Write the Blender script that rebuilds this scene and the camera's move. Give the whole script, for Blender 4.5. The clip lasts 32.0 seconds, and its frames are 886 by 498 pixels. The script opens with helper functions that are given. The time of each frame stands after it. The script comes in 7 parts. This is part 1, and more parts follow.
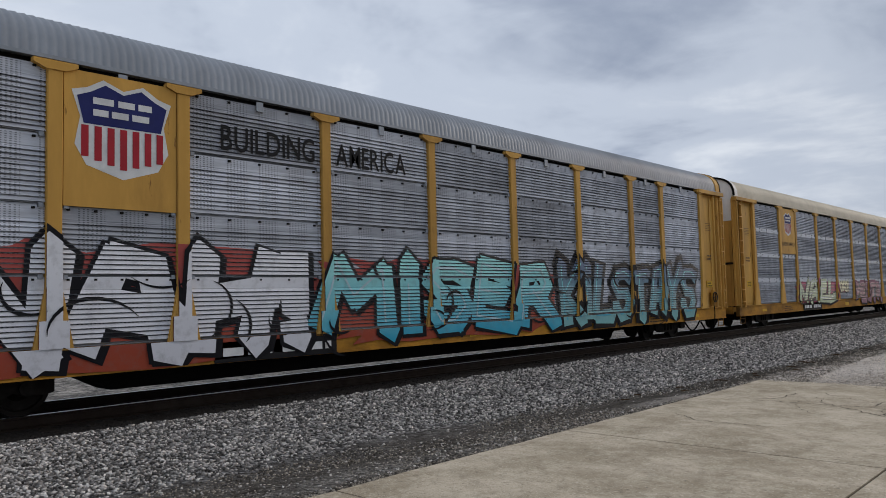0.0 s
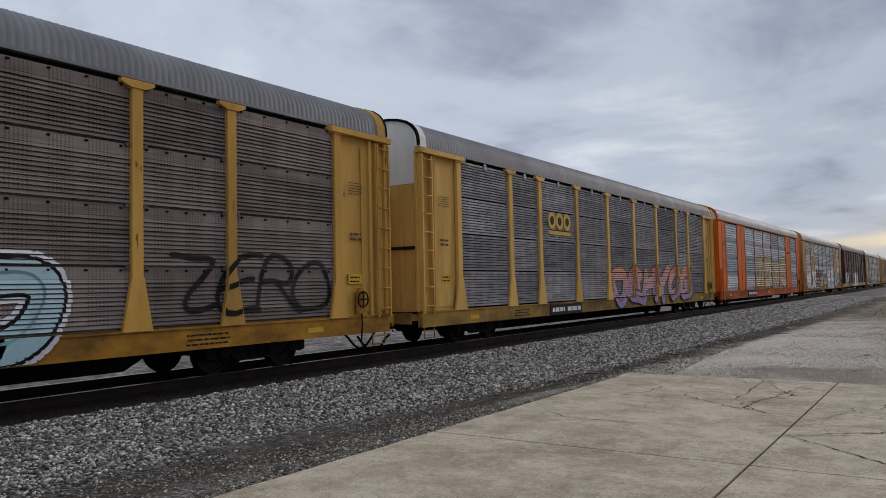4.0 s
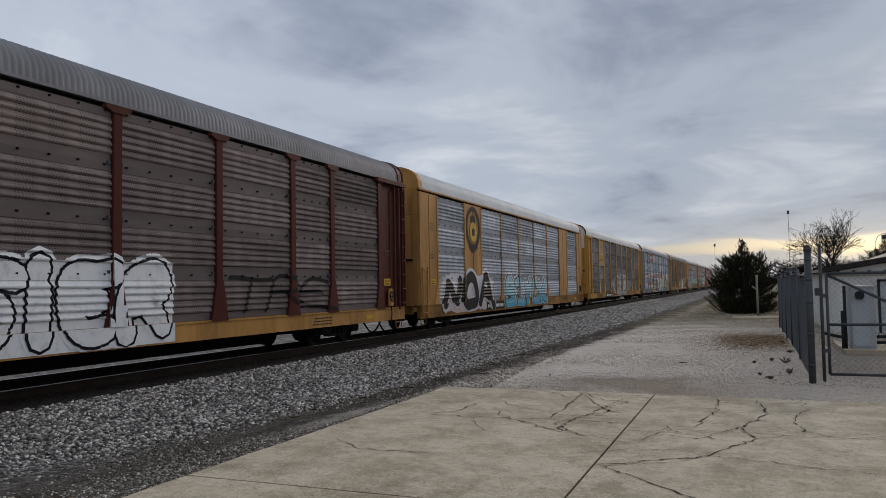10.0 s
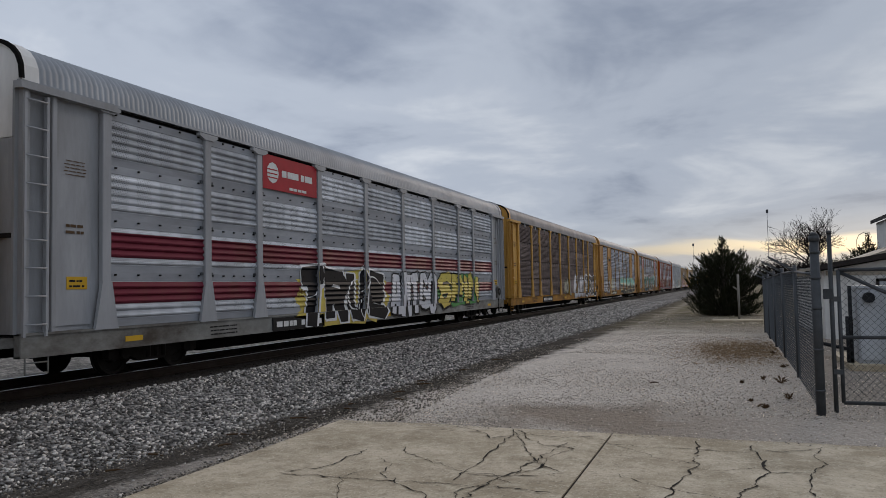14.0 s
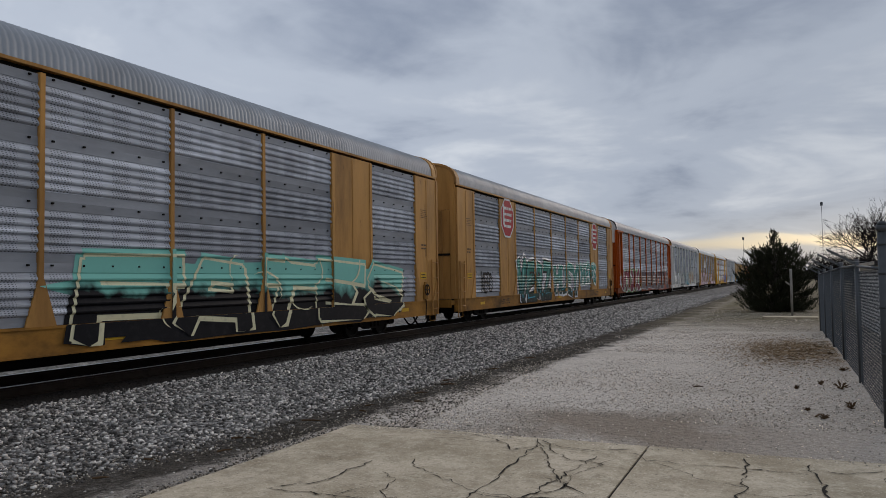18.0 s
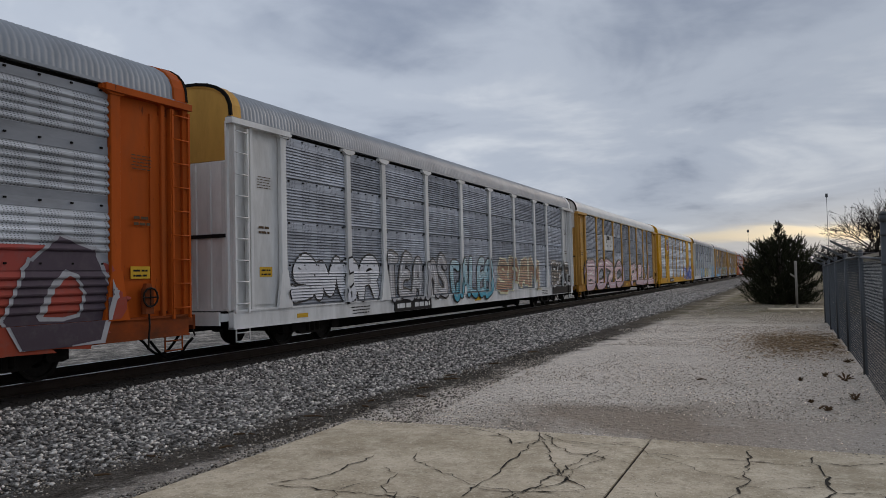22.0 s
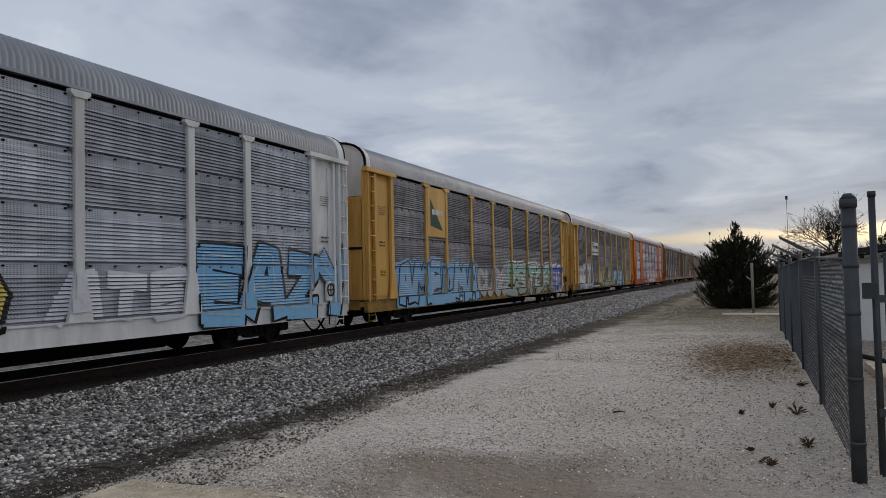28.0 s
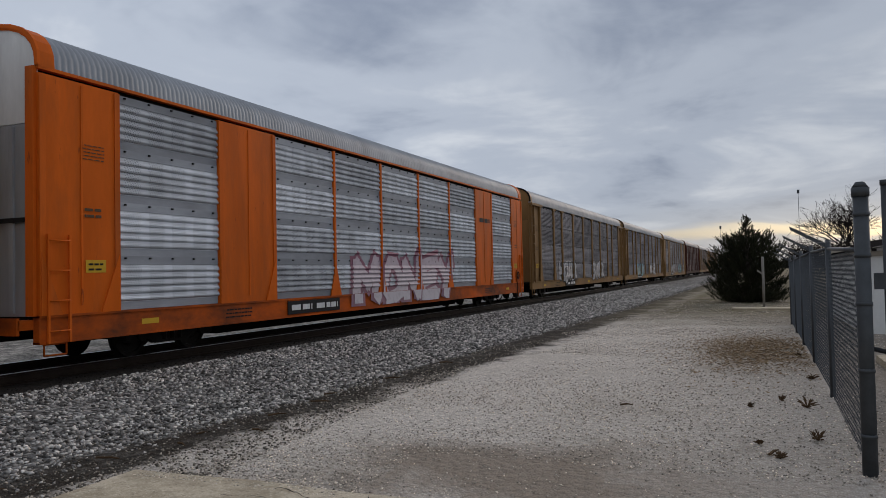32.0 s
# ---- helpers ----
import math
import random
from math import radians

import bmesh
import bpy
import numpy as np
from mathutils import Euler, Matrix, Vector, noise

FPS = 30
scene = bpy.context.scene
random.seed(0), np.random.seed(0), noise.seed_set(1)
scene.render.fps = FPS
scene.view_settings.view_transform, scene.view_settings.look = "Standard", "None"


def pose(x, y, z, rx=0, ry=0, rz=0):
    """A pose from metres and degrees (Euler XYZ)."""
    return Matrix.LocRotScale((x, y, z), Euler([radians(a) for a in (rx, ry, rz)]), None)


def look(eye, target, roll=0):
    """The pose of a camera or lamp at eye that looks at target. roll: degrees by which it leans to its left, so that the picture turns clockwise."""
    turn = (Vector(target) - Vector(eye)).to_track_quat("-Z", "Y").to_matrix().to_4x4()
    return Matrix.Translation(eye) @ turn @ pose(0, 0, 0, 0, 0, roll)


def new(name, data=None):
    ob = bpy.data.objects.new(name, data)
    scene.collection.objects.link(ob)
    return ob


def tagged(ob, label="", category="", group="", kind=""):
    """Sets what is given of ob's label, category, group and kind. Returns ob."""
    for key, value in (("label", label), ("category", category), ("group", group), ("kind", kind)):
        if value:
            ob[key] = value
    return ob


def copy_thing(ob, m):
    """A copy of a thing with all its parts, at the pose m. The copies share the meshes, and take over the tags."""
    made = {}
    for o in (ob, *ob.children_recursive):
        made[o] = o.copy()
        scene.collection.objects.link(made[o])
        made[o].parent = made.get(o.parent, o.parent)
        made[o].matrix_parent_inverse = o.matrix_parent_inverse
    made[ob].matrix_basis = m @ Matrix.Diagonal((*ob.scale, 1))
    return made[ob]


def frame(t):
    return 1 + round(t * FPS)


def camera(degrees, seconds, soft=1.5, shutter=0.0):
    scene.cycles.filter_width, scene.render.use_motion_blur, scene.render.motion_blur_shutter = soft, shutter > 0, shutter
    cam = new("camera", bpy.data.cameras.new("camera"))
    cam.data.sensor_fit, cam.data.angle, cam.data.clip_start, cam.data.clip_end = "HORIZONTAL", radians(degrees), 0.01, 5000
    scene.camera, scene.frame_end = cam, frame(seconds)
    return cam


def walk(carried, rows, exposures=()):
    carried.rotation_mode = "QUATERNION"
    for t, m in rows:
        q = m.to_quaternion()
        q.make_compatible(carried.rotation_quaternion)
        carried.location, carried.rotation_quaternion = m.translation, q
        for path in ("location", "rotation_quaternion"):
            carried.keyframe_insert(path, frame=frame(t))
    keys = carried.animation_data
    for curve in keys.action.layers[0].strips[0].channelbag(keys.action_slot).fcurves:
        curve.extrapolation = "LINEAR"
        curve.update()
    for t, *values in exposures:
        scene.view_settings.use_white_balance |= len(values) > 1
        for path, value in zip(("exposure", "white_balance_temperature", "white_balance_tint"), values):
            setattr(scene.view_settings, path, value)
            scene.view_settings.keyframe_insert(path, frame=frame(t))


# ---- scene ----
cam = camera(60.75, 32.0, soft=0.62)
PATH = [  # seconds, x, y, z, yaw, pitch, roll
    (0, -0.000, -0.000, 1.575, 42.91, 3.65, 1.41),
    (0.5, 0.073, -0.061, 1.588, 43.24, 3.62, 1.34),
    (1, 0.093, -0.113, 1.609, 43.58, 3.58, 1.51),
    (1.5, 0.093, -0.118, 1.601, 43.10, 3.36, 1.35),
    (2, 0.050, -0.043, 1.573, 40.93, 2.96, 1.21),
    (2.5, -0.007, 0.151, 1.566, 38.64, 2.63, 1.03),
    (3, -0.076, 0.362, 1.574, 36.52, 2.56, 1.14),
    (3.5, -0.185, 0.498, 1.577, 35.05, 2.79, 1.27),
    (5.5, -0.241, 0.683, 1.591, 31.75, 2.42, 0.44),
    (6, -0.239, 0.687, 1.592, 30.94, 2.31, 0.25),
    (6.5, -0.222, 0.679, 1.596, 30.38, 2.34, 0.22),
    (7, -0.202, 0.650, 1.599, 29.54, 2.42, 0.48),
    (7.5, -0.223, 0.670, 1.582, 28.23, 2.55, 0.83),
    (8, -0.214, 0.851, 1.584, 26.56, 2.51, 0.91),
    (8.5, -0.217, 1.105, 1.594, 24.96, 2.45, 1.01),
    (9, -0.291, 1.426, 1.601, 23.60, 2.54, 1.13),
    (9.5, -0.323, 1.732, 1.604, 23.02, 2.73, 1.05),
    (10, -0.358, 2.095, 1.615, 22.30, 2.88, 1.00),
    (10.5, -0.452, 2.467, 1.615, 21.42, 3.03, 1.33),
    (11, -0.438, 2.863, 1.613, 20.38, 2.84, 1.23),
    (11.5, -0.442, 3.242, 1.599, 19.47, 2.66, 1.12),
    (12, -0.453, 3.631, 1.608, 18.86, 2.67, 1.22),
    (12.5, -0.420, 4.012, 1.612, 18.85, 2.65, 0.95),
    (13, -0.452, 4.421, 1.599, 19.18, 2.72, 1.22),
    (13.5, -0.480, 4.812, 1.595, 19.88, 2.73, 1.18),
    (14, -0.491, 5.214, 1.606, 20.85, 2.90, 1.09),
    (14.5, -0.545, 5.501, 1.613, 21.67, 3.35, 1.24),
    (16.5, -0.522, 6.030, 1.627, 24.17, 3.45, 0.76),
    (17, -0.521, 6.063, 1.612, 24.23, 3.20, 0.79),
    (17.5, -0.523, 6.067, 1.613, 24.20, 2.80, 0.90),
    (18, -0.520, 6.059, 1.609, 24.19, 2.46, 0.82),
    (18.5, -0.519, 6.049, 1.608, 24.15, 2.41, 0.79),
    (19, -0.519, 6.058, 1.613, 24.20, 2.49, 0.80),
    (19.5, -0.519, 6.071, 1.607, 24.38, 2.63, 0.78),
    (20, -0.516, 6.071, 1.609, 24.63, 2.81, 0.84),
    (20.5, -0.516, 6.060, 1.619, 24.88, 2.98, 0.83),
    (21, -0.517, 6.053, 1.620, 25.07, 3.06, 0.96),
    (21.5, -0.510, 6.052, 1.618, 24.96, 2.74, 1.17),
    (22, -0.493, 6.100, 1.601, 24.54, 2.10, 1.30),
    (22.5, -0.548, 6.281, 1.583, 23.76, 1.89, 1.59),
    (23, -0.579, 6.571, 1.592, 22.57, 1.78, 1.78),
    (23.5, -0.527, 6.882, 1.597, 21.54, 1.53, 1.44),
    (24, -0.550, 7.251, 1.584, 20.38, 1.32, 1.52),
    (24.5, -0.540, 7.577, 1.585, 19.82, 1.25, 1.57),
    (25, -0.441, 7.903, 1.594, 19.66, 1.30, 1.43),
    (25.5, -0.429, 8.168, 1.589, 19.56, 1.42, 1.55),
    (26, -0.389, 8.403, 1.595, 20.05, 1.64, 1.57),
    (26.5, -0.282, 8.541, 1.604, 20.93, 1.98, 1.46),
    (28.5, -0.257, 8.695, 1.606, 22.35, 2.22, 1.22),
    (29, -0.259, 8.691, 1.602, 22.60, 2.28, 1.15),
    (29.5, -0.256, 8.682, 1.600, 22.69, 2.30, 1.01),
    (30, -0.255, 8.694, 1.592, 22.76, 2.35, 0.83),
    (30.5, -0.258, 8.708, 1.592, 22.85, 2.40, 0.68),
    (31, -0.254, 8.705, 1.594, 23.02, 2.33, 0.84),
    (31.5, -0.251, 8.725, 1.591, 23.07, 1.89, 0.87),
    (32, -0.247, 8.769, 1.571, 22.85, 1.76, 1.17),
]
walk(cam, [(t, pose(x, y, z, 90 + pitch, roll, yaw)) for t, x, y, z, yaw, pitch, roll in PATH],
     exposures=[(0.0, 0.24, 6500, 14.5), (2.0, 0.25, 6500, 14.5), (3.5, 0.2, 6500, 14.5), (6.0, 0.1, 6500, 14.5), (9.0, 0.05, 6500, 14.5), (32.0, 0.03, 6500, 14.5)])

# ---- world and light ----
SUN_AZ, SUN_EL = radians(14), radians(20)     # azimuth east of the track's far end


def build_world():
    w = bpy.data.worlds.new("overcast_sky")
    scene.world = w
    w.use_nodes = True
    nt = w.node_tree
    nt.nodes.clear()
    N = nt.nodes.new
    L = nt.links.new
    out, bg = N("ShaderNodeOutputWorld"), N("ShaderNodeBackground")
    sky = N("ShaderNodeTexSky")
    sky.sky_type, sky.sun_disc = "NISHITA", False
    sky.sun_elevation, sky.sun_rotation = SUN_EL, SUN_AZ
    sky.dust_density = 2.0
    co, sep = N("ShaderNodeTexCoord"), N("ShaderNodeSeparateXYZ")
    L(co.outputs["Generated"], sep.inputs[0])

    def m(op, a, b=None, clamp=False):
        n = N("ShaderNodeMath")
        n.operation, n.use_clamp = op, clamp
        for i, v in enumerate((a, b)):
            if v is None:
                continue
            if isinstance(v, (int, float)):
                n.inputs[i].default_value = v
            else:
                L(v, n.inputs[i])
        return n.outputs[0]
    zc = m("ADD", m("MAXIMUM", sep.outputs[2], 0.0), 0.17)
    cx, cy = m("DIVIDE", sep.outputs[0], zc), m("DIVIDE", sep.outputs[1], zc)
    comb = N("ShaderNodeCombineXYZ")
    L(cx, comb.inputs[0])
    L(cy, comb.inputs[1])

    def noise(scale, detail, rough, off, warp=0.0):
        n = N("ShaderNodeTexNoise")
        n.inputs["Scale"].default_value, n.inputs["Detail"].default_value = scale, detail
        n.inputs["Roughness"].default_value, n.inputs["Distortion"].default_value = rough, warp
        mp = N("ShaderNodeMapping")
        mp.inputs["Location"].default_value = (off, off * 0.7, 0)
        L(comb.outputs[0], mp.inputs[0])
        L(mp.outputs[0], n.inputs["Vector"])
        return n.outputs["Fac"]
    big, mid, small = noise(0.42, 2, 0.5, 3.1, 0.3), noise(1.15, 5, 0.55, 9.4, 0.5), noise(3.0, 6, 0.6, 7.7, 0.4)
    f = m("ADD", m("MULTIPLY", big, 0.22), m("ADD", m("MULTIPLY", mid, 0.62), m("MULTIPLY", small, 0.16)))
    ramp = N("ShaderNodeValToRGB")
    ramp.color_ramp.interpolation = "EASE"
    el = ramp.color_ramp.elements
    el[0].position, el[0].color = 0.33, (0.245, 0.300, 0.388, 1)
    el[1].position, el[1].color = 0.65, (0.650, 0.712, 0.758, 1)
    e = el.new(0.50)
    e.color = (0.450, 0.518, 0.598, 1)
    L(f, ramp.inputs[0])
    # a clear gap under the cloud deck, low over the sunset, haze below it and a glow on the clouds above
    gap = N("ShaderNodeValToRGB")
    g = gap.color_ramp.elements
    g[0].position, g[0].color = 0.0, (0.22, 0.22, 0.22, 1)
    g[1].position, g[1].color = 0.14, (0, 0, 0, 1)
    for pos, v in ((0.031, 0.32), (0.037, 0.95), (0.046, 0.95), (0.052, 0.22), (0.085, 0.09)):
        g.new(pos).color = (v, v, v, 1)
    L(m("ADD", sep.outputs[2], m("MULTIPLY", m("SUBTRACT", mid, 0.5), 0.035)), gap.inputs[0])
    dot = m("ADD", m("MULTIPLY", sep.outputs[0], math.sin(SUN_AZ)), m("MULTIPLY", sep.outputs[1], math.cos(SUN_AZ)))
    side = m("POWER", m("MAXIMUM", dot, 0.0), 7.0)
    amount = m("MULTIPLY", gap.outputs[0], m("MINIMUM", m("ADD", m("MULTIPLY", side, 0.95), 0.12), 1.0))
    warm = N("ShaderNodeMix")
    warm.data_type, warm.blend_type = "RGBA", "MULTIPLY"
    warm.inputs[0].default_value = 1.0
    L(sky.outputs[0], warm.inputs[6])
    warm.inputs[7].default_value = (0.0300, 0.0350, 0.0440, 1)
    thick = N("ShaderNodeVectorMath")
    thick.operation = "SCALE"
    L(ramp.outputs[0], thick.inputs[0])
    L(m("SUBTRACT", 1.04, m("MULTIPLY", m("POWER", m("MAXIMUM", dot, 0.0), 4.0), 0.24)), thick.inputs["Scale"])
    mix = N("ShaderNodeMix")
    mix.data_type = "RGBA"
    L(amount, mix.inputs[0])
    L(thick.outputs[0], mix.inputs[6])
    L(warm.outputs[2], mix.inputs[7])
    L(mix.outputs[2], bg.inputs[0])
    bg.inputs[1].default_value = 1.0
    L(bg.outputs[0], out.inputs[0])


build_world()
sun = new("sun", bpy.data.lights.new("sun", "SUN"))
sun.data.energy, sun.data.angle, sun.data.color = 0.9, radians(25), (1.0, 0.86, 0.70)
sun.matrix_world = look((0, 0, 0), (-math.sin(SUN_AZ), -math.cos(SUN_AZ), -math.tan(SUN_EL)))
scene.view_settings.exposure = 0.0

# ---- materials ----
MATS = {}


def mat(name, color, rough=0.6, metal=0.0, var=0.25, scale=4.0, grime=0.3, grime_col=(0.05, 0.045, 0.04), bump=0.0,
        bump_scale=60.0, stretch=(1, 1, 1), fleck=None, rnd=0.0, spec=0.06, holes=False, grime_lo=0.48):
    """Paint or stone: a base colour, broad stains, fine grain and a little relief."""
    if name in MATS:
        return MATS[name]
    ma = bpy.data.materials.new(name)
    MATS[name] = ma
    ma.use_nodes = True
    nt = ma.node_tree
    N, L = nt.nodes.new, nt.links.new
    b = nt.nodes["Principled BSDF"]
    b.inputs["Roughness"].default_value, b.inputs["Metallic"].default_value = rough, metal
    b.inputs["Specular IOR Level"].default_value = spec
    co, info, mp = N("ShaderNodeTexCoord"), N("ShaderNodeObjectInfo"), N("ShaderNodeMapping")
    add = N("ShaderNodeVectorMath")
    mul = N("ShaderNodeVectorMath")
    mul.operation = "SCALE"
    mul.inputs[0].default_value = (17, 31, 13)
    L(info.outputs["Random"], mul.inputs["Scale"])
    L(co.outputs["Object"], add.inputs[0])
    L(mul.outputs[0], add.inputs[1])
    L(add.outputs[0], mp.inputs[0])
    mp.inputs["Scale"].default_value = stretch

    def noise(s, d=5, r=0.6, src=mp):
        n = N("ShaderNodeTexNoise")
        n.inputs["Scale"].default_value, n.inputs["Detail"].default_value, n.inputs["Roughness"].default_value = s, d, r
        L(src.outputs[0], n.inputs["Vector"])
        return n.outputs["Fac"]

    def mix(fac, a, c, kind="MIX"):
        n = N("ShaderNodeMix")
        n.data_type, n.blend_type = "RGBA", kind
        for i, v in ((0, fac), (6, a), (7, c)):
            if isinstance(v, (int, float)):
                n.inputs[i].default_value = v
            elif isinstance(v, tuple):
                n.inputs[i].default_value = (*v, 1)
            else:
                L(v, n.inputs[i])
        return n.outputs[2]

    def ramp(src, lo, hi, a=0.0, c=1.0):
        n = N("ShaderNodeMapRange")
        n.inputs[1].default_value, n.inputs[2].default_value = lo, hi
        n.inputs[3].default_value, n.inputs[4].default_value = a, c
        L(src, n.inputs[0])
        return n.outputs[0]
    lo, hi = tuple(max(0, c * (1 - var)) for c in color), tuple(min(1, c * (1 + var * 0.7)) for c in color)
    col = mix(ramp(noise(scale), 0.3, 0.7), lo, hi)
    col = mix(ramp(noise(scale * 14, 3), 0.35, 0.7, 0, 0.25), col, lo)
    if grime:
        col = mix(ramp(noise(scale * 0.45, 7, 0.7), grime_lo, grime_lo + 0.27, 0, grime), col, grime_col)
    if fleck:
        col = mix(ramp(noise(scale * 5, 4), 0.66, 0.72), col, fleck)
    if holes:
        st = N("ShaderNodeMapping")
        st.inputs["Scale"].default_value = (1, 0.22, 14)
        L(add.outputs[0], st.inputs[0])
        streak = noise(1.0, 3, 0.6, st)
        col = mix(ramp(streak, 0.56, 0.70, 0, 0.5), col, tuple(min(1, c * 1.75) for c in color))
        col = mix(ramp(streak, 0.44, 0.32, 0, 0.5), col, tuple(c * 0.42 for c in color))
    if rnd:
        bright = ramp(info.outputs["Random"], 0, 1, 1 - rnd, 1 + rnd)
        n = N("ShaderNodeVectorMath")
        n.operation = "SCALE"
        L(col, n.inputs[0])
        L(bright, n.inputs["Scale"])
        col = n.outputs[0]
    if holes:
        sp = N("ShaderNodeSeparateXYZ")
        L(co.outputs["Object"], sp.inputs[0])

        def wave(src, period, on):
            a, fr, lt = N("ShaderNodeMath"), N("ShaderNodeMath"), N("ShaderNodeMath")
            a.operation, fr.operation, lt.operation = "DIVIDE", "FRACT", "LESS_THAN"
            a.inputs[1].default_value, lt.inputs[1].default_value = period, on
            L(src, a.inputs[0])
            L(a.outputs[0], fr.inputs[0])
            L(fr.outputs[0], lt.inputs[0])
            return lt.outputs[0]
        acc = wave(sp.outputs[1], 0.062, 0.45)
        for other in (wave(sp.outputs[2], 0.031, 0.42), wave(sp.outputs[1], 0.62, 0.62), ramp(sp.outputs[2], 0.10, 0.105)):
            mm = N("ShaderNodeMath")
            mm.operation = "MULTIPLY"
            L(acc, mm.inputs[0])
            L(other, mm.inputs[1])
            acc = mm.outputs[0]
        sc2 = N("ShaderNodeMath")
        sc2.operation = "MULTIPLY"
        sc2.inputs[1].default_value = 0.72
        L(acc, sc2.inputs[0])
        col = mix(sc2.outputs[0], col, (0.02, 0.02, 0.022))
    L(col, b.inputs["Base Color"])
    if metal == 0:
        L(ramp(noise(scale * 2), 0.3, 0.7, rough - 0.08, min(1, rough + 0.1)), b.inputs["Roughness"])
    if bump:
        bp = N("ShaderNodeBump")
        bp.inputs["Strength"].default_value, bp.inputs["Distance"].default_value = bump, 0.01
        L(noise(bump_scale, 4, 0.6, add), bp.inputs["Height"])
        L(bp.outputs[0], b.inputs["Normal"])
    return ma


def concrete_material():
    """Old slab concrete: pale scuffs, dark damp stains, pits and fine sand."""
    ma = bpy.data.materials.new("weathered_concrete")
    ma.use_nodes = True
    nt = ma.node_tree
    N, L = nt.nodes.new, nt.links.new
    b = nt.nodes["Principled BSDF"]
    b.inputs["Roughness"].default_value, b.inputs["Specular IOR Level"].default_value = 0.9, 0.12
    co, info, sh, ad = N("ShaderNodeTexCoord"), N("ShaderNodeObjectInfo"), N("ShaderNodeVectorMath"), N("ShaderNodeVectorMath")
    sh.operation = "SCALE"
    sh.inputs[0].default_value = (13, 29, 7)
    L(info.outputs["Random"], sh.inputs["Scale"])
    L(co.outputs["Object"], ad.inputs[0])
    L(sh.outputs[0], ad.inputs[1])

    def layer(col, new_col, scale, lo, hi, amount, detail=6, rough=0.65, src=None):
        n, r, m = N("ShaderNodeTexNoise"), N("ShaderNodeMapRange"), N("ShaderNodeMix")
        n.inputs["Scale"].default_value, n.inputs["Detail"].default_value, n.inputs["Roughness"].default_value = scale, detail, rough
        L((src or co.outputs["Object"]), n.inputs["Vector"])
        r.inputs[1].default_value, r.inputs[2].default_value, r.inputs[4].default_value = lo, hi, amount
        L(n.outputs["Fac"], r.inputs[0])
        m.data_type = "RGBA"
        L(r.outputs[0], m.inputs[0])
        if isinstance(col, tuple):
            m.inputs[6].default_value = (*col, 1)
        else:
            L(col, m.inputs[6])
        m.inputs[7].default_value = (*new_col, 1)
        return m.outputs[2]
    c = layer((0.395, 0.325, 0.228), (0.550, 0.462, 0.343), 1.3, 0.42, 0.58, 1.0, 9, 0.72)
    c = layer(c, (0.19, 0.145, 0.09), 0.5, 0.50, 0.62, 0.45, 9, 0.75)
    c = layer(c, (0.24, 0.19, 0.125), 2.6, 0.49, 0.58, 0.25, 9, 0.78, ad.outputs[0])
    c = layer(c, (0.72, 0.64, 0.485), 4.2, 0.52, 0.60, 0.3, 9, 0.78, ad.outputs[0])
    c = layer(c, (0.17, 0.135, 0.095), 9.0, 0.53, 0.62, 0.3, 6, 0.7)
    c = layer(c, (0.10, 0.085, 0.065), 30.0, 0.58, 0.66, 0.55, 4)
    c = layer(c, (0.78, 0.70, 0.56), 45.0, 0.57, 0.66, 0.5, 3)
    L(c, b.inputs["Base Color"])
    n, bp = N("ShaderNodeTexNoise"), N("ShaderNodeBump")
    n.inputs["Scale"].default_value, n.inputs["Detail"].default_value = 45, 6
    L(co.outputs["Object"], n.inputs["Vector"])
    bp.inputs["Strength"].default_value, bp.inputs["Distance"].default_value = 0.5, 0.01
    L(n.outputs["Fac"], bp.inputs["Height"])
    L(bp.outputs[0], b.inputs["Normal"])
    return ma


def dirty(name, c):
    """The same paint as it looks low on the frame, under road film and rust."""
    return mat(name, tuple(v * 0.85 for v in c), rough=0.7, var=0.3, scale=2.0, grime=0.85, grime_lo=0.40, grime_col=(0.040, 0.026, 0.017), stretch=(1, 0.5, 1), bump=0.1)


def paint(name, c, **k):
    return mat(name, c, **{**dict(rough=0.45, var=0.2, scale=1.3, grime=0.6, grime_col=(0.11, 0.058, 0.028), stretch=(1, 1, 0.25), bump=0.05, spec=0.03), **k})


M_YEL = paint("aged_yellow_paint", (0.54, 0.30, 0.075), fleck=(0.17, 0.085, 0.03))
M_TAN = paint("faded_tan_yellow_paint", (0.46, 0.24, 0.075), fleck=(0.16, 0.08, 0.035), grime=0.8, grime_lo=0.44)
M_BRIGHT = paint("fresh_yellow_paint", (0.62, 0.32, 0.012), grime=0.12)
M_PALE = paint("pale_yellow_paint", (0.64, 0.37, 0.105))
M_ORG = paint("orange_paint", (0.60, 0.115, 0.012), fleck=(0.28, 0.06, 0.015))
M_RUSTORG = paint("burnt_orange_paint", (0.40, 0.078, 0.012), fleck=(0.13, 0.035, 0.015))
M_BRN = paint("brown_paint", (0.075, 0.022, 0.018))
M_DULL = paint("grimy_tan_paint", (0.24, 0.135, 0.055))
M_GREY = paint("light_grey_paint", (0.33, 0.335, 0.345), grime_col=(0.12, 0.11, 0.10))
M_WHT = paint("off_white_paint", (0.68, 0.67, 0.65), grime_col=(0.22, 0.20, 0.17))
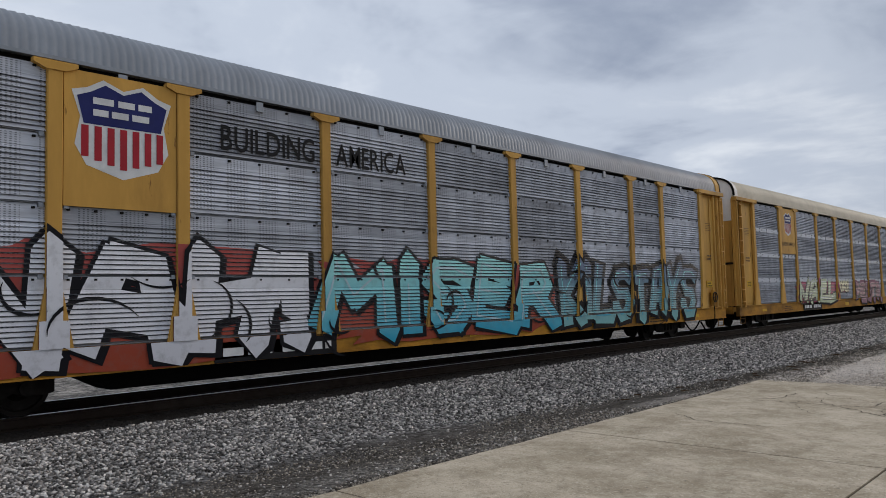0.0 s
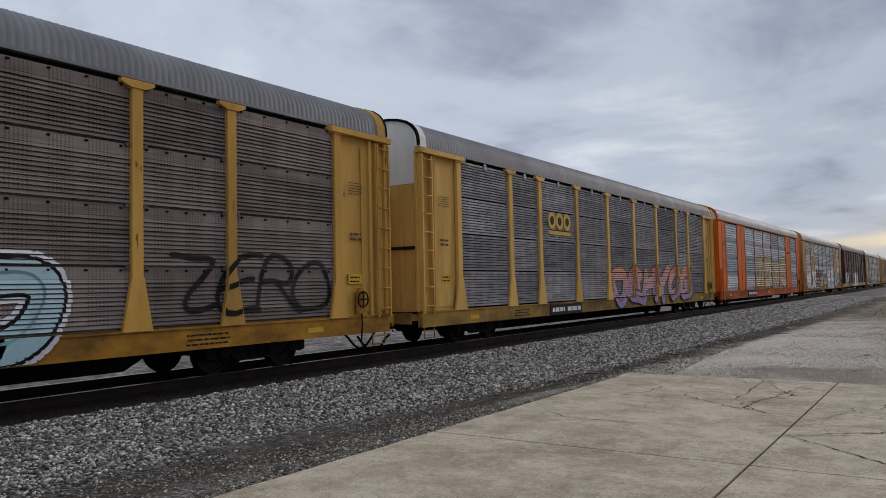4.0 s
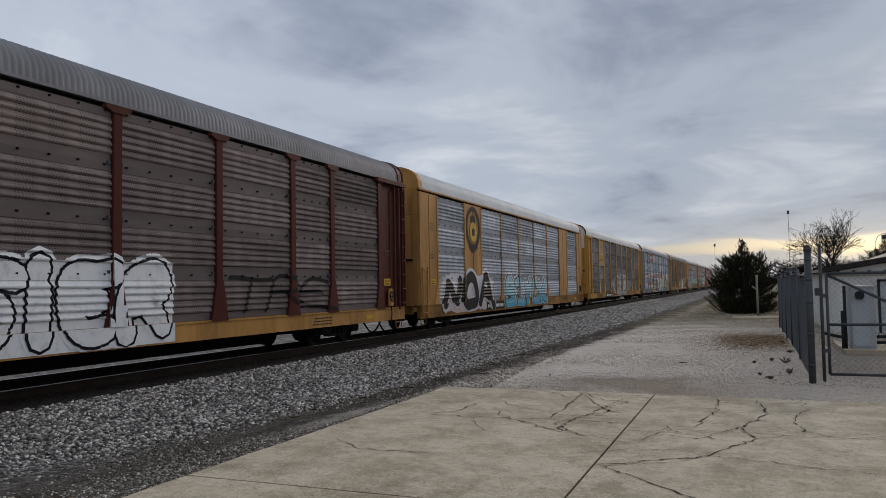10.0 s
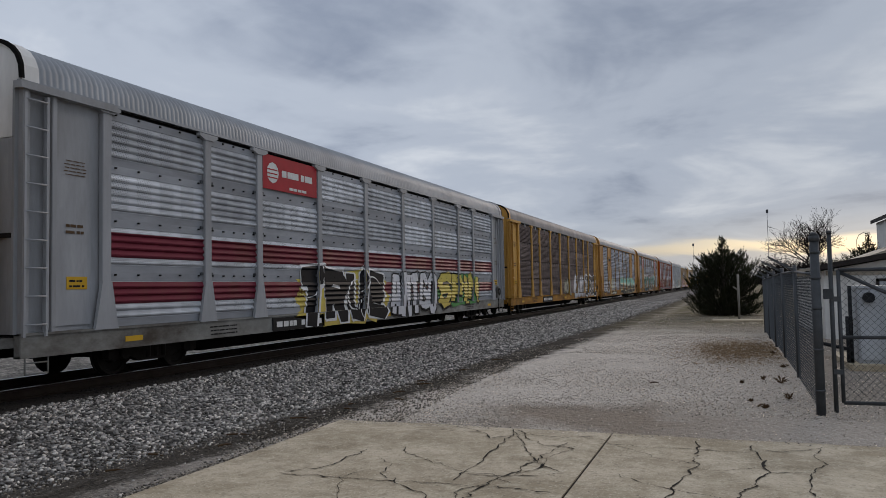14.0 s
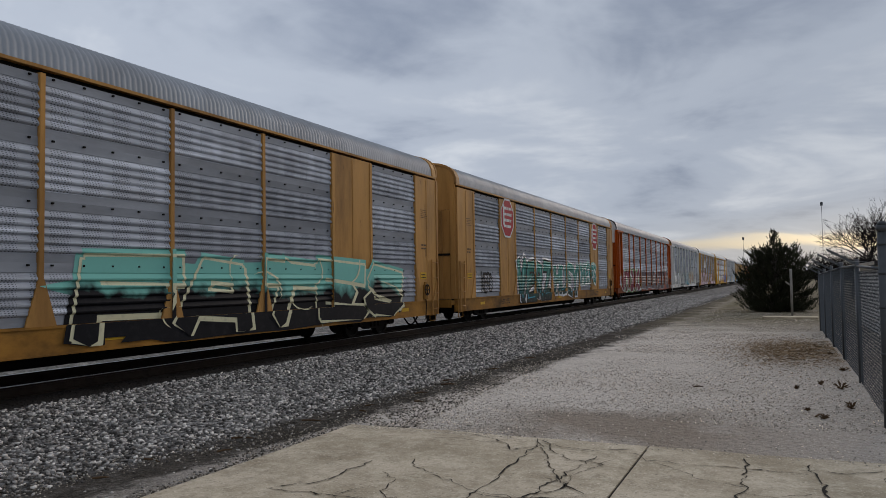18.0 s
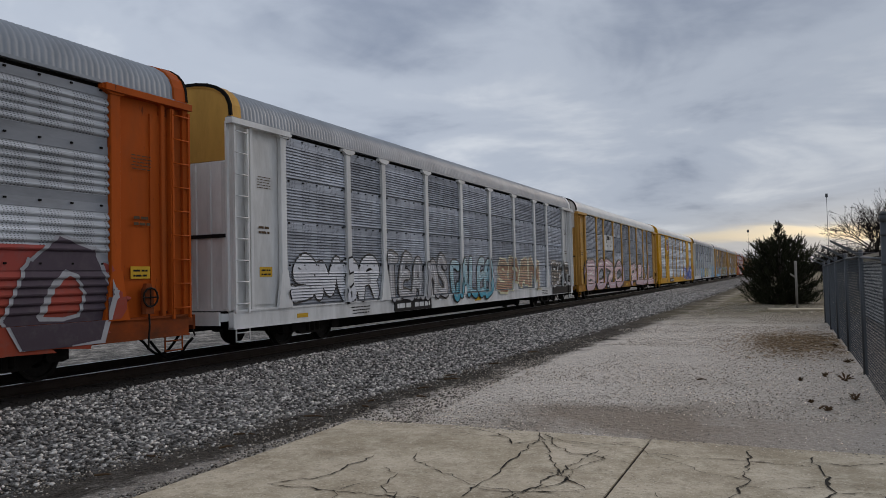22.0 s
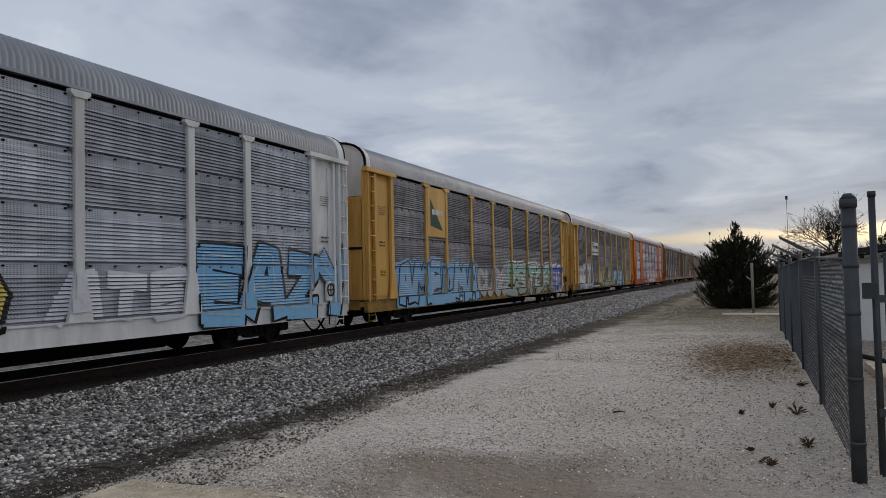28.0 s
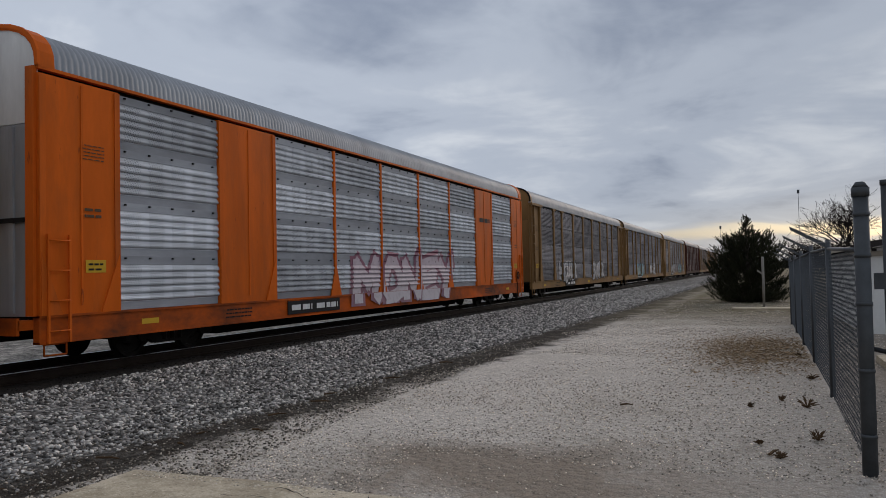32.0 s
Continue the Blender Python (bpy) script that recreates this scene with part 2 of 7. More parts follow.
SILLS = {m: dirty(m.name + "_sill", c) for m, c in ((M_YEL, (0.52, 0.245, 0.034)), (M_TAN, (0.40, 0.19, 0.04)), (M_PALE, (0.42, 0.245, 0.062)), (M_ORG, (0.56, 0.10, 0.010)),
         (M_RUSTORG, (0.30, 0.062, 0.013)), (M_BRN, (0.07, 0.03, 0.025)), (M_GREY, (0.3, 0.3, 0.28)))}
# also used where shade is coloured in: slots, door gaps, the interior
M_BLACK = paint("black_underframe_and_shade_paint", (0.010, 0.0095, 0.009), rough=0.8, grime=0.4, grime_col=(0.03, 0.024, 0.018))
M_ROOF = mat("galvanised_roof_steel", (0.27, 0.29, 0.315), rough=0.5, metal=0.25, var=0.18, scale=0.8, grime=0.35, grime_col=(0.13, 0.12, 0.115), stretch=(0.4, 1.5, 1))
M_ROOFD = mat("sooty_roof_steel", (0.21, 0.21, 0.22), rough=0.55, metal=0.2, var=0.22, scale=0.8, grime=0.4, grime_col=(0.08, 0.07, 0.065), stretch=(0.4, 1.5, 1))
M_ROOFC = mat("cream_roof_paint", (0.55, 0.49, 0.38), rough=0.55, var=0.15, scale=0.8, grime=0.3, grime_col=(0.2, 0.17, 0.13), stretch=(0.4, 1.5, 1))
M_ROOFW = mat("whitish_roof_paint", (0.60, 0.62, 0.62), rough=0.5, var=0.12, scale=0.8, grime=0.2, grime_col=(0.25, 0.25, 0.24), stretch=(0.4, 1.5, 1))
PANEL = dict(spec=0.0, var=0.28, scale=1.6, grime=0.6, stretch=(1, 0.5, 2.5), rnd=0.26, holes=True)
M_PW = mat("galvanised_screen_steel", (0.52, 0.535, 0.56), rough=0.5, metal=0.0, grime_col=(0.16, 0.155, 0.15), **PANEL)
M_PG = mat("grey_screen_steel", (0.42, 0.435, 0.47), rough=0.5, metal=0.0, grime_col=(0.12, 0.11, 0.105), **PANEL)
M_PD = mat("dark_weathered_screen_steel", (0.28, 0.262, 0.262), rough=0.5, metal=0.0, grime_col=(0.09, 0.075, 0.065), **PANEL)
M_PB = mat("brown_tinged_screen_steel", (0.225, 0.180, 0.165), rough=0.5, metal=0.0, grime_col=(0.10, 0.075, 0.06), **PANEL)
M_PWB = mat("clean_white_screen_steel", (0.72, 0.74, 0.77), rough=0.55, metal=0.0, grime_col=(0.3, 0.3, 0.3), **{**PANEL, "grime": 0.25})
# plain sheet bands, their colour also darkened because the ribs catch more sky
BANDS = {m: mat("plain_shaded_band_on_" + m.name, c, rough=0.5, var=0.2, scale=1.4, grime=0.5, grime_col=(0.10, 0.095, 0.09), stretch=(1, 0.4, 1.5), spec=0.02, rnd=0.2)
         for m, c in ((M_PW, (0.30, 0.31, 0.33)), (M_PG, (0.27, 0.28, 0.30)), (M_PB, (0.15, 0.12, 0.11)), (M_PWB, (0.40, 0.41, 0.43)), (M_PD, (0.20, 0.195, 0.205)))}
M_RED = paint("dark_red_band_paint", (0.155, 0.028, 0.043))
M_STEEL = mat("rusty_wheel_steel", (0.016, 0.013, 0.011), rough=0.6, metal=0.4, var=0.3, scale=5, grime=0.4)
M_RAIL = mat("rusty_rail_steel", (0.026, 0.018, 0.014), rough=0.6, metal=0.3, var=0.3, scale=3, grime=0.3)
M_RAILTOP = mat("polished_rail_steel", (0.45, 0.45, 0.46), rough=0.28, metal=0.9, var=0.1, scale=3, grime=0)
M_TIE = mat("creosoted_tie_wood", (0.024, 0.020, 0.017), rough=0.9, var=0.35, scale=3, grime=0.3, stretch=(0.3, 3, 3), bump=0.5, rnd=0.3)
M_CONC = concrete_material()
M_CRACK = mat("dirt_filled_joint", (0.035, 0.031, 0.026), rough=0.95, var=0.3, scale=8, grime=0)
M_FENCE = mat("galvanised_fence_steel", (0.085, 0.09, 0.096), rough=0.5, metal=0.5, var=0.2, scale=4, grime=0.3)
M_WIRE = mat("chain_link_wire", (0.062, 0.066, 0.07), rough=0.5, metal=0.5, var=0.15, scale=6, grime=0.2)


# ---- mesh tools ----
class Mesh:
    """Collects faces of one part."""

    def __init__(self):
        self.v, self.f, self.m, self.smooth = [], [], [], []

    def face(self, pts, mi=0, smooth=False):
        n = len(self.v)
        self.v += pts
        self.f.append(tuple(range(n, n + len(pts))))
        self.m.append(mi)
        self.smooth.append(smooth)

    def grid(self, rows, mi=0, smooth=False, close=False):
        n, c = len(self.v), len(rows[0])
        for r in rows:
            self.v += r
        for i in range(len(rows) - 1):
            for j in range(c if close else c - 1):
                k = (j + 1) % c
                self.f.append((n + i * c + j, n + i * c + k, n + (i + 1) * c + k, n + (i + 1) * c + j))
                self.m.append(mi)
                self.smooth.append(smooth)
        return self

    def box(self, x0, x1, y0, y1, z0, z1, ch=0.0, mi=0):
        """A box, its upright corners chamfered by ch."""
        if ch:
            ring = [(x0 + ch, y0), (x1 - ch, y0), (x1, y0 + ch), (x1, y1 - ch), (x1 - ch, y1), (x0 + ch, y1), (x0, y1 - ch), (x0, y0 + ch)]
        else:
            ring = [(x0, y0), (x1, y0), (x1, y1), (x0, y1)]
        self.grid([[(x, y, z0) for x, y in ring], [(x, y, z1) for x, y in ring]], mi, close=True)
        self.face([(x, y, z0) for x, y in reversed(ring)], mi)
        self.face([(x, y, z1) for x, y in ring], mi)
        return self

    def prism(self, poly, axis, a, b, mi=0):
        """A polygon drawn out along an axis. poly: (y, z) for x, (x, z) for y, (x, y) for z."""
        def at(p, q):
            return {"x": (q, p[0], p[1]), "y": (p[0], q, p[1]), "z": (p[0], p[1], q)}[axis]
        self.grid([[at(p, a) for p in poly], [at(p, b) for p in poly]], mi, close=True)
        self.face([at(p, a) for p in reversed(poly)], mi)
        self.face([at(p, b) for p in poly], mi)
        return self

    def tube(self, a, b, r, n=8, r2=None, mi=0, caps=True):
        a, b = Vector(a), Vector(b)
        q = (b - a).to_track_quat("Z", "Y").to_matrix()
        r2 = r if r2 is None else r2
        ring = [(math.cos(2 * math.pi * i / n), math.sin(2 * math.pi * i / n)) for i in range(n)]
        ra = [tuple(a + q @ Vector((c * r, s * r, 0))) for c, s in ring]
        rb = [tuple(b + q @ Vector((c * r2, s * r2, 0))) for c, s in ring]
        self.grid([ra, rb], mi, smooth=n > 5, close=True)
        if caps:
            self.face(ra[::-1], mi)
            self.face(rb, mi)
        return self

    def path(self, pts, r, n=6, mi=0):
        for a, b in zip(pts, pts[1:]):
            self.tube(a, b, r, n, mi=mi)
        return self

    def done(self, name):
        me = bpy.data.meshes.new(name)
        me.from_pydata(self.v, [], self.f)
        me.polygons.foreach_set("material_index", self.m)
        me.polygons.foreach_set("use_smooth", self.smooth)
        bm = bmesh.new()
        bm.from_mesh(me)
        bmesh.ops.remove_doubles(bm, verts=bm.verts, dist=0.0002)
        bmesh.ops.recalc_face_normals(bm, faces=bm.faces)
        bm.to_mesh(me)
        bm.free()
        return me


CACHE = {}


def shared(key, build):
    if key not in CACHE:
        CACHE[key] = build().done(key if isinstance(key, str) else key[0])
    return CACHE[key]


def part(name, mesh, material, parent=None, label="", at=None):
    """One mesh object under a thing or a part. Its material sits on the object, so that like pieces share a mesh."""
    if isinstance(mesh, Mesh):
        mesh = mesh.done(name)
    ob = new(name, mesh)
    mats = material if isinstance(material, (list, tuple)) else [material]
    while len(mesh.materials) < len(mats):
        mesh.materials.append(None)
    for slot, ma in zip(ob.material_slots, mats):
        slot.link, slot.material = "OBJECT", ma
    if parent:
        ob.parent = parent
    if at:
        ob.location = at
    if label:
        ob["label"] = label
    if name in ("lettering", "stencil", "sill_stencil"):
        ob["kind"] = "stuff"
    return ob


def thing(name, label, category, group="", kind="", at=(0, 0, 0)):
    ob = new(name)
    ob.empty_display_size = 0.3
    ob.location = at
    return tagged(ob, label, category, group, kind)

# ---- ground ----
TRACK_X, RAIL_Z = -12.6, 0.03
Y_FAR = 1500.0


def ground_z(x, y):
    """Height of the bare ground across the track: lot, shallow ditch, ballast bank, far side."""
    pts = [(-400, 0.4), (-60, 0.1), (-20, -0.25), (-15.6, -0.3), (-14.6, -0.16), (-10.6, -0.16), (-8.2, -0.30), (-6.9, -0.27), (-5.6, -0.10), (-5.0, -0.02), (60, 0.05), (400, 0.4)]
    return float(np.interp(x, [p[0] for p in pts], [p[1] for p in pts]))


def rise(x, y):
    """The gravel lot lies a little higher past the concrete, and falls again towards the grass."""
    k = float(np.interp(y, [13.6, 16, 20, 30, 45, 80], [0.0, 0.11, 0.16, 0.06, -0.12, -0.1]))
    return k * float(np.interp(x, [-6.5, -4.5], [0, 1]))


def ground_sheet():
    xs = [-1500, -400, -120, -60, -30, -20, -16.5, -15.6, -15.1, -14.6, -14.0, -12.6, -11.2, -10.6, -10.0, -9.4, -8.8, -8.2, -7.5, -6.9, -6.2, -5.6, -5.3, -5.0,
          -4, -3, -2, -1, 0, 1, 2, 3, 5, 8, 14, 25, 60, 150, 400, 1500]
    ys = [-300, -60, -20, -8] + [i * 1.0 for i in range(-4, 60)] + [62, 66, 72, 80, 95, 120, 160, 240, 400, 800, Y_FAR]
    me = Mesh()
    rows = []
    for y in ys:
        rows.append([])
        for x in xs:
            z = ground_z(x, y) + rise(x, y)
            if -10 < x < 3 and 0 < y < 60:
                z += 0.035 * noise.noise((x * 0.6, y * 0.6, 0)) * (1 if x < -5.2 or y > 14 else 0)
            if x > -5.05 and y < 13.8:
                z = min(z, -0.06)
            rows[-1].append((x, y, z))
    return me.grid(rows, smooth=True)


def ground_material():
    """Ballast along the track, cinders in the ditch, pale gravel on the lot, dead grass beyond."""
    ma = bpy.data.materials.new("mixed_ground")
    ma.use_nodes = True
    nt = ma.node_tree
    N, L = nt.nodes.new, nt.links.new
    b = nt.nodes["Principled BSDF"]
    b.inputs["Roughness"].default_value = 0.95
    b.inputs["Specular IOR Level"].default_value = 0.15
    co, sep = N("ShaderNodeTexCoord"), N("ShaderNodeSeparateXYZ")
    L(co.outputs["Object"], sep.inputs[0])

    def noise_of(s, d=5, r=0.6, kind="Fac"):
        n = N("ShaderNodeTexNoise")
        n.inputs["Scale"].default_value, n.inputs["Detail"].default_value, n.inputs["Roughness"].default_value = s, d, r
        L(co.outputs["Object"], n.inputs["Vector"])
        return n.outputs[kind]

    def rng(src, lo, hi, a=0.0, c=1.0):
        n = N("ShaderNodeMapRange")
        for i, v in enumerate((lo, hi, a, c)):
            n.inputs[i + 1].default_value = v
        L(src, n.inputs[0])
        return n.outputs[0]

    def mth(op, a, c):
        n = N("ShaderNodeMath")
        n.operation = op
        for i, v in enumerate((a, c)):
            if isinstance(v, (int, float)):
                n.inputs[i].default_value = v
            else:
                L(v, n.inputs[i])
        return n.outputs[0]

    def mix(fac, a, c):
        n = N("ShaderNodeMix")
        n.data_type = "RGBA"
        for i, v in ((0, fac), (6, a), (7, c)):
            if isinstance(v, tuple):
                n.inputs[i].default_value = (*v, 1)
            else:
                L(v, n.inputs[i])
        return n.outputs[2]

    # each cell darkens towards its rim, painting the shade between stones
    def stones(scale, a, c):
        n = N("ShaderNodeTexVoronoi")
        n.inputs["Scale"].default_value = scale
        L(co.outputs["Object"], n.inputs["Vector"])
        g = N("ShaderNodeSeparateColor")
        L(n.outputs["Color"], g.inputs[0])
        return mix(mth("MULTIPLY", g.outputs[0], rng(n.outputs["Distance"], 0.0, 0.75, 1.0, 0.3)), a, c), n.outputs["Distance"]
    wob = mth("MULTIPLY", mth("SUBTRACT", noise_of(0.5, 6, 0.65), 0.5), 1.6)
    x = mth("ADD", sep.outputs[0], wob)
    y = mth("ADD", sep.outputs[1], mth("MULTIPLY", wob, 2.0))
    bal, d1 = stones(15, (0.014, 0.013, 0.012), (0.62, 0.59, 0.56))
    lot, d2 = stones(52, (0.44, 0.385, 0.33), (0.98, 0.88, 0.775))
    lot = mix(rng(noise_of(0.8, 6, 0.7), 0.5, 0.72, 0, 0.55), lot, (0.34, 0.29, 0.23))
    lot = mix(rng(mth("ADD", sep.outputs[0], wob), -2.6, 0.2, 0.0, 0.5), lot, mix(noise_of(18, 5, 0.7), (0.17, 0.14, 0.11), (0.42, 0.36, 0.30)))
    toe, d3 = stones(26, (0.05, 0.045, 0.038), (0.46, 0.42, 0.37))
    clod, d4 = stones(30, (0.005, 0.004, 0.003), (0.11, 0.085, 0.062))
    dirt = mix(rng(noise_of(3.5, 7, 0.75), 0.4, 0.62), clod, (0.034, 0.026, 0.019))
    grass = mix(rng(noise_of(2.5, 7, 0.7), 0.35, 0.65), (0.075, 0.062, 0.032), (0.20, 0.165, 0.09))
    # the cinder ditch drifts from the track side towards the lot along its length
    ditch = mth("SUBTRACT", mth("ADD", x, mth("MULTIPLY", mth("SUBTRACT", noise_of(2.6, 6, 0.7), 0.5), 1.3)), rng(sep.outputs[1], 8, 20, -6.75, -4.95))
    band = mth("MULTIPLY", mth("MULTIPLY", rng(ditch, -1.25, -0.5), rng(ditch, 1.15, 0.5)), mth("MULTIPLY", rng(noise_of(1.7, 7, 0.75), 0.34, 0.52, 0.4, 1.0), rng(sep.outputs[1], 8, 15, 0.55, 1.0)))
    low = mix(rng(noise_of(1.1, 6), 0.42, 0.6), toe, mix(rng(noise_of(5, 4), 0.4, 0.6), toe, dirt))
    col = mix(rng(ditch, -0.9, 0.0), bal, low)
    col = mix(band, col, dirt)
    col = mix(mth("MULTIPLY", rng(ditch, 0.6, 0.95), rng(sep.outputs[1], 9, 14)), col, lot)
    col = mix(mth("MULTIPLY", rng(mth("ADD", y, mth("MULTIPLY", wob, 5.0)), 27, 37), rng(x, -5.8, -3.6)), col, mix(rng(noise_of(0.5, 6, 0.7), 0.45, 0.6), grass, mix(rng(noise_of(2.2, 7, 0.75), 0.38, 0.62), (0.055, 0.042, 0.028), (0.36, 0.30, 0.22))))
    rim = mth("MULTIPLY", mth("MULTIPLY", rng(y, 13.2, 13.9), rng(y, 15.3, 14.6)), mth("MULTIPLY", rng(x, -3.9, -3.2), rng(x, 0.4, -1.4)))
    col = mix(mth("MULTIPLY", rim, 0.85), col, mix(noise_of(14, 6, 0.7), (0.12, 0.088, 0.062), (0.36, 0.285, 0.215)))
    left_lot = mix(rng(mth("ADD", sep.outputs[0], wob), -22, -24), mix(rng(noise_of(1.4, 6, 0.7), 0.42, 0.6), toe, mix(rng(noise_of(6, 5), 0.4, 0.6), toe, lot)), mix(rng(noise_of(0.25, 5), 0.4, 0.62), toe, grass))
    col = mix(mth("MULTIPLY", rng(sep.outputs[0], -15.6, -16.2), 1.0), col, left_lot)
    col = mix(mth("MULTIPLY", rng(sep.outputs[0], 6, 12), rng(noise_of(0.3, 4), 0.35, 0.55)), col, grass)
    drift = mth("MULTIPLY", mth("MULTIPLY", rng(y, 19.5, 21.5), rng(y, 27, 25)), mth("MULTIPLY", rng(x, -1.6, -0.7), rng(noise_of(2.2, 6), 0.38, 0.58)))
    col = mix(drift, col, (0.27, 0.20, 0.135))
    yard = mth("MULTIPLY", rng(sep.outputs[0], 0.42, 0.6), mth("MULTIPLY", rng(sep.outputs[1], 15.2, 16.2), rng(sep.outputs[1], 29, 27)))
    col = mix(mth("MULTIPLY", yard, 0.7), col, mix(noise_of(16, 6, 0.7), (0.09, 0.07, 0.055), (0.36, 0.31, 0.26)))
    # track bed darkened: oil, and the shade under cars put into the colour
    oil_shade = mth("MULTIPLY", rng(sep.outputs[0], -14.6, -14.2), rng(sep.outputs[0], -10.50, -10.80))
    col = mix(oil_shade, col, mix(noise_of(7, 5), (0.007, 0.006, 0.006), (0.028, 0.024, 0.021)))
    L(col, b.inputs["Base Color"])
    bp = N("ShaderNodeBump")
    bp.inputs["Strength"].default_value, bp.inputs["Distance"].default_value = 0.8, 0.03
    hh = mth("ADD", rng(d1, 0, 0.7, 1, 0), mth("MULTIPLY", rng(d2, 0, 0.7, 1, 0), 0.5))
    L(hh, bp.inputs["Height"])
    L(bp.outputs[0], b.inputs["Normal"])
    return ma


M_GROUND = ground_material()
ground = tagged(part("ground", ground_sheet(), M_GROUND), "grey ballast, cinder ditch and pale gravel lot beside the track", "ground", kind="structure")

# ---- track ----
track = thing("railroad_track", "single track of rusty rails on dark wooden ties", "railroad track", kind="structure")


def rail_mesh():
    h = [(-0.07, -0.186), (0.07, -0.186), (0.07, -0.17), (0.012, -0.15), (0.012, -0.045), (0.036, -0.035), (0.036, -0.006), (-0.036, -0.006), (-0.036, -0.035), (-0.012, -0.045), (-0.012, -0.15), (-0.07, -0.17)]
    me = Mesh().prism(h, "y", -120, 900)
    me.prism([(-0.03, -0.006), (0.03, -0.006), (0.026, 0.0), (-0.026, 0.0)], "y", -120, 900, mi=1)
    return me


for sx in (-0.755, 0.755):
    part("rail", shared("rail", rail_mesh), [M_RAIL, M_RAILTOP], track, at=(TRACK_X + sx, 0, RAIL_Z))
for i in range(240):
    tie = part("tie", shared("tie", lambda: Mesh().box(-1.3, 1.3, -0.115, 0.115, -0.17, 0, ch=0.012)), M_TIE, track,
               at=(TRACK_X + random.uniform(-0.04, 0.04), -8 + i * 0.55, RAIL_Z - 0.187 + random.uniform(-0.008, 0.004)))

# ---- concrete apron ----
apron = thing("concrete_apron", "cracked weathered concrete slab apron with dirt-filled joints", "pavement", kind="structure")
SLAB_X = [-5.05, -1.75, 1.75, 5.2, 8.7, 12.2]
SLAB_Y = [-9.6, -6.2, -2.8, 0.6, 4.05, 7.5, 10.92, 13.6]
LONG_SLAB = 5                      # the slab beside the track has no joint at 10.92
for i in range(len(SLAB_X) - 1):
    for j in range(len(SLAB_Y) - 1):
        gx, gy = (0.012 if i else 0, 0.012)
        if i == 0 and j == LONG_SLAB + 1:
            continue
        x0, x1, y0, y1 = SLAB_X[i] + gx, SLAB_X[i + 1] - 0.012, SLAB_Y[j] + gy, SLAB_Y[j + (2 if i == 0 and j == LONG_SLAB else 1)] - (gy if j < 5 else 0)
        me = Mesh()
        nx, ny = 8, 8
        top = []
        for b in range(ny + 1):
            top.append([])
            for a in range(nx + 1):
                x, y = x0 + (x1 - x0) * a / nx, y0 + (y1 - y0) * b / ny
                if i == 0 and a == 0:
                    x += 0.05 * noise.noise((y * 1.3, 4, 0))
                if (j == 6 or (i == 0 and j == LONG_SLAB)) and b == ny:
                    y += 0.10 * noise.noise((x * 0.9, 9, 0))
                top[-1].append((x, y, 0.004 * noise.noise((x, y, 3)) - (0.008 if a in (0, nx) or b in (0, ny) else 0)))
        me.grid(top)
        ring = top[0] + [r[-1] for r in top[1:]] + top[-1][-2::-1] + [r[0] for r in top[-2:0:-1]]
        me.grid([[(x, y, -0.15) for x, y, z in ring], ring], close=True)
        part("slab", me, M_CONC, apron)
part("joint_filler", Mesh().box(-5.0, 12.1, -9.5, 13.5, -0.10, -0.022), M_CRACK, apron, "dark dirt and weeds in the joints")

# ---- the train ----
HALF, SIDE = 13.65, 1.5
Z0, Z1 = 0.97, 4.93            # foot and head of the screens
EAVE, CROWN = 5.08, 5.85
PITCH, SPEED, START = 28.6, 17.32, 27.65
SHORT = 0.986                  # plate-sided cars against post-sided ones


SLOT = -0.028                  # depth of the slot faces between louvres; the louvre kind paints them black


def profile(kind):
    """Cross-section of one screen panel: (height from 0 to 0.99, depth)."""
    h = 0.99
    if kind == "ribbed":
        p = [(0, 0.0), (0.14, 0.0)]
        for k in range(5):
            z = 0.15 + k * 0.135
            p += [(z, -0.004), (z + 0.030, 0.040), (z + 0.052, 0.046), (z + 0.130, 0.0)]
        return p + [(0.835, 0.0), (0.84, 0.010), (h, 0.010)]
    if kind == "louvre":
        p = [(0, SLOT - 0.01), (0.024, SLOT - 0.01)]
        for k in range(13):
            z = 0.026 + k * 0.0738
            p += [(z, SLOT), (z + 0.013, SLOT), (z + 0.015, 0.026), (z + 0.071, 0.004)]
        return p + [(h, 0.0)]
    p = [(0, SLOT), (0.024, SLOT), (0.026, 0.0)]
    for k in range(11):
        z = 0.030 + k * 0.0705
        p += [(z, SLOT), (z + 0.015, SLOT), (z + 0.017, 0.026), (z + 0.068, 0.002)]
    return p + [(0.81, 0.008), (h, 0.008)]


def panel_mesh(kind, width, lo=0.0, hi=1.0):
    def build():
        me = Mesh()
        pr = [(z, d) for z, d in profile(kind) if lo <= z <= hi]
        w = width / 2
        for (za, da), (zb, db) in zip(pr, pr[1:]):
            # slot faces are closed and painted black for the shade inside the car
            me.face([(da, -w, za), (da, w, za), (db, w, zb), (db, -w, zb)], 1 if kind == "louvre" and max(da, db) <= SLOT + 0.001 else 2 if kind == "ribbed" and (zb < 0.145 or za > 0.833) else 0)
        me.grid([[(-0.02, -w, z), (d, -w, z)] for z, d in pr])
        me.grid([[(d, w, z), (-0.02, w, z)] for z, d in pr])
        if lo == 0 and kind != "louvre":
            for k in range(5):
                y = (k - 2) * width * 0.22
                me.box(0.0, 0.042, y - 0.02, y + 0.02, 0.935, 0.965, mi=1)
        return me
    return shared(("screen_panel", kind, round(width, 3), lo), build)


M_BAND = mat("pale_band_steel", (0.55, 0.57, 0.61), rough=0.5, var=0.15, scale=1.6, grime=0.35, grime_col=(0.28, 0.28, 0.28), stretch=(1, 0.5, 2))


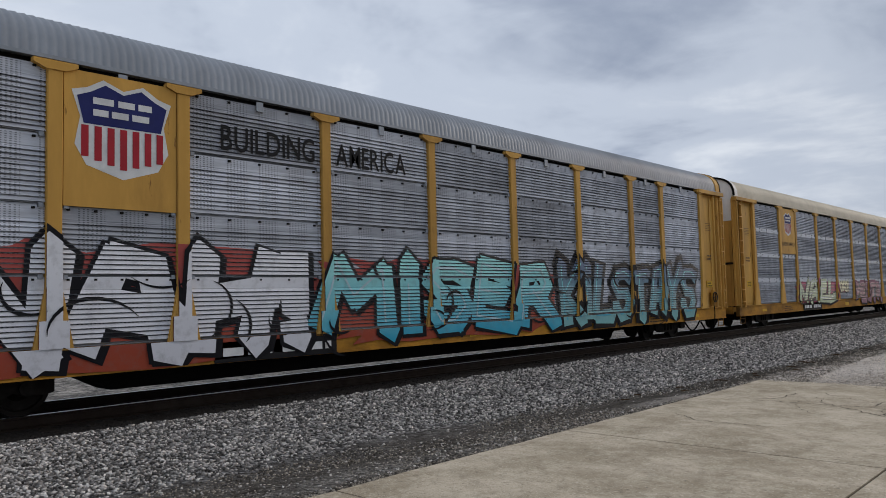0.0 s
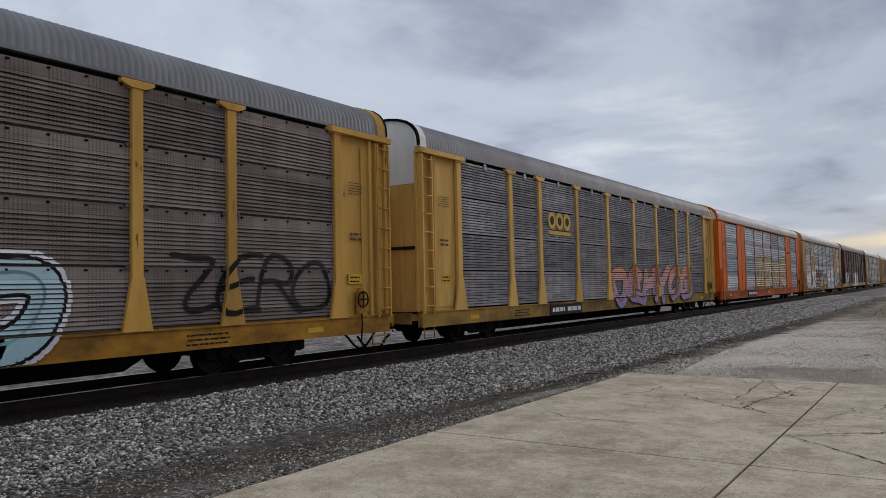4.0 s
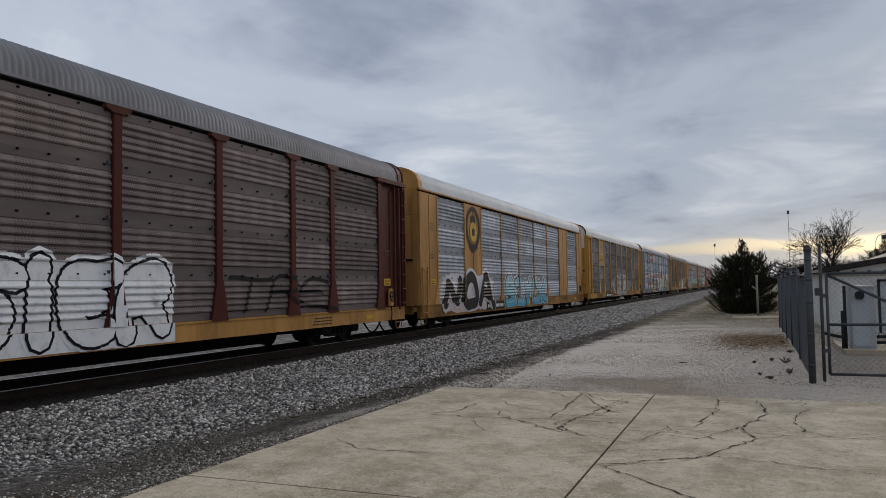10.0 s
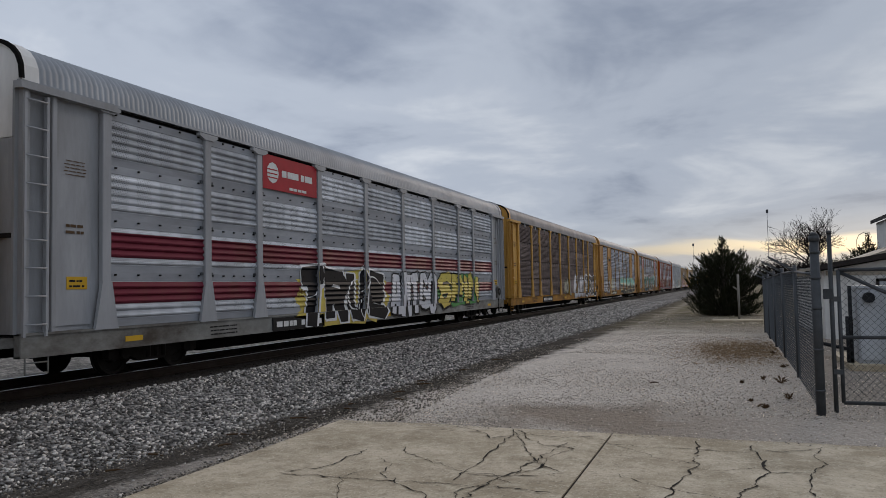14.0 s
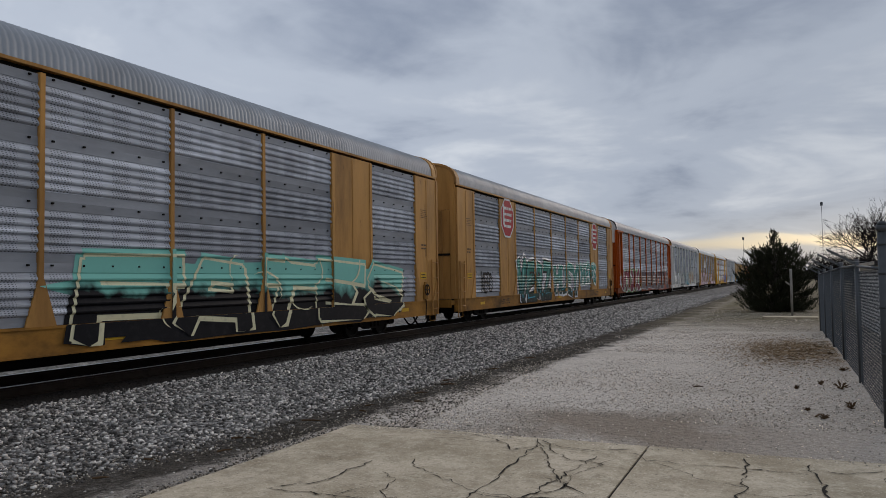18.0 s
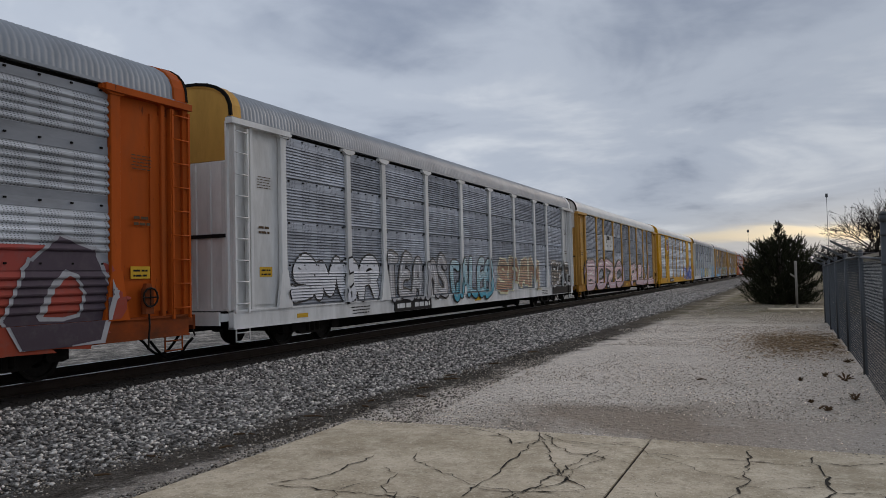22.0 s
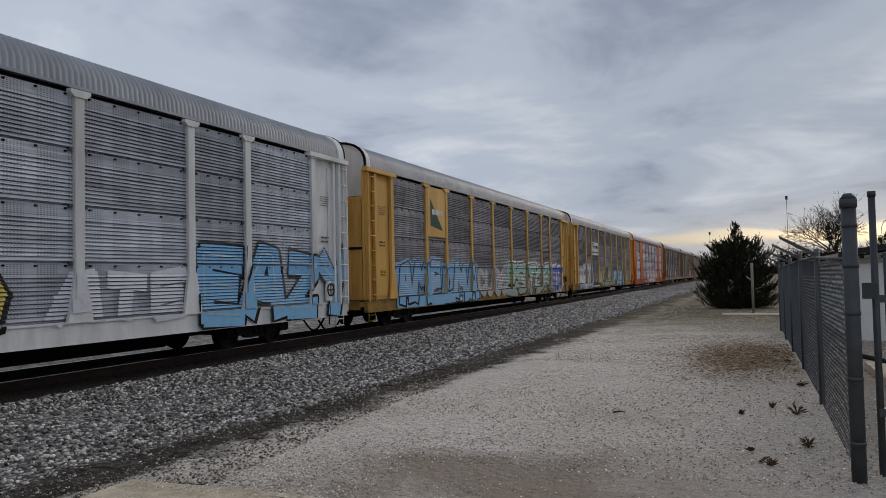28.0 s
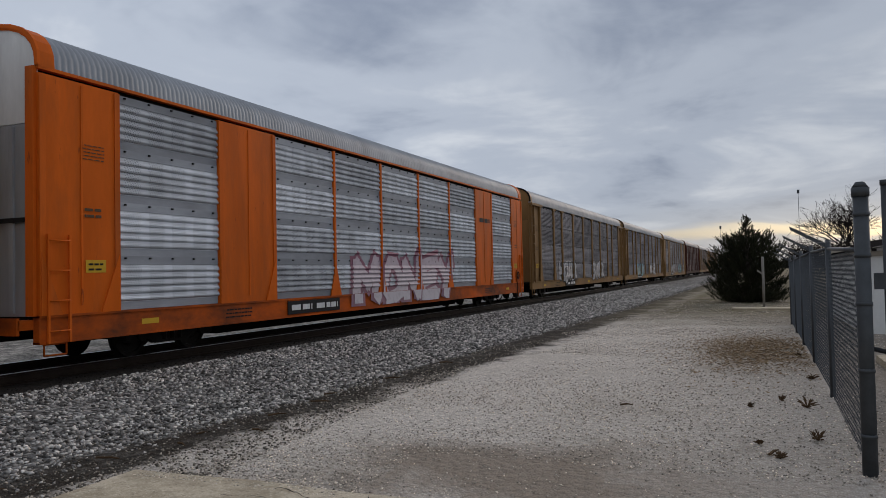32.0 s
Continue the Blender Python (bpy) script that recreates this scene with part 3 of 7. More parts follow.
def band_mesh(w):
    me = Mesh().box(-0.02, 0.031, -w / 2, w / 2, 0.0, 0.15)
    for k in range(-1, 2):
        for z in (0.02, 0.13):
            me.box(0.03, 0.043, k * w * 0.3 - 0.022, k * w * 0.3 + 0.022, z - 0.015, z + 0.015, mi=1)
    return me


def roof_mesh(near=True):
    me = Mesh()
    rows, ny = [], 216 * 3 if near else 24
    arc = [i / 14 for i in range(15)]
    for j in range(ny + 1):
        y = -HALF + 0.05 + (2 * HALF - 0.1) * j / ny
        rib = 0.012 * math.cos(2 * math.pi * j / 3) if near else 0.0
        row = []
        for a in arc:
            th = math.pi * a
            c, s = math.cos(th), math.sin(th)
            x = (SIDE + 0.02) * math.copysign(abs(c) ** 0.62, c)
            z = EAVE + (CROWN - EAVE) * s ** 0.78
            row.append((x + rib * c, y, z + rib * s))
        rows.append(row)
    me.grid(rows, smooth=True)
    return me


def roof_end_mesh():
    """Plain flanged hoop that closes the roof at one end."""
    me = Mesh()
    arc = [i / 14 for i in range(15)]

    def hoop(y, g):
        r = []
        for a in arc:
            c, s = math.cos(math.pi * a), math.sin(math.pi * a)
            r.append(((SIDE + 0.02 + g) * math.copysign(abs(c) ** 0.62, c), y, EAVE - 0.02 + (CROWN - EAVE + 0.02 + g) * s ** 0.78))
        return r
    me.grid([hoop(0.0, 0.03), hoop(0.32, 0.03), hoop(0.34, 0.0)], smooth=False)
    me.grid([hoop(0.0, -0.06), hoop(0.0, 0.03)])
    return me


def roof_seal_mesh():
    def hoop(y, g):
        return [((SIDE + 0.02 + g) * math.copysign(abs(math.cos(math.pi * i / 14)) ** 0.62, math.cos(math.pi * i / 14)), y, EAVE + (CROWN - EAVE + g) * math.sin(math.pi * i / 14) ** 0.78) for i in range(15)]
    return Mesh().grid([hoop(-0.02, -0.03), hoop(-0.02, 0.04), hoop(0.035, 0.04), hoop(0.035, 0.02)])


def end_cap_mesh(z0, z1):
    """Upper (rounded) end wall between heights."""
    pts = []
    for i in range(15):
        c, s = math.cos(math.pi * i / 14), math.sin(math.pi * i / 14)
        pts.append(((SIDE - 0.04) * math.copysign(abs(c) ** 0.62, c), EAVE + (CROWN - EAVE - 0.02) * s ** 0.78))
    return [(SIDE - 0.04, z0)] + pts + [(-SIDE + 0.04, z0)] if z1 is None else None


def post_mesh(flare):
    me = Mesh()
    w, d = 0.105, 0.085
    me.box(-0.02, d, -w, w, Z0 - 0.02, 4.86, ch=0.012)
    if flare:
        me.prism([(-0.28, Z0 - 0.03), (0.28, Z0 - 0.03), (0.26, Z0 + 0.02), (w + 0.005, 1.8), (-w - 0.005, 1.8), (-0.26, Z0 + 0.02)], "x", 0.03, d + 0.012)
    return me


def post_cap_mesh(w):
    return Mesh().prism([(-0.13, 4.86), (0.13, 4.86), (w, 4.93), (w, 4.99), (-w, 4.99), (-w, 4.93)], "x", 0.0, 0.11)


def ladder_mesh(z0, z1, w=0.42):
    me = Mesh()
    n = int(round((z1 - z0) / 0.42))
    for s in (-1, 1):
        me.box(-0.012, 0.03, s * w / 2 - 0.022, s * w / 2 + 0.022, z0, z1)
    for k in range(n):
        z = z0 + 0.2 + k * (z1 - z0 - 0.3) / (n - 1)
        me.tube((0.025, -w / 2, z), (0.025, w / 2, z), 0.014, 6)
    return me


def truck_frame_mesh():
    me = Mesh()
    poly = [(-1.25, 0.34), (-1.25, 0.58), (-1.02, 0.62), (-0.55, 0.60), (-0.42, 0.74), (0.42, 0.74), (0.55, 0.60), (1.02, 0.62), (1.25, 0.58), (1.25, 0.34), (1.12, 0.30),
            (0.70, 0.36), (0.45, 0.24), (-0.45, 0.24), (-0.70, 0.36), (-1.12, 0.30)]
    me.prism(poly, "x", -0.08, 0.08)
    for k in (-0.22, 0, 0.22):
        me.tube((0.06, k, 0.30), (0.06, k, 0.60), 0.065, 8)
    for s in (-1, 1):
        me.tube((0.05, s * 0.875, 0.42), (0.15, s * 0.875, 0.42), 0.11, 10)
    return me


def wheelset_mesh():
    me = Mesh()
    prof = [(-0.07, 0.445), (-0.045, 0.445), (-0.04, 0.42), (0.07, 0.41), (0.07, 0.35), (0.03, 0.33), (0.01, 0.2), (0.06, 0.14), (0.09, 0.12), (0.09, 0.02)]
    n = 20
    for s in (-1, 1):
        me.grid([[(s * (0.755 + x), r * math.cos(2 * math.pi * i / n), r * math.sin(2 * math.pi * i / n)) for i in range(n)] for x, r in prof], close=True)
        me.face([(s * 0.685, 0.445 * math.cos(2 * math.pi * i / n), 0.445 * math.sin(2 * math.pi * i / n)) for i in range(n)])
    me.tube((-0.9, 0, 0), (0.9, 0, 0), 0.09, 10)
    for k in range(6):
        a = math.pi * k / 3
        me.box(0.845, 0.86, 0.07 * math.cos(a) - 0.015, 0.07 * math.cos(a) + 0.015, 0.07 * math.sin(a) - 0.015, 0.07 * math.sin(a) + 0.015)
    return me


def coupler_mesh():
    me = Mesh()
    me.box(-0.12, 0.12, -0.25, 0.55, -0.13, 0.13, ch=0.02)
    me.prism([(-0.2, 0.5), (0.16, 0.5), (0.22, 0.72), (0.08, 0.86), (-0.1, 0.78), (-0.24, 0.7)], "z", -0.15, 0.15)
    return me


def hose_mesh():
    me = Mesh()
    pts = [(0.35 + 0.25 * k / 8, 0.0 + 0.9 * k / 8, -0.25 - 0.38 * math.sin(math.pi * min(1, k / 8 * 1.05))) for k in range(9)]
    return me.path(pts, 0.028, 6)


def step_mesh():
    me = Mesh()
    me.path([(0, -0.22, 0.62), (0, -0.22, 0.30), (0, 0.22, 0.30), (0, 0.22, 0.62)], 0.016, 6)
    me.path([(0, -0.22, 0.48), (0, 0.22, 0.48)], 0.014, 6)
    return me


POSTS = [-11.9, -9.05, -7.12, -4.27, -1.42, 1.42, 4.27, 7.12, 9.05, 11.9]
BOX_EDGES = [(-11.95, -9.15)] + [(-7.05 + 2.82 * k + (0.05 if k else 0), -7.05 + 2.82 * (k + 1) - (0.05 if k < 4 else 0)) for k in range(5)] + [(9.15, 11.95)]


def bays(style):
    if style == "post":
        return [(a + 0.10, b - 0.10) for a, b in zip(POSTS, POSTS[1:])]
    return BOX_EDGES


def surface(style, kind):
    """A car's near side as columns along y: (from, to, bands), a band being (foot, head, depth at foot, depth at head).
    Slots have none.
    """
    relief = [(0.4, Z0 - 0.004, 0.075, 0.075)]
    pr = profile(kind)
    for r in range(4):
        base = Z0 + r * 0.99
        relief += [(base + za, base + zb, da, db) for (za, da), (zb, db) in zip(pr, pr[1:]) if zb - za > 0.004 and max(da, db) > SLOT + 0.001]

    def plain(d):
        return [(0.4, Z0 - 0.004, 0.075, 0.075), (Z0 - 0.004, 5.0, d, d)]
    if style != "post":
        flats = [(-HALF, BOX_EDGES[0][0])] + [(a[1], b[0]) for a, b in zip(BOX_EDGES, BOX_EDGES[1:])] + [(BOX_EDGES[-1][1], HALF)]
        cols, y = [], -HALF
        for a, b in flats:
            if a > y:
                cols.append((y, a, relief))
            cols.append((a, b, plain(0.087)))
            y = b
        return cols
    foot = [(0.4, Z0 - 0.004, 0.075, 0.075), (Z0 - 0.004, 1.35, 0.099, 0.099)] + [(max(1.35, a), b, c, d) for a, b, c, d in relief if b > 1.35]
    post = [(0.4, Z0 - 0.004, 0.075, 0.075), (Z0 - 0.004, 1.81, 0.099, 0.099), (1.81, 5.0, 0.087, 0.087)]
    cols, y = [], -HALF
    for p in POSTS:
        cols += [(y, p - 0.20, relief), (p - 0.20, p - 0.108, foot), (p - 0.108, p + 0.108, post), (p + 0.108, p + 0.20, foot)]
        y = p + 0.20
    return cols + [(y, HALF, relief)]


WHEELSETS = []


def truck(car, y, n):
    tr = part("truck", shared("truck_bolster", lambda: Mesh().box(-1.0, 1.0, -0.2, 0.2, 0.40, 0.72).box(-0.9, 0.9, -1.3, 1.3, 0.62, 0.70)), M_BLACK, car, "black cast steel bogie", at=(0, y, 0))
    for s in (-1, 1):
        ob = part("side_frame", shared("side_frame", truck_frame_mesh), M_STEEL, tr, at=(s * 1.0, 0, 0))
        if s < 0:
            ob.rotation_euler = (0, 0, math.pi)
    for a in (-0.875, 0.875):
        WHEELSETS.append((n, y + a, part("wheelset", shared("wheelset", wheelset_mesh), M_STEEL, tr, "worn steel wheels on their axle", at=(0, a, 0.42))))
    return tr


def autorack(n, style, kind, body, panel, roof, label, post=None, cap=None, sill=None, hood=None, end_lower=None, red_bands=False, rail=None):
    """A covered car carrier. style: 'post' (screens between posts with caps) or 'box' (wide plates near the ends)."""
    post, sill, hood, end_lower = post or body, sill or SILLS.get(body, body), hood or body, end_lower or body
    car = thing("autorack_car", label, "train car", "cars of the freight train")
    # underframe
    part("underframe", shared("underframe", lambda: Mesh().box(-1.35, 1.35, -HALF, HALF, 0.84, 0.93).box(-0.35, 0.35, -HALF, HALF, 0.50, 0.84)
         .prism([(-8.3, 0.50), (8.3, 0.50), (7.7, 0.19), (-7.7, 0.19)], "x", -0.3, 0.3)), M_BLACK, car, "sooty black centre sill and deck")
    for s in (-1, 1):
        low = 0.57 if style == "post" else 0.50
        part("side_sill", shared(("side_sill", low), lambda: Mesh().box(-0.10, 0.05, -HALF, HALF, low, 0.955, ch=0.012).box(-0.1, 0.075, -HALF, HALF, 0.925, 0.965).box(-0.1, 0.065, -HALF, HALF, low - 0.005, low + 0.025)),
             sill, car, at=(s * (SIDE - 0.0), 0, 0)).rotation_euler = (0, 0, 0 if s > 0 else math.pi)
        part("top_rail", shared("top_rail", lambda: Mesh().box(-0.08, 0.045, -HALF, HALF, 5.02, 5.075, ch=0.01)), rail or (roof if style == "post" else body), car,
             at=(s * SIDE, 0, 0)).rotation_euler = (0, 0, 0 if s > 0 else math.pi)
    part("roof", shared(("roof", n < 24), lambda: roof_mesh(n < 24)), roof, car)
    for e in (-1, 1):
        ob = part("roof_end", shared("roof_end", roof_end_mesh), hood if e < 0 and style == "post" else cap or body, car, at=(0, e * HALF, 0))
        ob.rotation_euler = (0, 0, 0 if e < 0 else math.pi)
        if style == "box":
            for sx in (-1, 1):
                part("end_frame", shared("end_frame", lambda: Mesh().box(-0.09, 0.09, -0.04, 0.04, 0.96, 5.06)), body, car, at=(sx * 1.40, e * (HALF + 0.02), 0))
        ob = part("roof_seal", shared("roof_seal", roof_seal_mesh), M_BLACK if style == "post" else body, car, "rubber seal round the roof's end", at=(0, e * HALF, 0))
        ob.rotation_euler = (0, 0, 0 if e < 0 else math.pi)
        pts = end_cap_mesh(4.15, None)
        ob = part("end_hood", shared("end_hood", lambda: Mesh().prism(pts, "y", 0.0, 0.05)), hood, car, at=(0, e * (HALF - 0.02), 0))
        ob.rotation_euler = (0, 0, 0 if e < 0 else math.pi)
        for s in (-1, 1):
            ob = part("end_door", shared("end_door", lambda: Mesh().box(-0.72, 0.72, 0.0, 0.05, 0.95, 4.14)), end_lower if s > 0 else body, car, at=(s * 0.735, e * (HALF - 0.02), 0))
            ob.rotation_euler = (0, 0, 0 if e < 0 else math.pi)
            if e < 0 and n < 21:
                for k in range(4):
                    part("door_rib", shared("door_rib", lambda: Mesh().box(-0.05, 0.05, -0.045, 0.0, 1.0, 4.1)), end_lower if s > 0 else body, ob, at=(-0.61 + k * 0.40, 0, 0))
                part("door_bar", shared("door_bar", lambda: Mesh().box(-0.7, 0.7, -0.06, -0.03, 2.5, 2.58)), M_STEEL, ob)
    # near and far side
    for e in (-1, 1):
        gx = -0.02
        if style == "post":
            # black strip stands in for the shade of a slot that isn't cut
            part("door_gap", shared(("door_gap", style), lambda: Mesh().box(gx - 0.02, gx + 0.004, -0.035, 0.035, 1.0, 4.86)), M_BLACK, car, "black strip for the shaded slot beside the end door", at=(SIDE, e * 13.12, 0))
        if style == "post":
            part("slot_edge", shared("slot_edge", lambda: Mesh().box(0.0, 0.10, -0.02, 0.02, 1.0, 4.86)), body, car, at=(SIDE, e * 13.18, 0))
    part("far_side_wall", shared(("far_wall", kind), lambda: Mesh().grid([[(-d, -12.5, Z0 + r * 0.99 + z), (-d, 12.5, Z0 + r * 0.99 + z)] for r in range(4) for z, d in profile(kind)])), panel, car, at=(-SIDE, 0, 0))
    # solid black box added behind the screens in place of interior shade
    part("inner_lining", shared("inner_lining", lambda: Mesh().box(-1.4, 1.4, -13.5, 13.5, 0.95, 5.1)), M_BLACK, car, "black filler box for the unlit interior")
    for a, b in bays(style):
        for r in range(4):
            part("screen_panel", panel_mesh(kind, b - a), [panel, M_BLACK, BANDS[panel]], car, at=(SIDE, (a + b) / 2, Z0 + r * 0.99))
            if red_bands and r < 2:
                part("red_band", panel_mesh(kind, b - a - 0.01, 0.36 if r == 0 else 0.28, 0.83 if r == 0 else 0.78), [M_RED, M_BLACK, M_RED], car, "dark red painted band", at=(SIDE + 0.004, (a + b) / 2, Z0 + r * 0.99))
    if n == 1:
        for a, b in bays(style):
            for r in range(3):
                w = b - a - 0.02
                part("smooth_band", shared(("smooth_band", round(w, 2)), lambda: band_mesh(w)), [M_BAND, M_BLACK], car, "smooth pale band with bolt heads", at=(SIDE, (a + b) / 2, Z0 + r * 0.99 + 0.87))
    if style == "post":
        for p in POSTS:
            po = part("post", shared("post", lambda: post_mesh(True)), post, car, at=(SIDE, p, 0))
            part("post_cap", shared(("post_cap", n in (8, 10, 15, 17)), lambda: post_cap_mesh(0.22 if n in (8, 10, 15, 17) else 0.30)), post, po)
            part("far_post", shared("far_post", lambda: Mesh().box(-0.08, 0.0, -0.125, 0.125, Z0, 4.95)), post, car, at=(-SIDE, p, 0))
        for e in (-1, 1):
            part("end_plate", shared("end_plate", lambda: Mesh().box(-0.08, -0.03, -0.87, 0.87, 0.95, 4.95).box(-0.03, 0.0, -0.10, 0.66, 1.05, 4.7)), body, car, at=(SIDE, e * 12.85, 0)).rotation_euler = (0, 0, 0)
            part("corner_post", shared("corner_post", lambda: Mesh().box(-0.08, 0.07, -0.07, 0.07, 0.95, 4.95, ch=0.012)), body, car, at=(SIDE, e * 13.58, 0))
            part("inner_post", shared("inner_post", lambda: Mesh().box(-0.05, 0.06, -0.05, 0.05, 0.95, 4.9, ch=0.012)), body, car, at=(SIDE, e * 13.02, 0))
            part("header", shared("header", lambda: Mesh().box(-0.05, 0.15, -1.05, 1.0, 4.90, 5.02, ch=0.012)), body, car, at=(SIDE, e * 12.7, 0))
            part("ladder", shared("long_ladder", lambda: ladder_mesh(0.9, 4.85)), body, car, at=(SIDE + 0.09, e * 13.42, 0))
    else:
        spans = [(-HALF, -11.95), (-9.15, -7.05), (7.05, 9.15), (11.95, HALF)]
        for a, b in spans:
            w = b - a
            pl = part("side_plate", shared(("side_plate", round(w, 2)), lambda: Mesh().box(-0.05, 0.055, -w / 2, w / 2, 0.95, 4.95, ch=0.012)), body, car, at=(SIDE, (a + b) / 2, 0))
            k = w / 2 - 0.02
            for s in (-1, 1):
                part("edge_strip", shared("edge_strip", lambda: Mesh().box(0.055, 0.075, -0.06, 0.06, 0.96, 4.93)), body, pl, at=(0, s * (k - 0.04), 0))
                part("gusset", shared(("gusset", s), lambda: Mesh().prism([(s * 0.02, 0.96), (-s * 0.40, 0.96), (s * 0.02, 2.0)], "x", 0.055, 0.085)), body, pl, at=(0, s * (k - 0.02), 0))
            part("seam", shared("seam", lambda: Mesh().box(0.055, 0.068, -0.02, 0.02, 1.1, 4.9)), body, pl)
        for k in range(4):
            part("mullion", shared("mullion", lambda: Mesh().box(-0.05, 0.06, -0.05, 0.05, 0.95, 4.95, ch=0.01)
                 .prism([(-0.05, 1.7), (-0.28, 0.96), (0.28, 0.96), (0.05, 1.7)], "x", 0.03, 0.065)), body, car, at=(SIDE, -7.05 + 2.82 * (k + 1), 0))
        for e in (-1, 1):
            part("ladder", shared("short_ladder", lambda: ladder_mesh(0.5, 2.3)), body, car, at=(SIDE + 0.09, e * 13.3, 0))
    for e in (-1, 1):
        truck(car, e * 10.1, n)
        part("coupler", shared("coupler", coupler_mesh), M_STEEL, car, at=(0, e * (HALF + 0.02), 0.66)).rotation_euler = (0, 0, 0 if e > 0 else math.pi)
        if n < 21:
            ob = part("end_platform", shared("end_platform", lambda: Mesh().box(-1.42, 1.42, -0.06, 0.30, 0.74, 0.90, ch=0.02).box(-1.42, 1.42, 0.26, 0.31, 0.66, 0.94)), sill, car, "steel end platform above the coupler", at=(0, e * HALF, 0))
            ob.rotation_euler = (0, 0, 0 if e > 0 else math.pi)
            ob = part("uncoupling_lever", shared("uncoupling_lever", lambda: Mesh().path([(1.38, 0.34, 0.52), (1.30, 0.34, 0.70), (0.6, 0.36, 0.68), (0.25, 0.42, 0.80)], 0.018, 5)), M_STEEL, car, at=(0, e * HALF, 0))
            ob.rotation_euler = (0, 0, 0 if e > 0 else math.pi)
        part("brake_hose", shared("brake_hose", hose_mesh), M_BLACK, car, at=(0.3, e * (HALF - 0.1), 0.68)).rotation_euler = (0, 0, 0 if e > 0 else math.pi)
        part("sill_step", shared("sill_step", step_mesh), sill, car, at=(SIDE, e * 13.3, 0))
    if n < 21:
        hb = part("hand_brake", shared("hand_brake", lambda: Mesh().box(-0.07, 0.05, -0.13, 0.13, -0.30, 0.16, ch=0.04).prism([(-0.09, 0.16), (0.09, 0.16), (0.05, 0.25), (-0.05, 0.25)], "x", -0.05, 0.03)), sill, car, "hand brake housing in the car's paint", at=(SIDE + 0.075, 12.6, 1.32))
        part("brake_wheel", shared("brake_wheel", lambda: Mesh().path([(0.07, 0.17 * math.cos(math.pi * k / 6), 0.17 * math.sin(math.pi * k / 6)) for k in range(13)], 0.018, 5).path([(0.07, -0.17, 0), (0.07, 0.17, 0)], 0.014, 4).path([(0.07, 0, -0.17), (0.07, 0, 0.17)], 0.014, 4)), M_STEEL, hb)
        if n in (0, 3, 15, 19, 10):
            for a, b in bays(style):
                part("eave_clip", shared("eave_clip", lambda: Mesh().box(0.03, 0.06, -0.07, 0.07, -0.11, 0.06, ch=0.01)), M_ROOF, car, at=(SIDE, (a + b) / 2, 4.93))
        part("brake_chain", shared("brake_chain", lambda: Mesh().path([(0, 0, 0), (0.02, 0.02, -0.5), (0.0, 0.0, -0.95)], 0.018, 5)), M_STEEL, hb)
        if style == "post":
            for p in POSTS[1:-1]:
                for s in (-1, 1):
                    for z in (1.96, 2.95, 3.94):
                        part("latch", shared("latch", lambda: Mesh().box(0.0, 0.05, -0.035, 0.035, -0.03, 0.03, ch=0.008)), M_FENCE if n not in (0, 3, 15, 19) else M_ROOF, car, at=(SIDE, p + s * 0.165, z))
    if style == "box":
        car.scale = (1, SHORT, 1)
    CARS.append((n, car))
    return car


CARS = []


# ---- lettering, emblems and graffiti ----
GLYPHS = {}


def load_glyphs(words, bolds):
    """Outlines of the built-in font, one flat mesh a letter and weight."""
    made = {}
    for ch in sorted(set("".join(words))):
        for b in bolds:
            cu = bpy.data.curves.new("glyph", "FONT")
            cu.body, cu.size, cu.offset, cu.resolution_u, cu.fill_mode = ch, 1.0, b, 3, "FRONT"
            cu.dimensions = "2D"
            made[ch, b] = new("glyph", cu)
    dg = bpy.context.evaluated_depsgraph_get()
    for key, ob in made.items():
        me = bpy.data.meshes.new_from_object(ob.evaluated_get(dg))
        GLYPHS[key] = ([(v.co.x, v.co.y) for v in me.vertices], [tuple(p.vertices) for p in me.polygons])
        cu = ob.data
        bpy.data.objects.remove(ob)
        bpy.data.curves.remove(cu)
        bpy.data.meshes.remove(me)


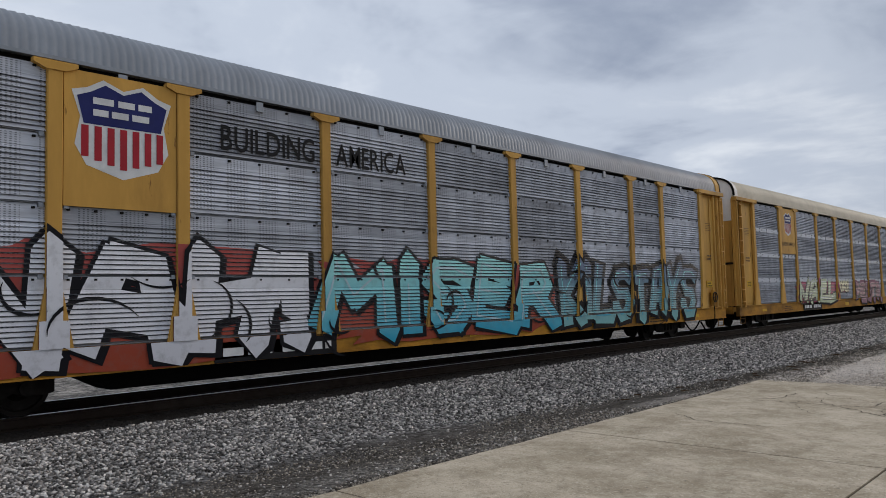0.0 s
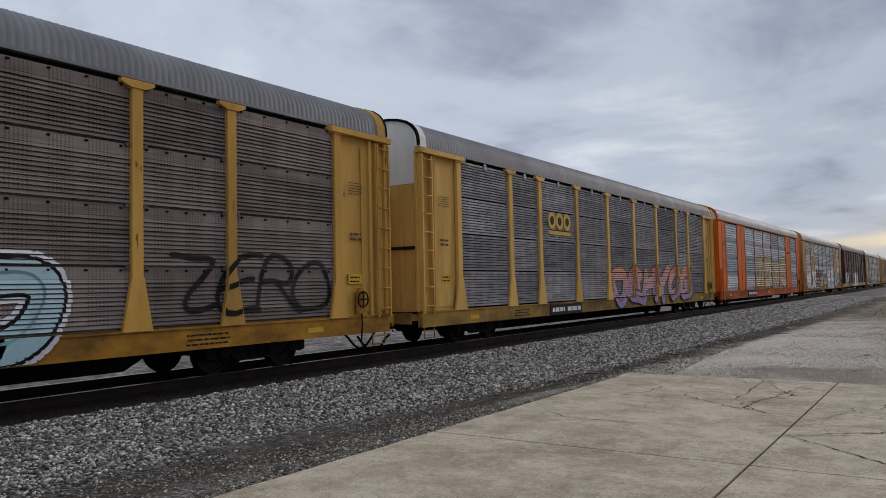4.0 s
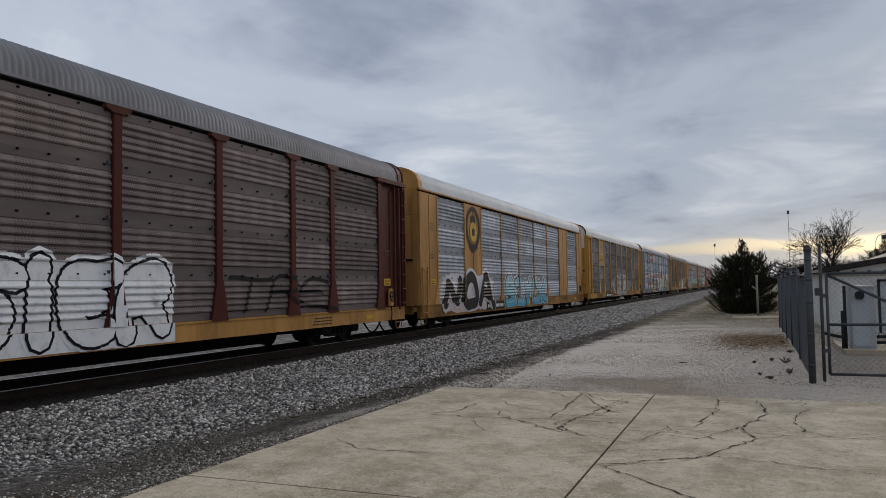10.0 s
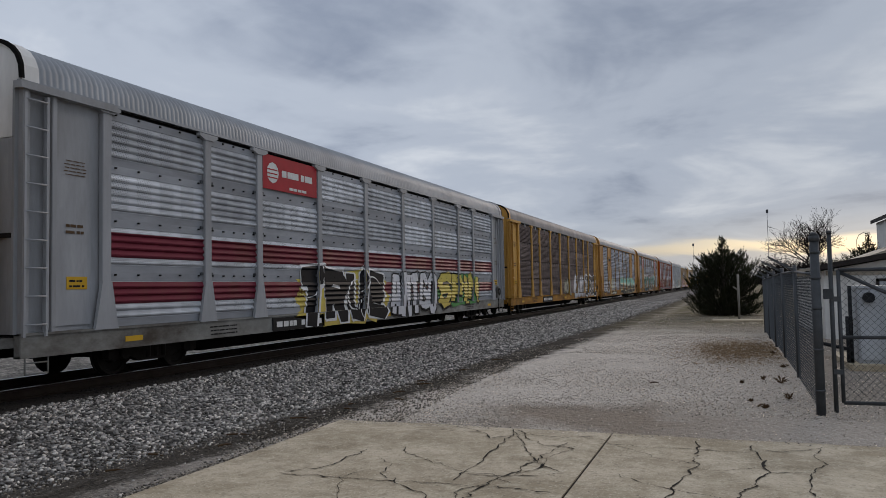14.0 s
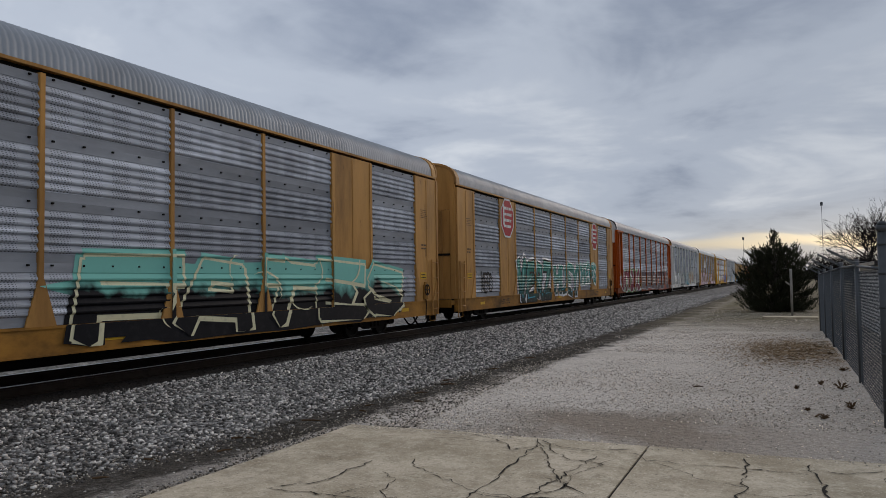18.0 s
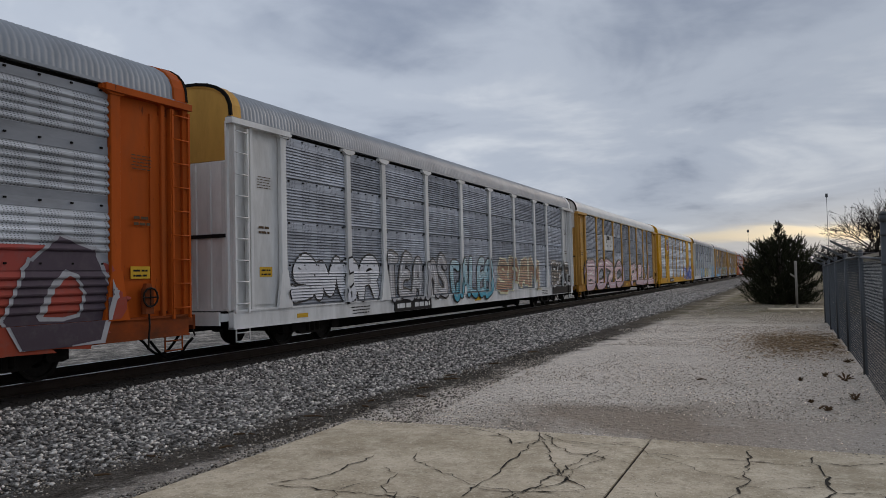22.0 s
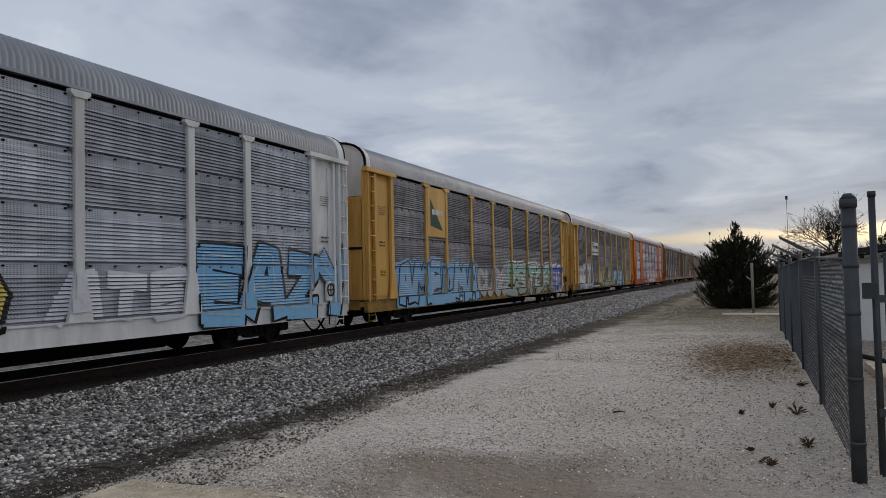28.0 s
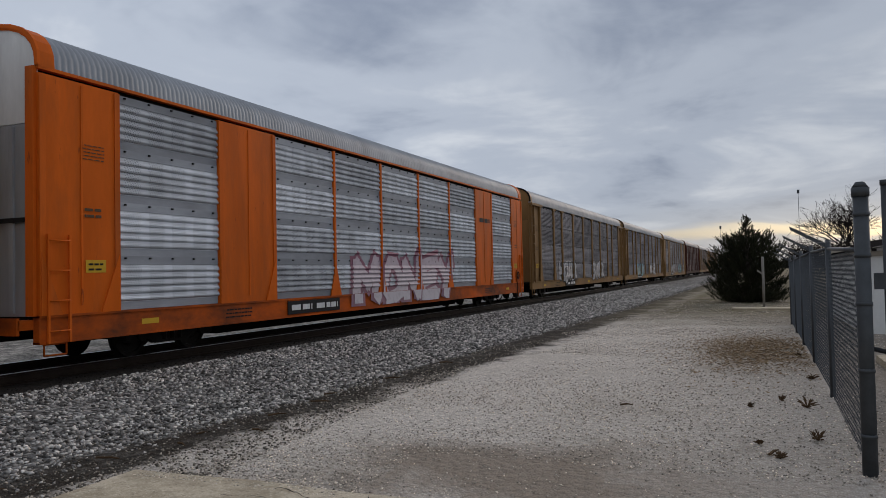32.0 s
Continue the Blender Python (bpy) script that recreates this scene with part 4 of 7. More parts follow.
def blend_paint(name, top, low, z0=0.7, z1=2.2, worn=0.4):
    """Spray paint that fades from one colour into another with height, a little uneven."""
    ma = bpy.data.materials.new(name)
    ma.use_nodes = True
    nt = ma.node_tree
    N, L = nt.nodes.new, nt.links.new
    b = nt.nodes["Principled BSDF"]
    b.inputs["Roughness"].default_value = 0.55
    b.inputs["Specular IOR Level"].default_value = 0.05
    co, sep, rng, nz, ad, mx = N("ShaderNodeTexCoord"), N("ShaderNodeSeparateXYZ"), N("ShaderNodeMapRange"), N("ShaderNodeTexNoise"), N("ShaderNodeMath"), N("ShaderNodeMix")
    L(co.outputs["Object"], sep.inputs[0])
    L(co.outputs["Object"], nz.inputs["Vector"])
    nz.inputs["Scale"].default_value, nz.inputs["Detail"].default_value = 1.6, 5
    L(nz.outputs["Fac"], ad.inputs[0])
    L(sep.outputs[2], ad.inputs[1])
    rng.inputs[1].default_value, rng.inputs[2].default_value = z0 + 0.5, z1 + 0.5
    L(ad.outputs[0], rng.inputs[0])
    mx.data_type = "RGBA"
    mx.inputs[6].default_value, mx.inputs[7].default_value = (*low, 1), (*top, 1)
    L(rng.outputs[0], mx.inputs[0])
    g2, r2, m2 = N("ShaderNodeTexNoise"), N("ShaderNodeMapRange"), N("ShaderNodeMix")
    L(co.outputs["Object"], g2.inputs["Vector"])
    g2.inputs["Scale"].default_value, g2.inputs["Detail"].default_value, g2.inputs["Roughness"].default_value = 5.0, 7, 0.7
    r2.inputs[1].default_value, r2.inputs[2].default_value, r2.inputs[4].default_value = 0.5, 0.75, worn
    L(g2.outputs["Fac"], r2.inputs[0])
    m2.data_type = "RGBA"
    L(r2.outputs[0], m2.inputs[0])
    L(mx.outputs[2], m2.inputs[6])
    m2.inputs[7].default_value = (0.13, 0.12, 0.115, 1)
    L(m2.outputs[2], b.inputs["Base Color"])
    return ma


SPRAY = {name: blend_paint("spray_" + name.lower(), top, low, worn=0.05 if name == "K" else 0.4) for name, top, low in [
    ("SILVER", (0.66, 0.66, 0.68), (0.55, 0.55, 0.58)), ("K", (0.012, 0.012, 0.014), (0.010, 0.010, 0.012)), ("RED", (0.33, 0.07, 0.06), (0.27, 0.055, 0.03)),
    ("TEAL", (0.28, 0.60, 0.58), (0.03, 0.29, 0.42)), ("SLATE", (0.13, 0.17, 0.24), (0.18, 0.40, 0.40)), ("LIME", (0.55, 0.60, 0.40), (0.50, 0.56, 0.38)),
    ("PINK", (0.42, 0.10, 0.17), (0.32, 0.07, 0.12)), ("CREAM", (0.66, 0.63, 0.42), (0.62, 0.58, 0.38)), ("MAUVE", (0.24, 0.10, 0.14), (0.30, 0.17, 0.20)),
    ("ICE", (0.40, 0.52, 0.55), (0.30, 0.45, 0.50)), ("SUNSET", (0.52, 0.16, 0.06), (0.27, 0.22, 0.40)), ("VIOLET", (0.24, 0.19, 0.34), (0.26, 0.22, 0.38)),
    ("MUSTARD", (0.36, 0.29, 0.17), (0.40, 0.30, 0.12)), ("DBROWN", (0.09, 0.07, 0.055), (0.08, 0.06, 0.05)), ("WHITE", (0.74, 0.74, 0.73), (0.68, 0.68, 0.68)),
    ("AQUA", (0.42, 0.55, 0.58), (0.06, 0.33, 0.44)), ("GREYM", (0.30, 0.30, 0.31), (0.40, 0.39, 0.40)), ("LEMON", (0.60, 0.50, 0.10), (0.55, 0.42, 0.10)),
    ("GREEN", (0.10, 0.30, 0.09), (0.08, 0.25, 0.08)), ("OLIVE", (0.24, 0.25, 0.16), (0.30, 0.31, 0.22)), ("MINT", (0.25, 0.52, 0.44), (0.30, 0.33, 0.26)),
    ("DGREEN", (0.016, 0.20, 0.16), (0.010, 0.022, 0.022)), ("MAROON", (0.16, 0.018, 0.03), (0.12, 0.015, 0.03)), ("PLUM", (0.085, 0.065, 0.08), (0.07, 0.052, 0.062)),
    ("RUST", (0.25, 0.15, 0.10), (0.28, 0.11, 0.06)), ("PINKF", (0.52, 0.33, 0.38), (0.58, 0.40, 0.43)), ("BLUE", (0.012, 0.085, 0.42), (0.012, 0.06, 0.33)),
    ("CLOUD", (0.66, 0.64, 0.66), (0.50, 0.40, 0.38)), ("SEAFOAM", (0.20, 0.50, 0.42), (0.22, 0.42, 0.36)),
    ("SKY", (0.16, 0.38, 0.62), (0.22, 0.45, 0.66)), ("FROST", (0.42, 0.47, 0.60), (0.52, 0.54, 0.62)), ("FADED", (0.45, 0.36, 0.40), (0.55, 0.50, 0.52)),
]}
SPRAY["NIGHT"] = blend_paint("spray_teal_over_black", (0.18, 0.46, 0.39), (0.012, 0.012, 0.014), 1.35, 1.6, 0.1)
SPRAY["NIGHTB"] = SPRAY["NIGHT"]
GRAFFITI = {  # word, from and to along the car, foot and head, fill, outline, backing
    0: [('NAH!', -10.58, -4.6, 0.62, 2.5, 'SILVER', 'K', 'RED'),
        ('MISER', -4.49, 3.03, 0.67, 2.41, 'TEAL', 'K', 'RED'),
        ('KILSTAYS', 3.3, 11.3, 0.62, 2.4, 'SLATE', 'K', 'K')],
    1: [('NAEL', -7.15, -1.54, 0.81, 2.01, 'LIME', 'K', 'PINK'),
        ('JOKO!', -1.34, 0.56, 1.29, 1.94, 'CREAM', 'K', 'PINK'),
        ('PESTA', 1.47, 6.73, 0.7, 1.97, 'MAUVE', 'K', '-')],
    2: [('HATES', -11.84, -9.35, 1.08, 1.95, '-', 'K', '-'),
        ('OETT', -7.0, -0.98, 0.67, 2.19, 'ICE', 'K', 'ICE'),
        ('SACO', -0.81, 5.94, 0.59, 2.29, 'ICE', 'K', 'SILVER'),
        ('ZERO', 7.86, 11.65, 1.12, 2.19, '-', 'K', '-')],
    3: [('OEHYOG', -1.2, 9.27, 0.62, 2.29, 'SUNSET', 'K', '-')],
    4: [('JECWE', -4.2, 7.0, 1.04, 3.2, 'MUSTARD', 'DBROWN', '-')],
    5: [('MOCKS', -11.84, -6.57, 0.62, 2.37, 'SILVER', 'K', 'RED'),
        ('ZOUF', -6.26, -2.32, 1.02, 2.57, 'MAROON', 'K', 'WHITE'),
        ('TSING', -2.23, 1.8, 1.26, 2.42, '-', 'K', '-'),
        ('SCNR', 1.9, 6.33, 0.65, 2.35, 'SILVER', 'K', 'SILVER'),
        ('BEA', 6.79, 9.6, 0.73, 2.29, 'ICE', 'MAUVE', '-'),
        ('ERA', 9.7, 13.0, 0.7, 2.1, '-', 'K', '-')],
    6: [('GN', -10.58, -7.15, 1.03, 2.21, 'SILVER', '-', 'ICE'),
        ('SIER', -1.83, 2.8, 0.65, 2.27, 'WHITE', 'K', 'WHITE'),
        ('TRE', 4.65, 8.96, 1.09, 1.91, '-', 'K', '-')],
    7: [('NOA', -11.59, -5.53, 0.60, 2.2, 'K', 'SILVER', 'CLOUD'),
        ('SZYCK', -3.81, 3.83, 0.47, 2.05, 'AQUA', 'K', 'WHITE')],
    8: [('NO', -3.32, -1.75, 0.86, 2.23, '-', 'SILVER', '-'),
        ('BOSKE', -1.54, 3.73, 0.6, 2.35, 'GREYM', 'K', 'SILVER'),
        ('HOAX', -11.9, -9.3, 1.0, 1.82, '-', 'K', '-'),
        ('CHE', -4.17, 3.64, 0.64, 2.22, '-', 'K', '-')],
    9: [('TRUE', -5.33, -0.12, 0.54, 2.18, 'K', 'WHITE', 'LEMON'),
        ('ANTGO', 0.37, 4.48, 0.56, 2.16, 'SILVER', 'K', '-'),
        ('SPIN', 4.83, 9.7, 0.82, 2.17, 'LEMON', 'K', 'GREEN')],
    10: [('NOE', -0.2, 1.92, 0.87, 2.01, 'OLIVE', 'K', '-'),
        ('ELAY', 3.14, 7.34, 0.71, 2.2, 'SILVER', '-', 'GREYM'),
        ('EAGLE', 7.39, 12.23, 0.73, 2.34, 'K', 'WHITE', '-')],
    11: [('LABO', -11.71, -8.57, 0.81, 2.0, 'GREYM', 'K', '-'),
        ('HEAD', -8.65, -4.52, 0.65, 2.1, '-', 'CREAM', '-'),
        ('FATES', -0.85, 11.01, 0.52, 2.1, 'NIGHT', 'CREAM', 'NIGHTB')],
    12: [('VERZ', -6.95, -1.65, 0.56, 2.49, 'DGREEN', 'K', 'WHITE'),
        ('HUEY', -1.02, 3.9, 0.62, 2.5, 'DGREEN', 'WHITE', '-'),
        ('CHIEFS', 3.9, 8.3, 1.25, 2.5, 'DGREEN', 'WHITE', 'MINT'),
        ('KERO', -11.24, -10.08, 1.14, 1.91, '-', 'K', '-')],
    13: [('HYDRO', -12.02, -4.67, 0.58, 2.42, 'MAROON', 'WHITE', 'GREEN'),
        ('HABANERO', -4.16, 4.25, 0.65, 2.25, 'PLUM', 'GREYM', 'RED'),
        ('DEFO', 4.32, 11.77, 0.45, 2.28, 'PLUM', 'GREYM', 'RED'),
        ('BAUS', -13.31, -12.36, 1.19, 1.72, '-', 'WHITE', '-')],
    14: [('SNOR', -11.64, -7.52, 0.97, 2.2, 'SILVER', 'K', '-'),
        ('TEAMS', -7.05, -2.7, 0.8, 2.37, 'GREYM', 'K', '-'),
        ('CALEB', -2.45, 1.55, 0.75, 2.26, 'AQUA', 'K', '-'),
        ('SPAM', 2.15, 7.8, 0.85, 2.34, 'RUST', 'CREAM', '-'),
        ('BMB', 9.85, 13.12, 1.04, 2.19, 'K', 'WHITE', 'K')],
    15: [('BOZO', -12.07, -1.29, 0.47, 2.41, 'PINKF', 'K', 'K'),
        ('AEUL', 1.37, 11.63, 0.54, 2.24, 'PINKF', 'K', 'K')],
    16: [('TOWER', 3.8, 11.87, 0.55, 2.16, 'BLUE', 'WHITE', '-')],
    17: [('GULZ', -11.05, -8.61, 0.97, 2.09, '-', 'WHITE', '-'),
        ('TELKS', -7.24, -1.54, 0.71, 2.02, 'SKY', 'K', '-'),
        ('LIMO', -1.71, 2.83, 0.71, 2.04, 'LEMON', 'K', '-'),
        ('ATE', 3.72, 7.0, 0.81, 1.87, 'SILVER', '-', '-'),
        ('EAZY', 7.29, 13.77, 0.48, 2.46, 'SKY', 'K', '-'),
        ('SOLO', -13.08, -10.99, 1.92, 3.17, 'AQUA', 'K', '-')],
    18: [('AMELMA', -11.53, -3.68, 0.6, 2.25, 'SKY', 'K', 'SKY'),
        ('CUBE', -3.6, 0.62, 0.7, 2.11, 'GREYM', '-', '-'),
        ('ESTOR', 0.41, 9.2, 0.61, 2.25, 'MINT', 'K', 'SILVER'),
        ('HOT', 9.25, 11.9, 0.62, 2.25, 'BLUE', 'FROST', 'CLOUD')],
    19: [('AERO', -11.45, -6.71, 0.58, 2.24, 'FROST', 'K', 'SILVER'),
        ('KCLRK', -3.71, 1.89, 0.6, 2.13, 'OLIVE', 'K', '-'),
        ('FOUR', 2.38, 7.42, 0.59, 1.98, 'SKY', 'K', '-')],
    20: [('MONEY', -3.33, 4.46, 0.49, 2.1, 'FADED', '-', 'MAUVE')],
}
BOLD = (0.012,)
load_glyphs(["BUILDING AMERICA"], BOLD)


SHINE = {"TEAL": "ICE", "SLATE": "TEAL", "PINKF": "WHITE", "MAUVE": "PINKF", "SKY": "ICE", "DGREEN": "TEAL", "MAROON": "PINK", "FROST": "WHITE", "MINT": "ICE",
         "LIME": "WHITE", "ICE": "SLATE", "SUNSET": "RED", "AQUA": "ICE", "RUST": "MUSTARD", "OLIVE": "GREYM", "GREYM": "SILVER"}


def clip(poly, axis, at, keep):
    """The part of a convex polygon on one side of a line: keep 1 above, -1 below."""
    out = []
    for a, b in zip(poly, poly[1:] + poly[:1]):
        da, db = (a[axis] - at) * keep, (b[axis] - at) * keep
        if da >= 0:
            out.append(a)
        if da * db < 0:
            k = da / (da - db)
            out.append((a[0] + (b[0] - a[0]) * k, a[1] + (b[1] - a[1]) * k))
    return out


def lay(cols, shapes, lift):
    """Flat (y, z) polygons wrapped onto the relief of a car's side. shapes: (points, faces)."""
    v, f = [], []
    for i, (pts, faces) in enumerate(shapes):
        up = lift + 0.0004 * (i % 10)
        for face in faces:
            whole = [pts[i] for i in face]
            lo, hi = min(p[0] for p in whole), max(p[0] for p in whole)
            for ya, yb, bands in cols:
                if yb <= lo or ya >= hi:
                    continue
                strip = clip(whole, 0, ya, 1) if ya > lo else whole
                strip = clip(strip, 0, yb, -1) if yb < hi and strip else strip
                if len(strip) < 3:
                    continue
                bot, top = min(p[1] for p in strip), max(p[1] for p in strip)
                for za, zb, da, db in bands:
                    if zb <= bot or za >= top:
                        continue
                    bit = clip(strip, 1, za, 1) if za > bot else strip
                    bit = clip(bit, 1, zb, -1) if zb < top and bit else bit
                    if len(bit) < 3:
                        continue
                    n, sl = len(v), (db - da) / (zb - za)
                    v += [(SIDE + da + (z - za) * sl + up, y, z) for y, z in bit]
                    f.append(tuple(range(n, n + len(bit))))
    return v, f


STROKES = {c: [[tuple(float(q) for q in p.split(",")) for p in line.split()] for line in d.split("|")] for c, d in {
    "A": "0,0 .3,1 .75,1 1,0|.15,.38 .9,.38", "B": "0,0 0,1 .75,1 .9,.75 .6,.54 0,.54|.6,.54 1,.3 .8,0 0,0", "C": "1,.8 .7,1 .2,1 0,.7 0,.3 .2,0 .75,0 1,.25",
    "D": "0,0 .05,1 .65,1 1,.6 .9,.2 .6,0 0,0", "E": "1,1 .1,1 0,0 1,0|.05,.5 .8,.55", "F": "1,1 .1,1 0,0|.05,.5 .8,.55", "G": "1,.85 .7,1 .15,1 0,.6 .1,.1 .6,0 1,.1 1,.45 .55,.45",
    "H": "0,0 .05,1|.95,1 1,0|.05,.5 .95,.55", "I": ".5,0 .5,.68|.5,.95 .55,1", "J": ".35,1 1,1|.7,1 .7,.25 .45,0 .1,.05 0,.3", "K": "0,0 .05,1|1,1 .15,.5 1,0",
    "L": ".1,1 0,0 1,.08", "M": "0,0 .1,1 .5,.45 .85,1 1,0", "N": "0,0 .08,1 .9,0 1,1", "O": ".25,0 0,.3 .05,.8 .4,1 .8,.95 1,.6 .9,.15 .6,0 .25,0", "P": "0,0 .05,1 .8,1 1,.7 .8,.45 .05,.45",
    "R": "0,0 .05,1 .8,1 1,.75 .8,.5 .05,.5|.5,.5 1,0", "S": "1,.85 .7,1 .2,1 0,.75 .25,.55 .8,.48 1,.25 .75,0 .2,0 0,.15", "T": "0,.95 1,1|.5,1 .45,0", "U": "0,1 0,.3 .25,0 .75,0 1,.3 1,1",
    "V": "0,1 .45,0 1,1", "W": "0,1 .2,0 .5,.6 .75,0 1,1", "X": "0,0 1,1|0,1 1,0", "Y": "0,1 .5,.5 1,1|.5,.5 .45,0", "Z": "0,1 1,1 0,0 1,.05", "Q": ".25,0 0,.3 .05,.8 .4,1 .8,.95 1,.6 .9,.15 .6,0 .25,0|.6,.3 1,-.1",
    "!": ".45,1 .55,.38|.5,.06 .52,.02"}.items()}
BUBBLE = {"SNOR", "TEAMS", "GN", "MOCKS", "CUBE", "HOT", "SIER", "SACO", "BOSKE", "CALEB", "NOA", "AERO", "BOZO", "SZYCK", "OEHYOG", "SCNR", "NOE", "POLAR", "ELAY", "JOKO!", "BEA"}
WILD = {"KILSTAYS", "MISER", "ZOUF", "TRUE", "FATES", "VERZ", "ESTOR", "KCLRK", "AEUL", "NAH!", "PESTA", "EAGLE", "NAEL", "MONEY", "HEAD", "TRUE"}


def soften(line, times):
    """Cuts the corners of a polyline."""
    for _ in range(times):
        out = [line[0]]
        for a, b in zip(line, line[1:]):
            out += [tuple(0.75 * p + 0.25 * q for p, q in zip(a, b)), tuple(0.25 * p + 0.75 * q for p, q in zip(a, b))]
        line = out + [line[-1]]
    return line


def ribbon(line, hw, kind, flare):
    """A thick stroke along a polyline: one shape a segment, with round, square or pointed ends."""
    out = []
    for i, (a, b) in enumerate(zip(line, line[1:])):
        d = math.hypot(b[0] - a[0], b[1] - a[1])
        if d < 1e-4:
            continue
        uy, uz = (b[0] - a[0]) / d, (b[1] - a[1]) / d
        first, last = i == 0, i == len(line) - 2
        ea = eb = 0.0 if kind == "round" else hw * 0.62
        wa = hw * (flare if first and kind != "round" else 1.0)
        wb = hw * (flare if last and kind != "round" else 1.0)
        p, q = (a[0] - uy * ea, a[1] - uz * ea), (b[0] + uy * eb, b[1] + uz * eb)
        pts = [(p[0] - uz * wa, p[1] + uy * wa), (q[0] - uz * wb, q[1] + uy * wb)]
        if last and kind == "point":
            pts.append((q[0] + uy * hw * 1.1 - uz * hw * 0.5, q[1] + uz * hw * 1.1 + uy * hw * 0.5))
        pts += [(q[0] + uz * wb, q[1] - uy * wb), (p[0] + uz * wa, p[1] - uy * wa)]
        out.append((pts, [tuple(range(len(pts)))]))
        if kind == "round":
            for c in ((a, b) if last else (a,)):
                out.append(([(c[0] + hw * math.cos(0.785 * k), c[1] + hw * math.sin(0.785 * k)) for k in range(8)], [tuple(range(8))]))
    return out


def pieces(word, y0, y1, z0, z1, seed, grow=0.0, slim=None, shift=(0.0, 0.0)):
    """The word in thick painted strokes, each letter stretched, leaned and bent into its own slot."""
    rnd = random.Random(seed)
    n = len(word)
    wide = [0.45 if c in "I!" else 1.25 if c in "MW" else 1.0 for c in word]
    edge = [y0 + (y1 - y0) * sum(wide[:i]) / sum(wide) for i in range(n + 1)]
    kind = "round" if word in BUBBLE else "point" if word in WILD else "square"
    shapes = []
    for i, ch in enumerate(word):
        slot, full = edge[i + 1] - edge[i], z1 - z0
        hw = slim if slim is not None else min(0.15 * slot if ch not in "I!" else 0.3 * slot, 0.12 * full) * (1.2 if kind == "round" else 1.05)
        body = 0.0 if slim is not None and not grow else min(0.15 * slot if ch not in "I!" else 0.3 * slot, 0.12 * full) * 1.15
        h = full * rnd.uniform(0.86, 1.0)
        base = z0 + (full - h) * rnd.uniform(0.1, 1.0)
        lean, bend, ph, turn = rnd.uniform(-0.10, 0.22), rnd.uniform(-0.10, 0.10), rnd.uniform(0, 6), rnd.uniform(-0.10, 0.10)
        w, yc = max(0.1, slot * rnd.uniform(0.98, 1.08) - 2 * body), (edge[i] + edge[i + 1]) / 2
        for line in STROKES[ch]:
            if kind == "round" or slim is not None and grow == 0:
                line = soften(line, 2)
            res = []
            for u, v in line:
                u -= 0.5
                y = yc + u * w * (1 + 0.16 * math.sin(v * 3 + ph)) + lean * (v - 0.5) * w + bend * w * math.sin(math.pi * v)
                z = base + body + v * (h - 2 * body) + turn * u * w + 0.04 * h * math.sin(u * 5 + ph)
                res.append((y + shift[0], z + shift[1]))
            shapes += ribbon(res, hw + grow, kind if slim is None else "round", 1.25)
    return [([(y, max(0.585, z)) for y, z in pts], faces) for pts, faces in shapes]


def letters(word, y0, y1, z0, z1, bold):
    """Plain upright lettering in the built-in font, spread over a length."""
    wide = []
    for ch in word:
        xs = [q[0] for q in GLYPHS[ch, bold][0]] or [0, 0.4]
        wide.append(max(xs) - min(xs) + 0.1)
    k, y, shapes = (y1 - y0) / sum(wide), y0, []
    top = max(q[1] for ch in word for q in GLYPHS[ch, bold][0] or [(0, 0)])
    for ch, wd in zip(word, wide):
        pts, faces = GLYPHS[ch, bold]
        if pts:
            x0 = min(p[0] for p in pts)
            shapes.append(([(y + (px - x0) * k, z0 + py / top * (z1 - z0)) for px, py in pts], faces))
        y += wd * k
    return shapes


def mesh_of(layers):
    """Layers of (points, faces) as one mesh, a material slot a layer."""
    me = bpy.data.meshes.new("lettering")
    v, f, m = [], [], []
    for i, (pts, faces) in enumerate(layers):
        n = len(v)
        v += pts
        f += [tuple(n + k for k in q) for q in faces]
        m += [i] * len(faces)
    me.from_pydata(v, [], f)
    me.polygons.foreach_set("material_index", m)
    return me


def blob(y0, y1, z0, z1, seed, n=44):
    """An uneven cloud of spray behind a piece."""
    rnd = random.Random(seed)
    c, a, b = ((y0 + y1) / 2, (z0 + z1) / 2), (y1 - y0) / 2, (z1 - z0) / 2
    pts = [c]
    for i in range(n):
        th = 2 * math.pi * i / n
        r = 0.86 + 0.17 * abs(math.sin(i * 1.31 + seed)) + rnd.uniform(-0.05, 0.08)
        cc, ss = math.cos(th), math.sin(th)
        pts.append((c[0] + a * r * math.copysign(abs(cc) ** 0.5, cc), max(0.51, c[1] + b * r * math.copysign(abs(ss) ** 0.5, ss))))
    return pts, [(0, i, i % n + 1) for i in range(1, n + 1)]


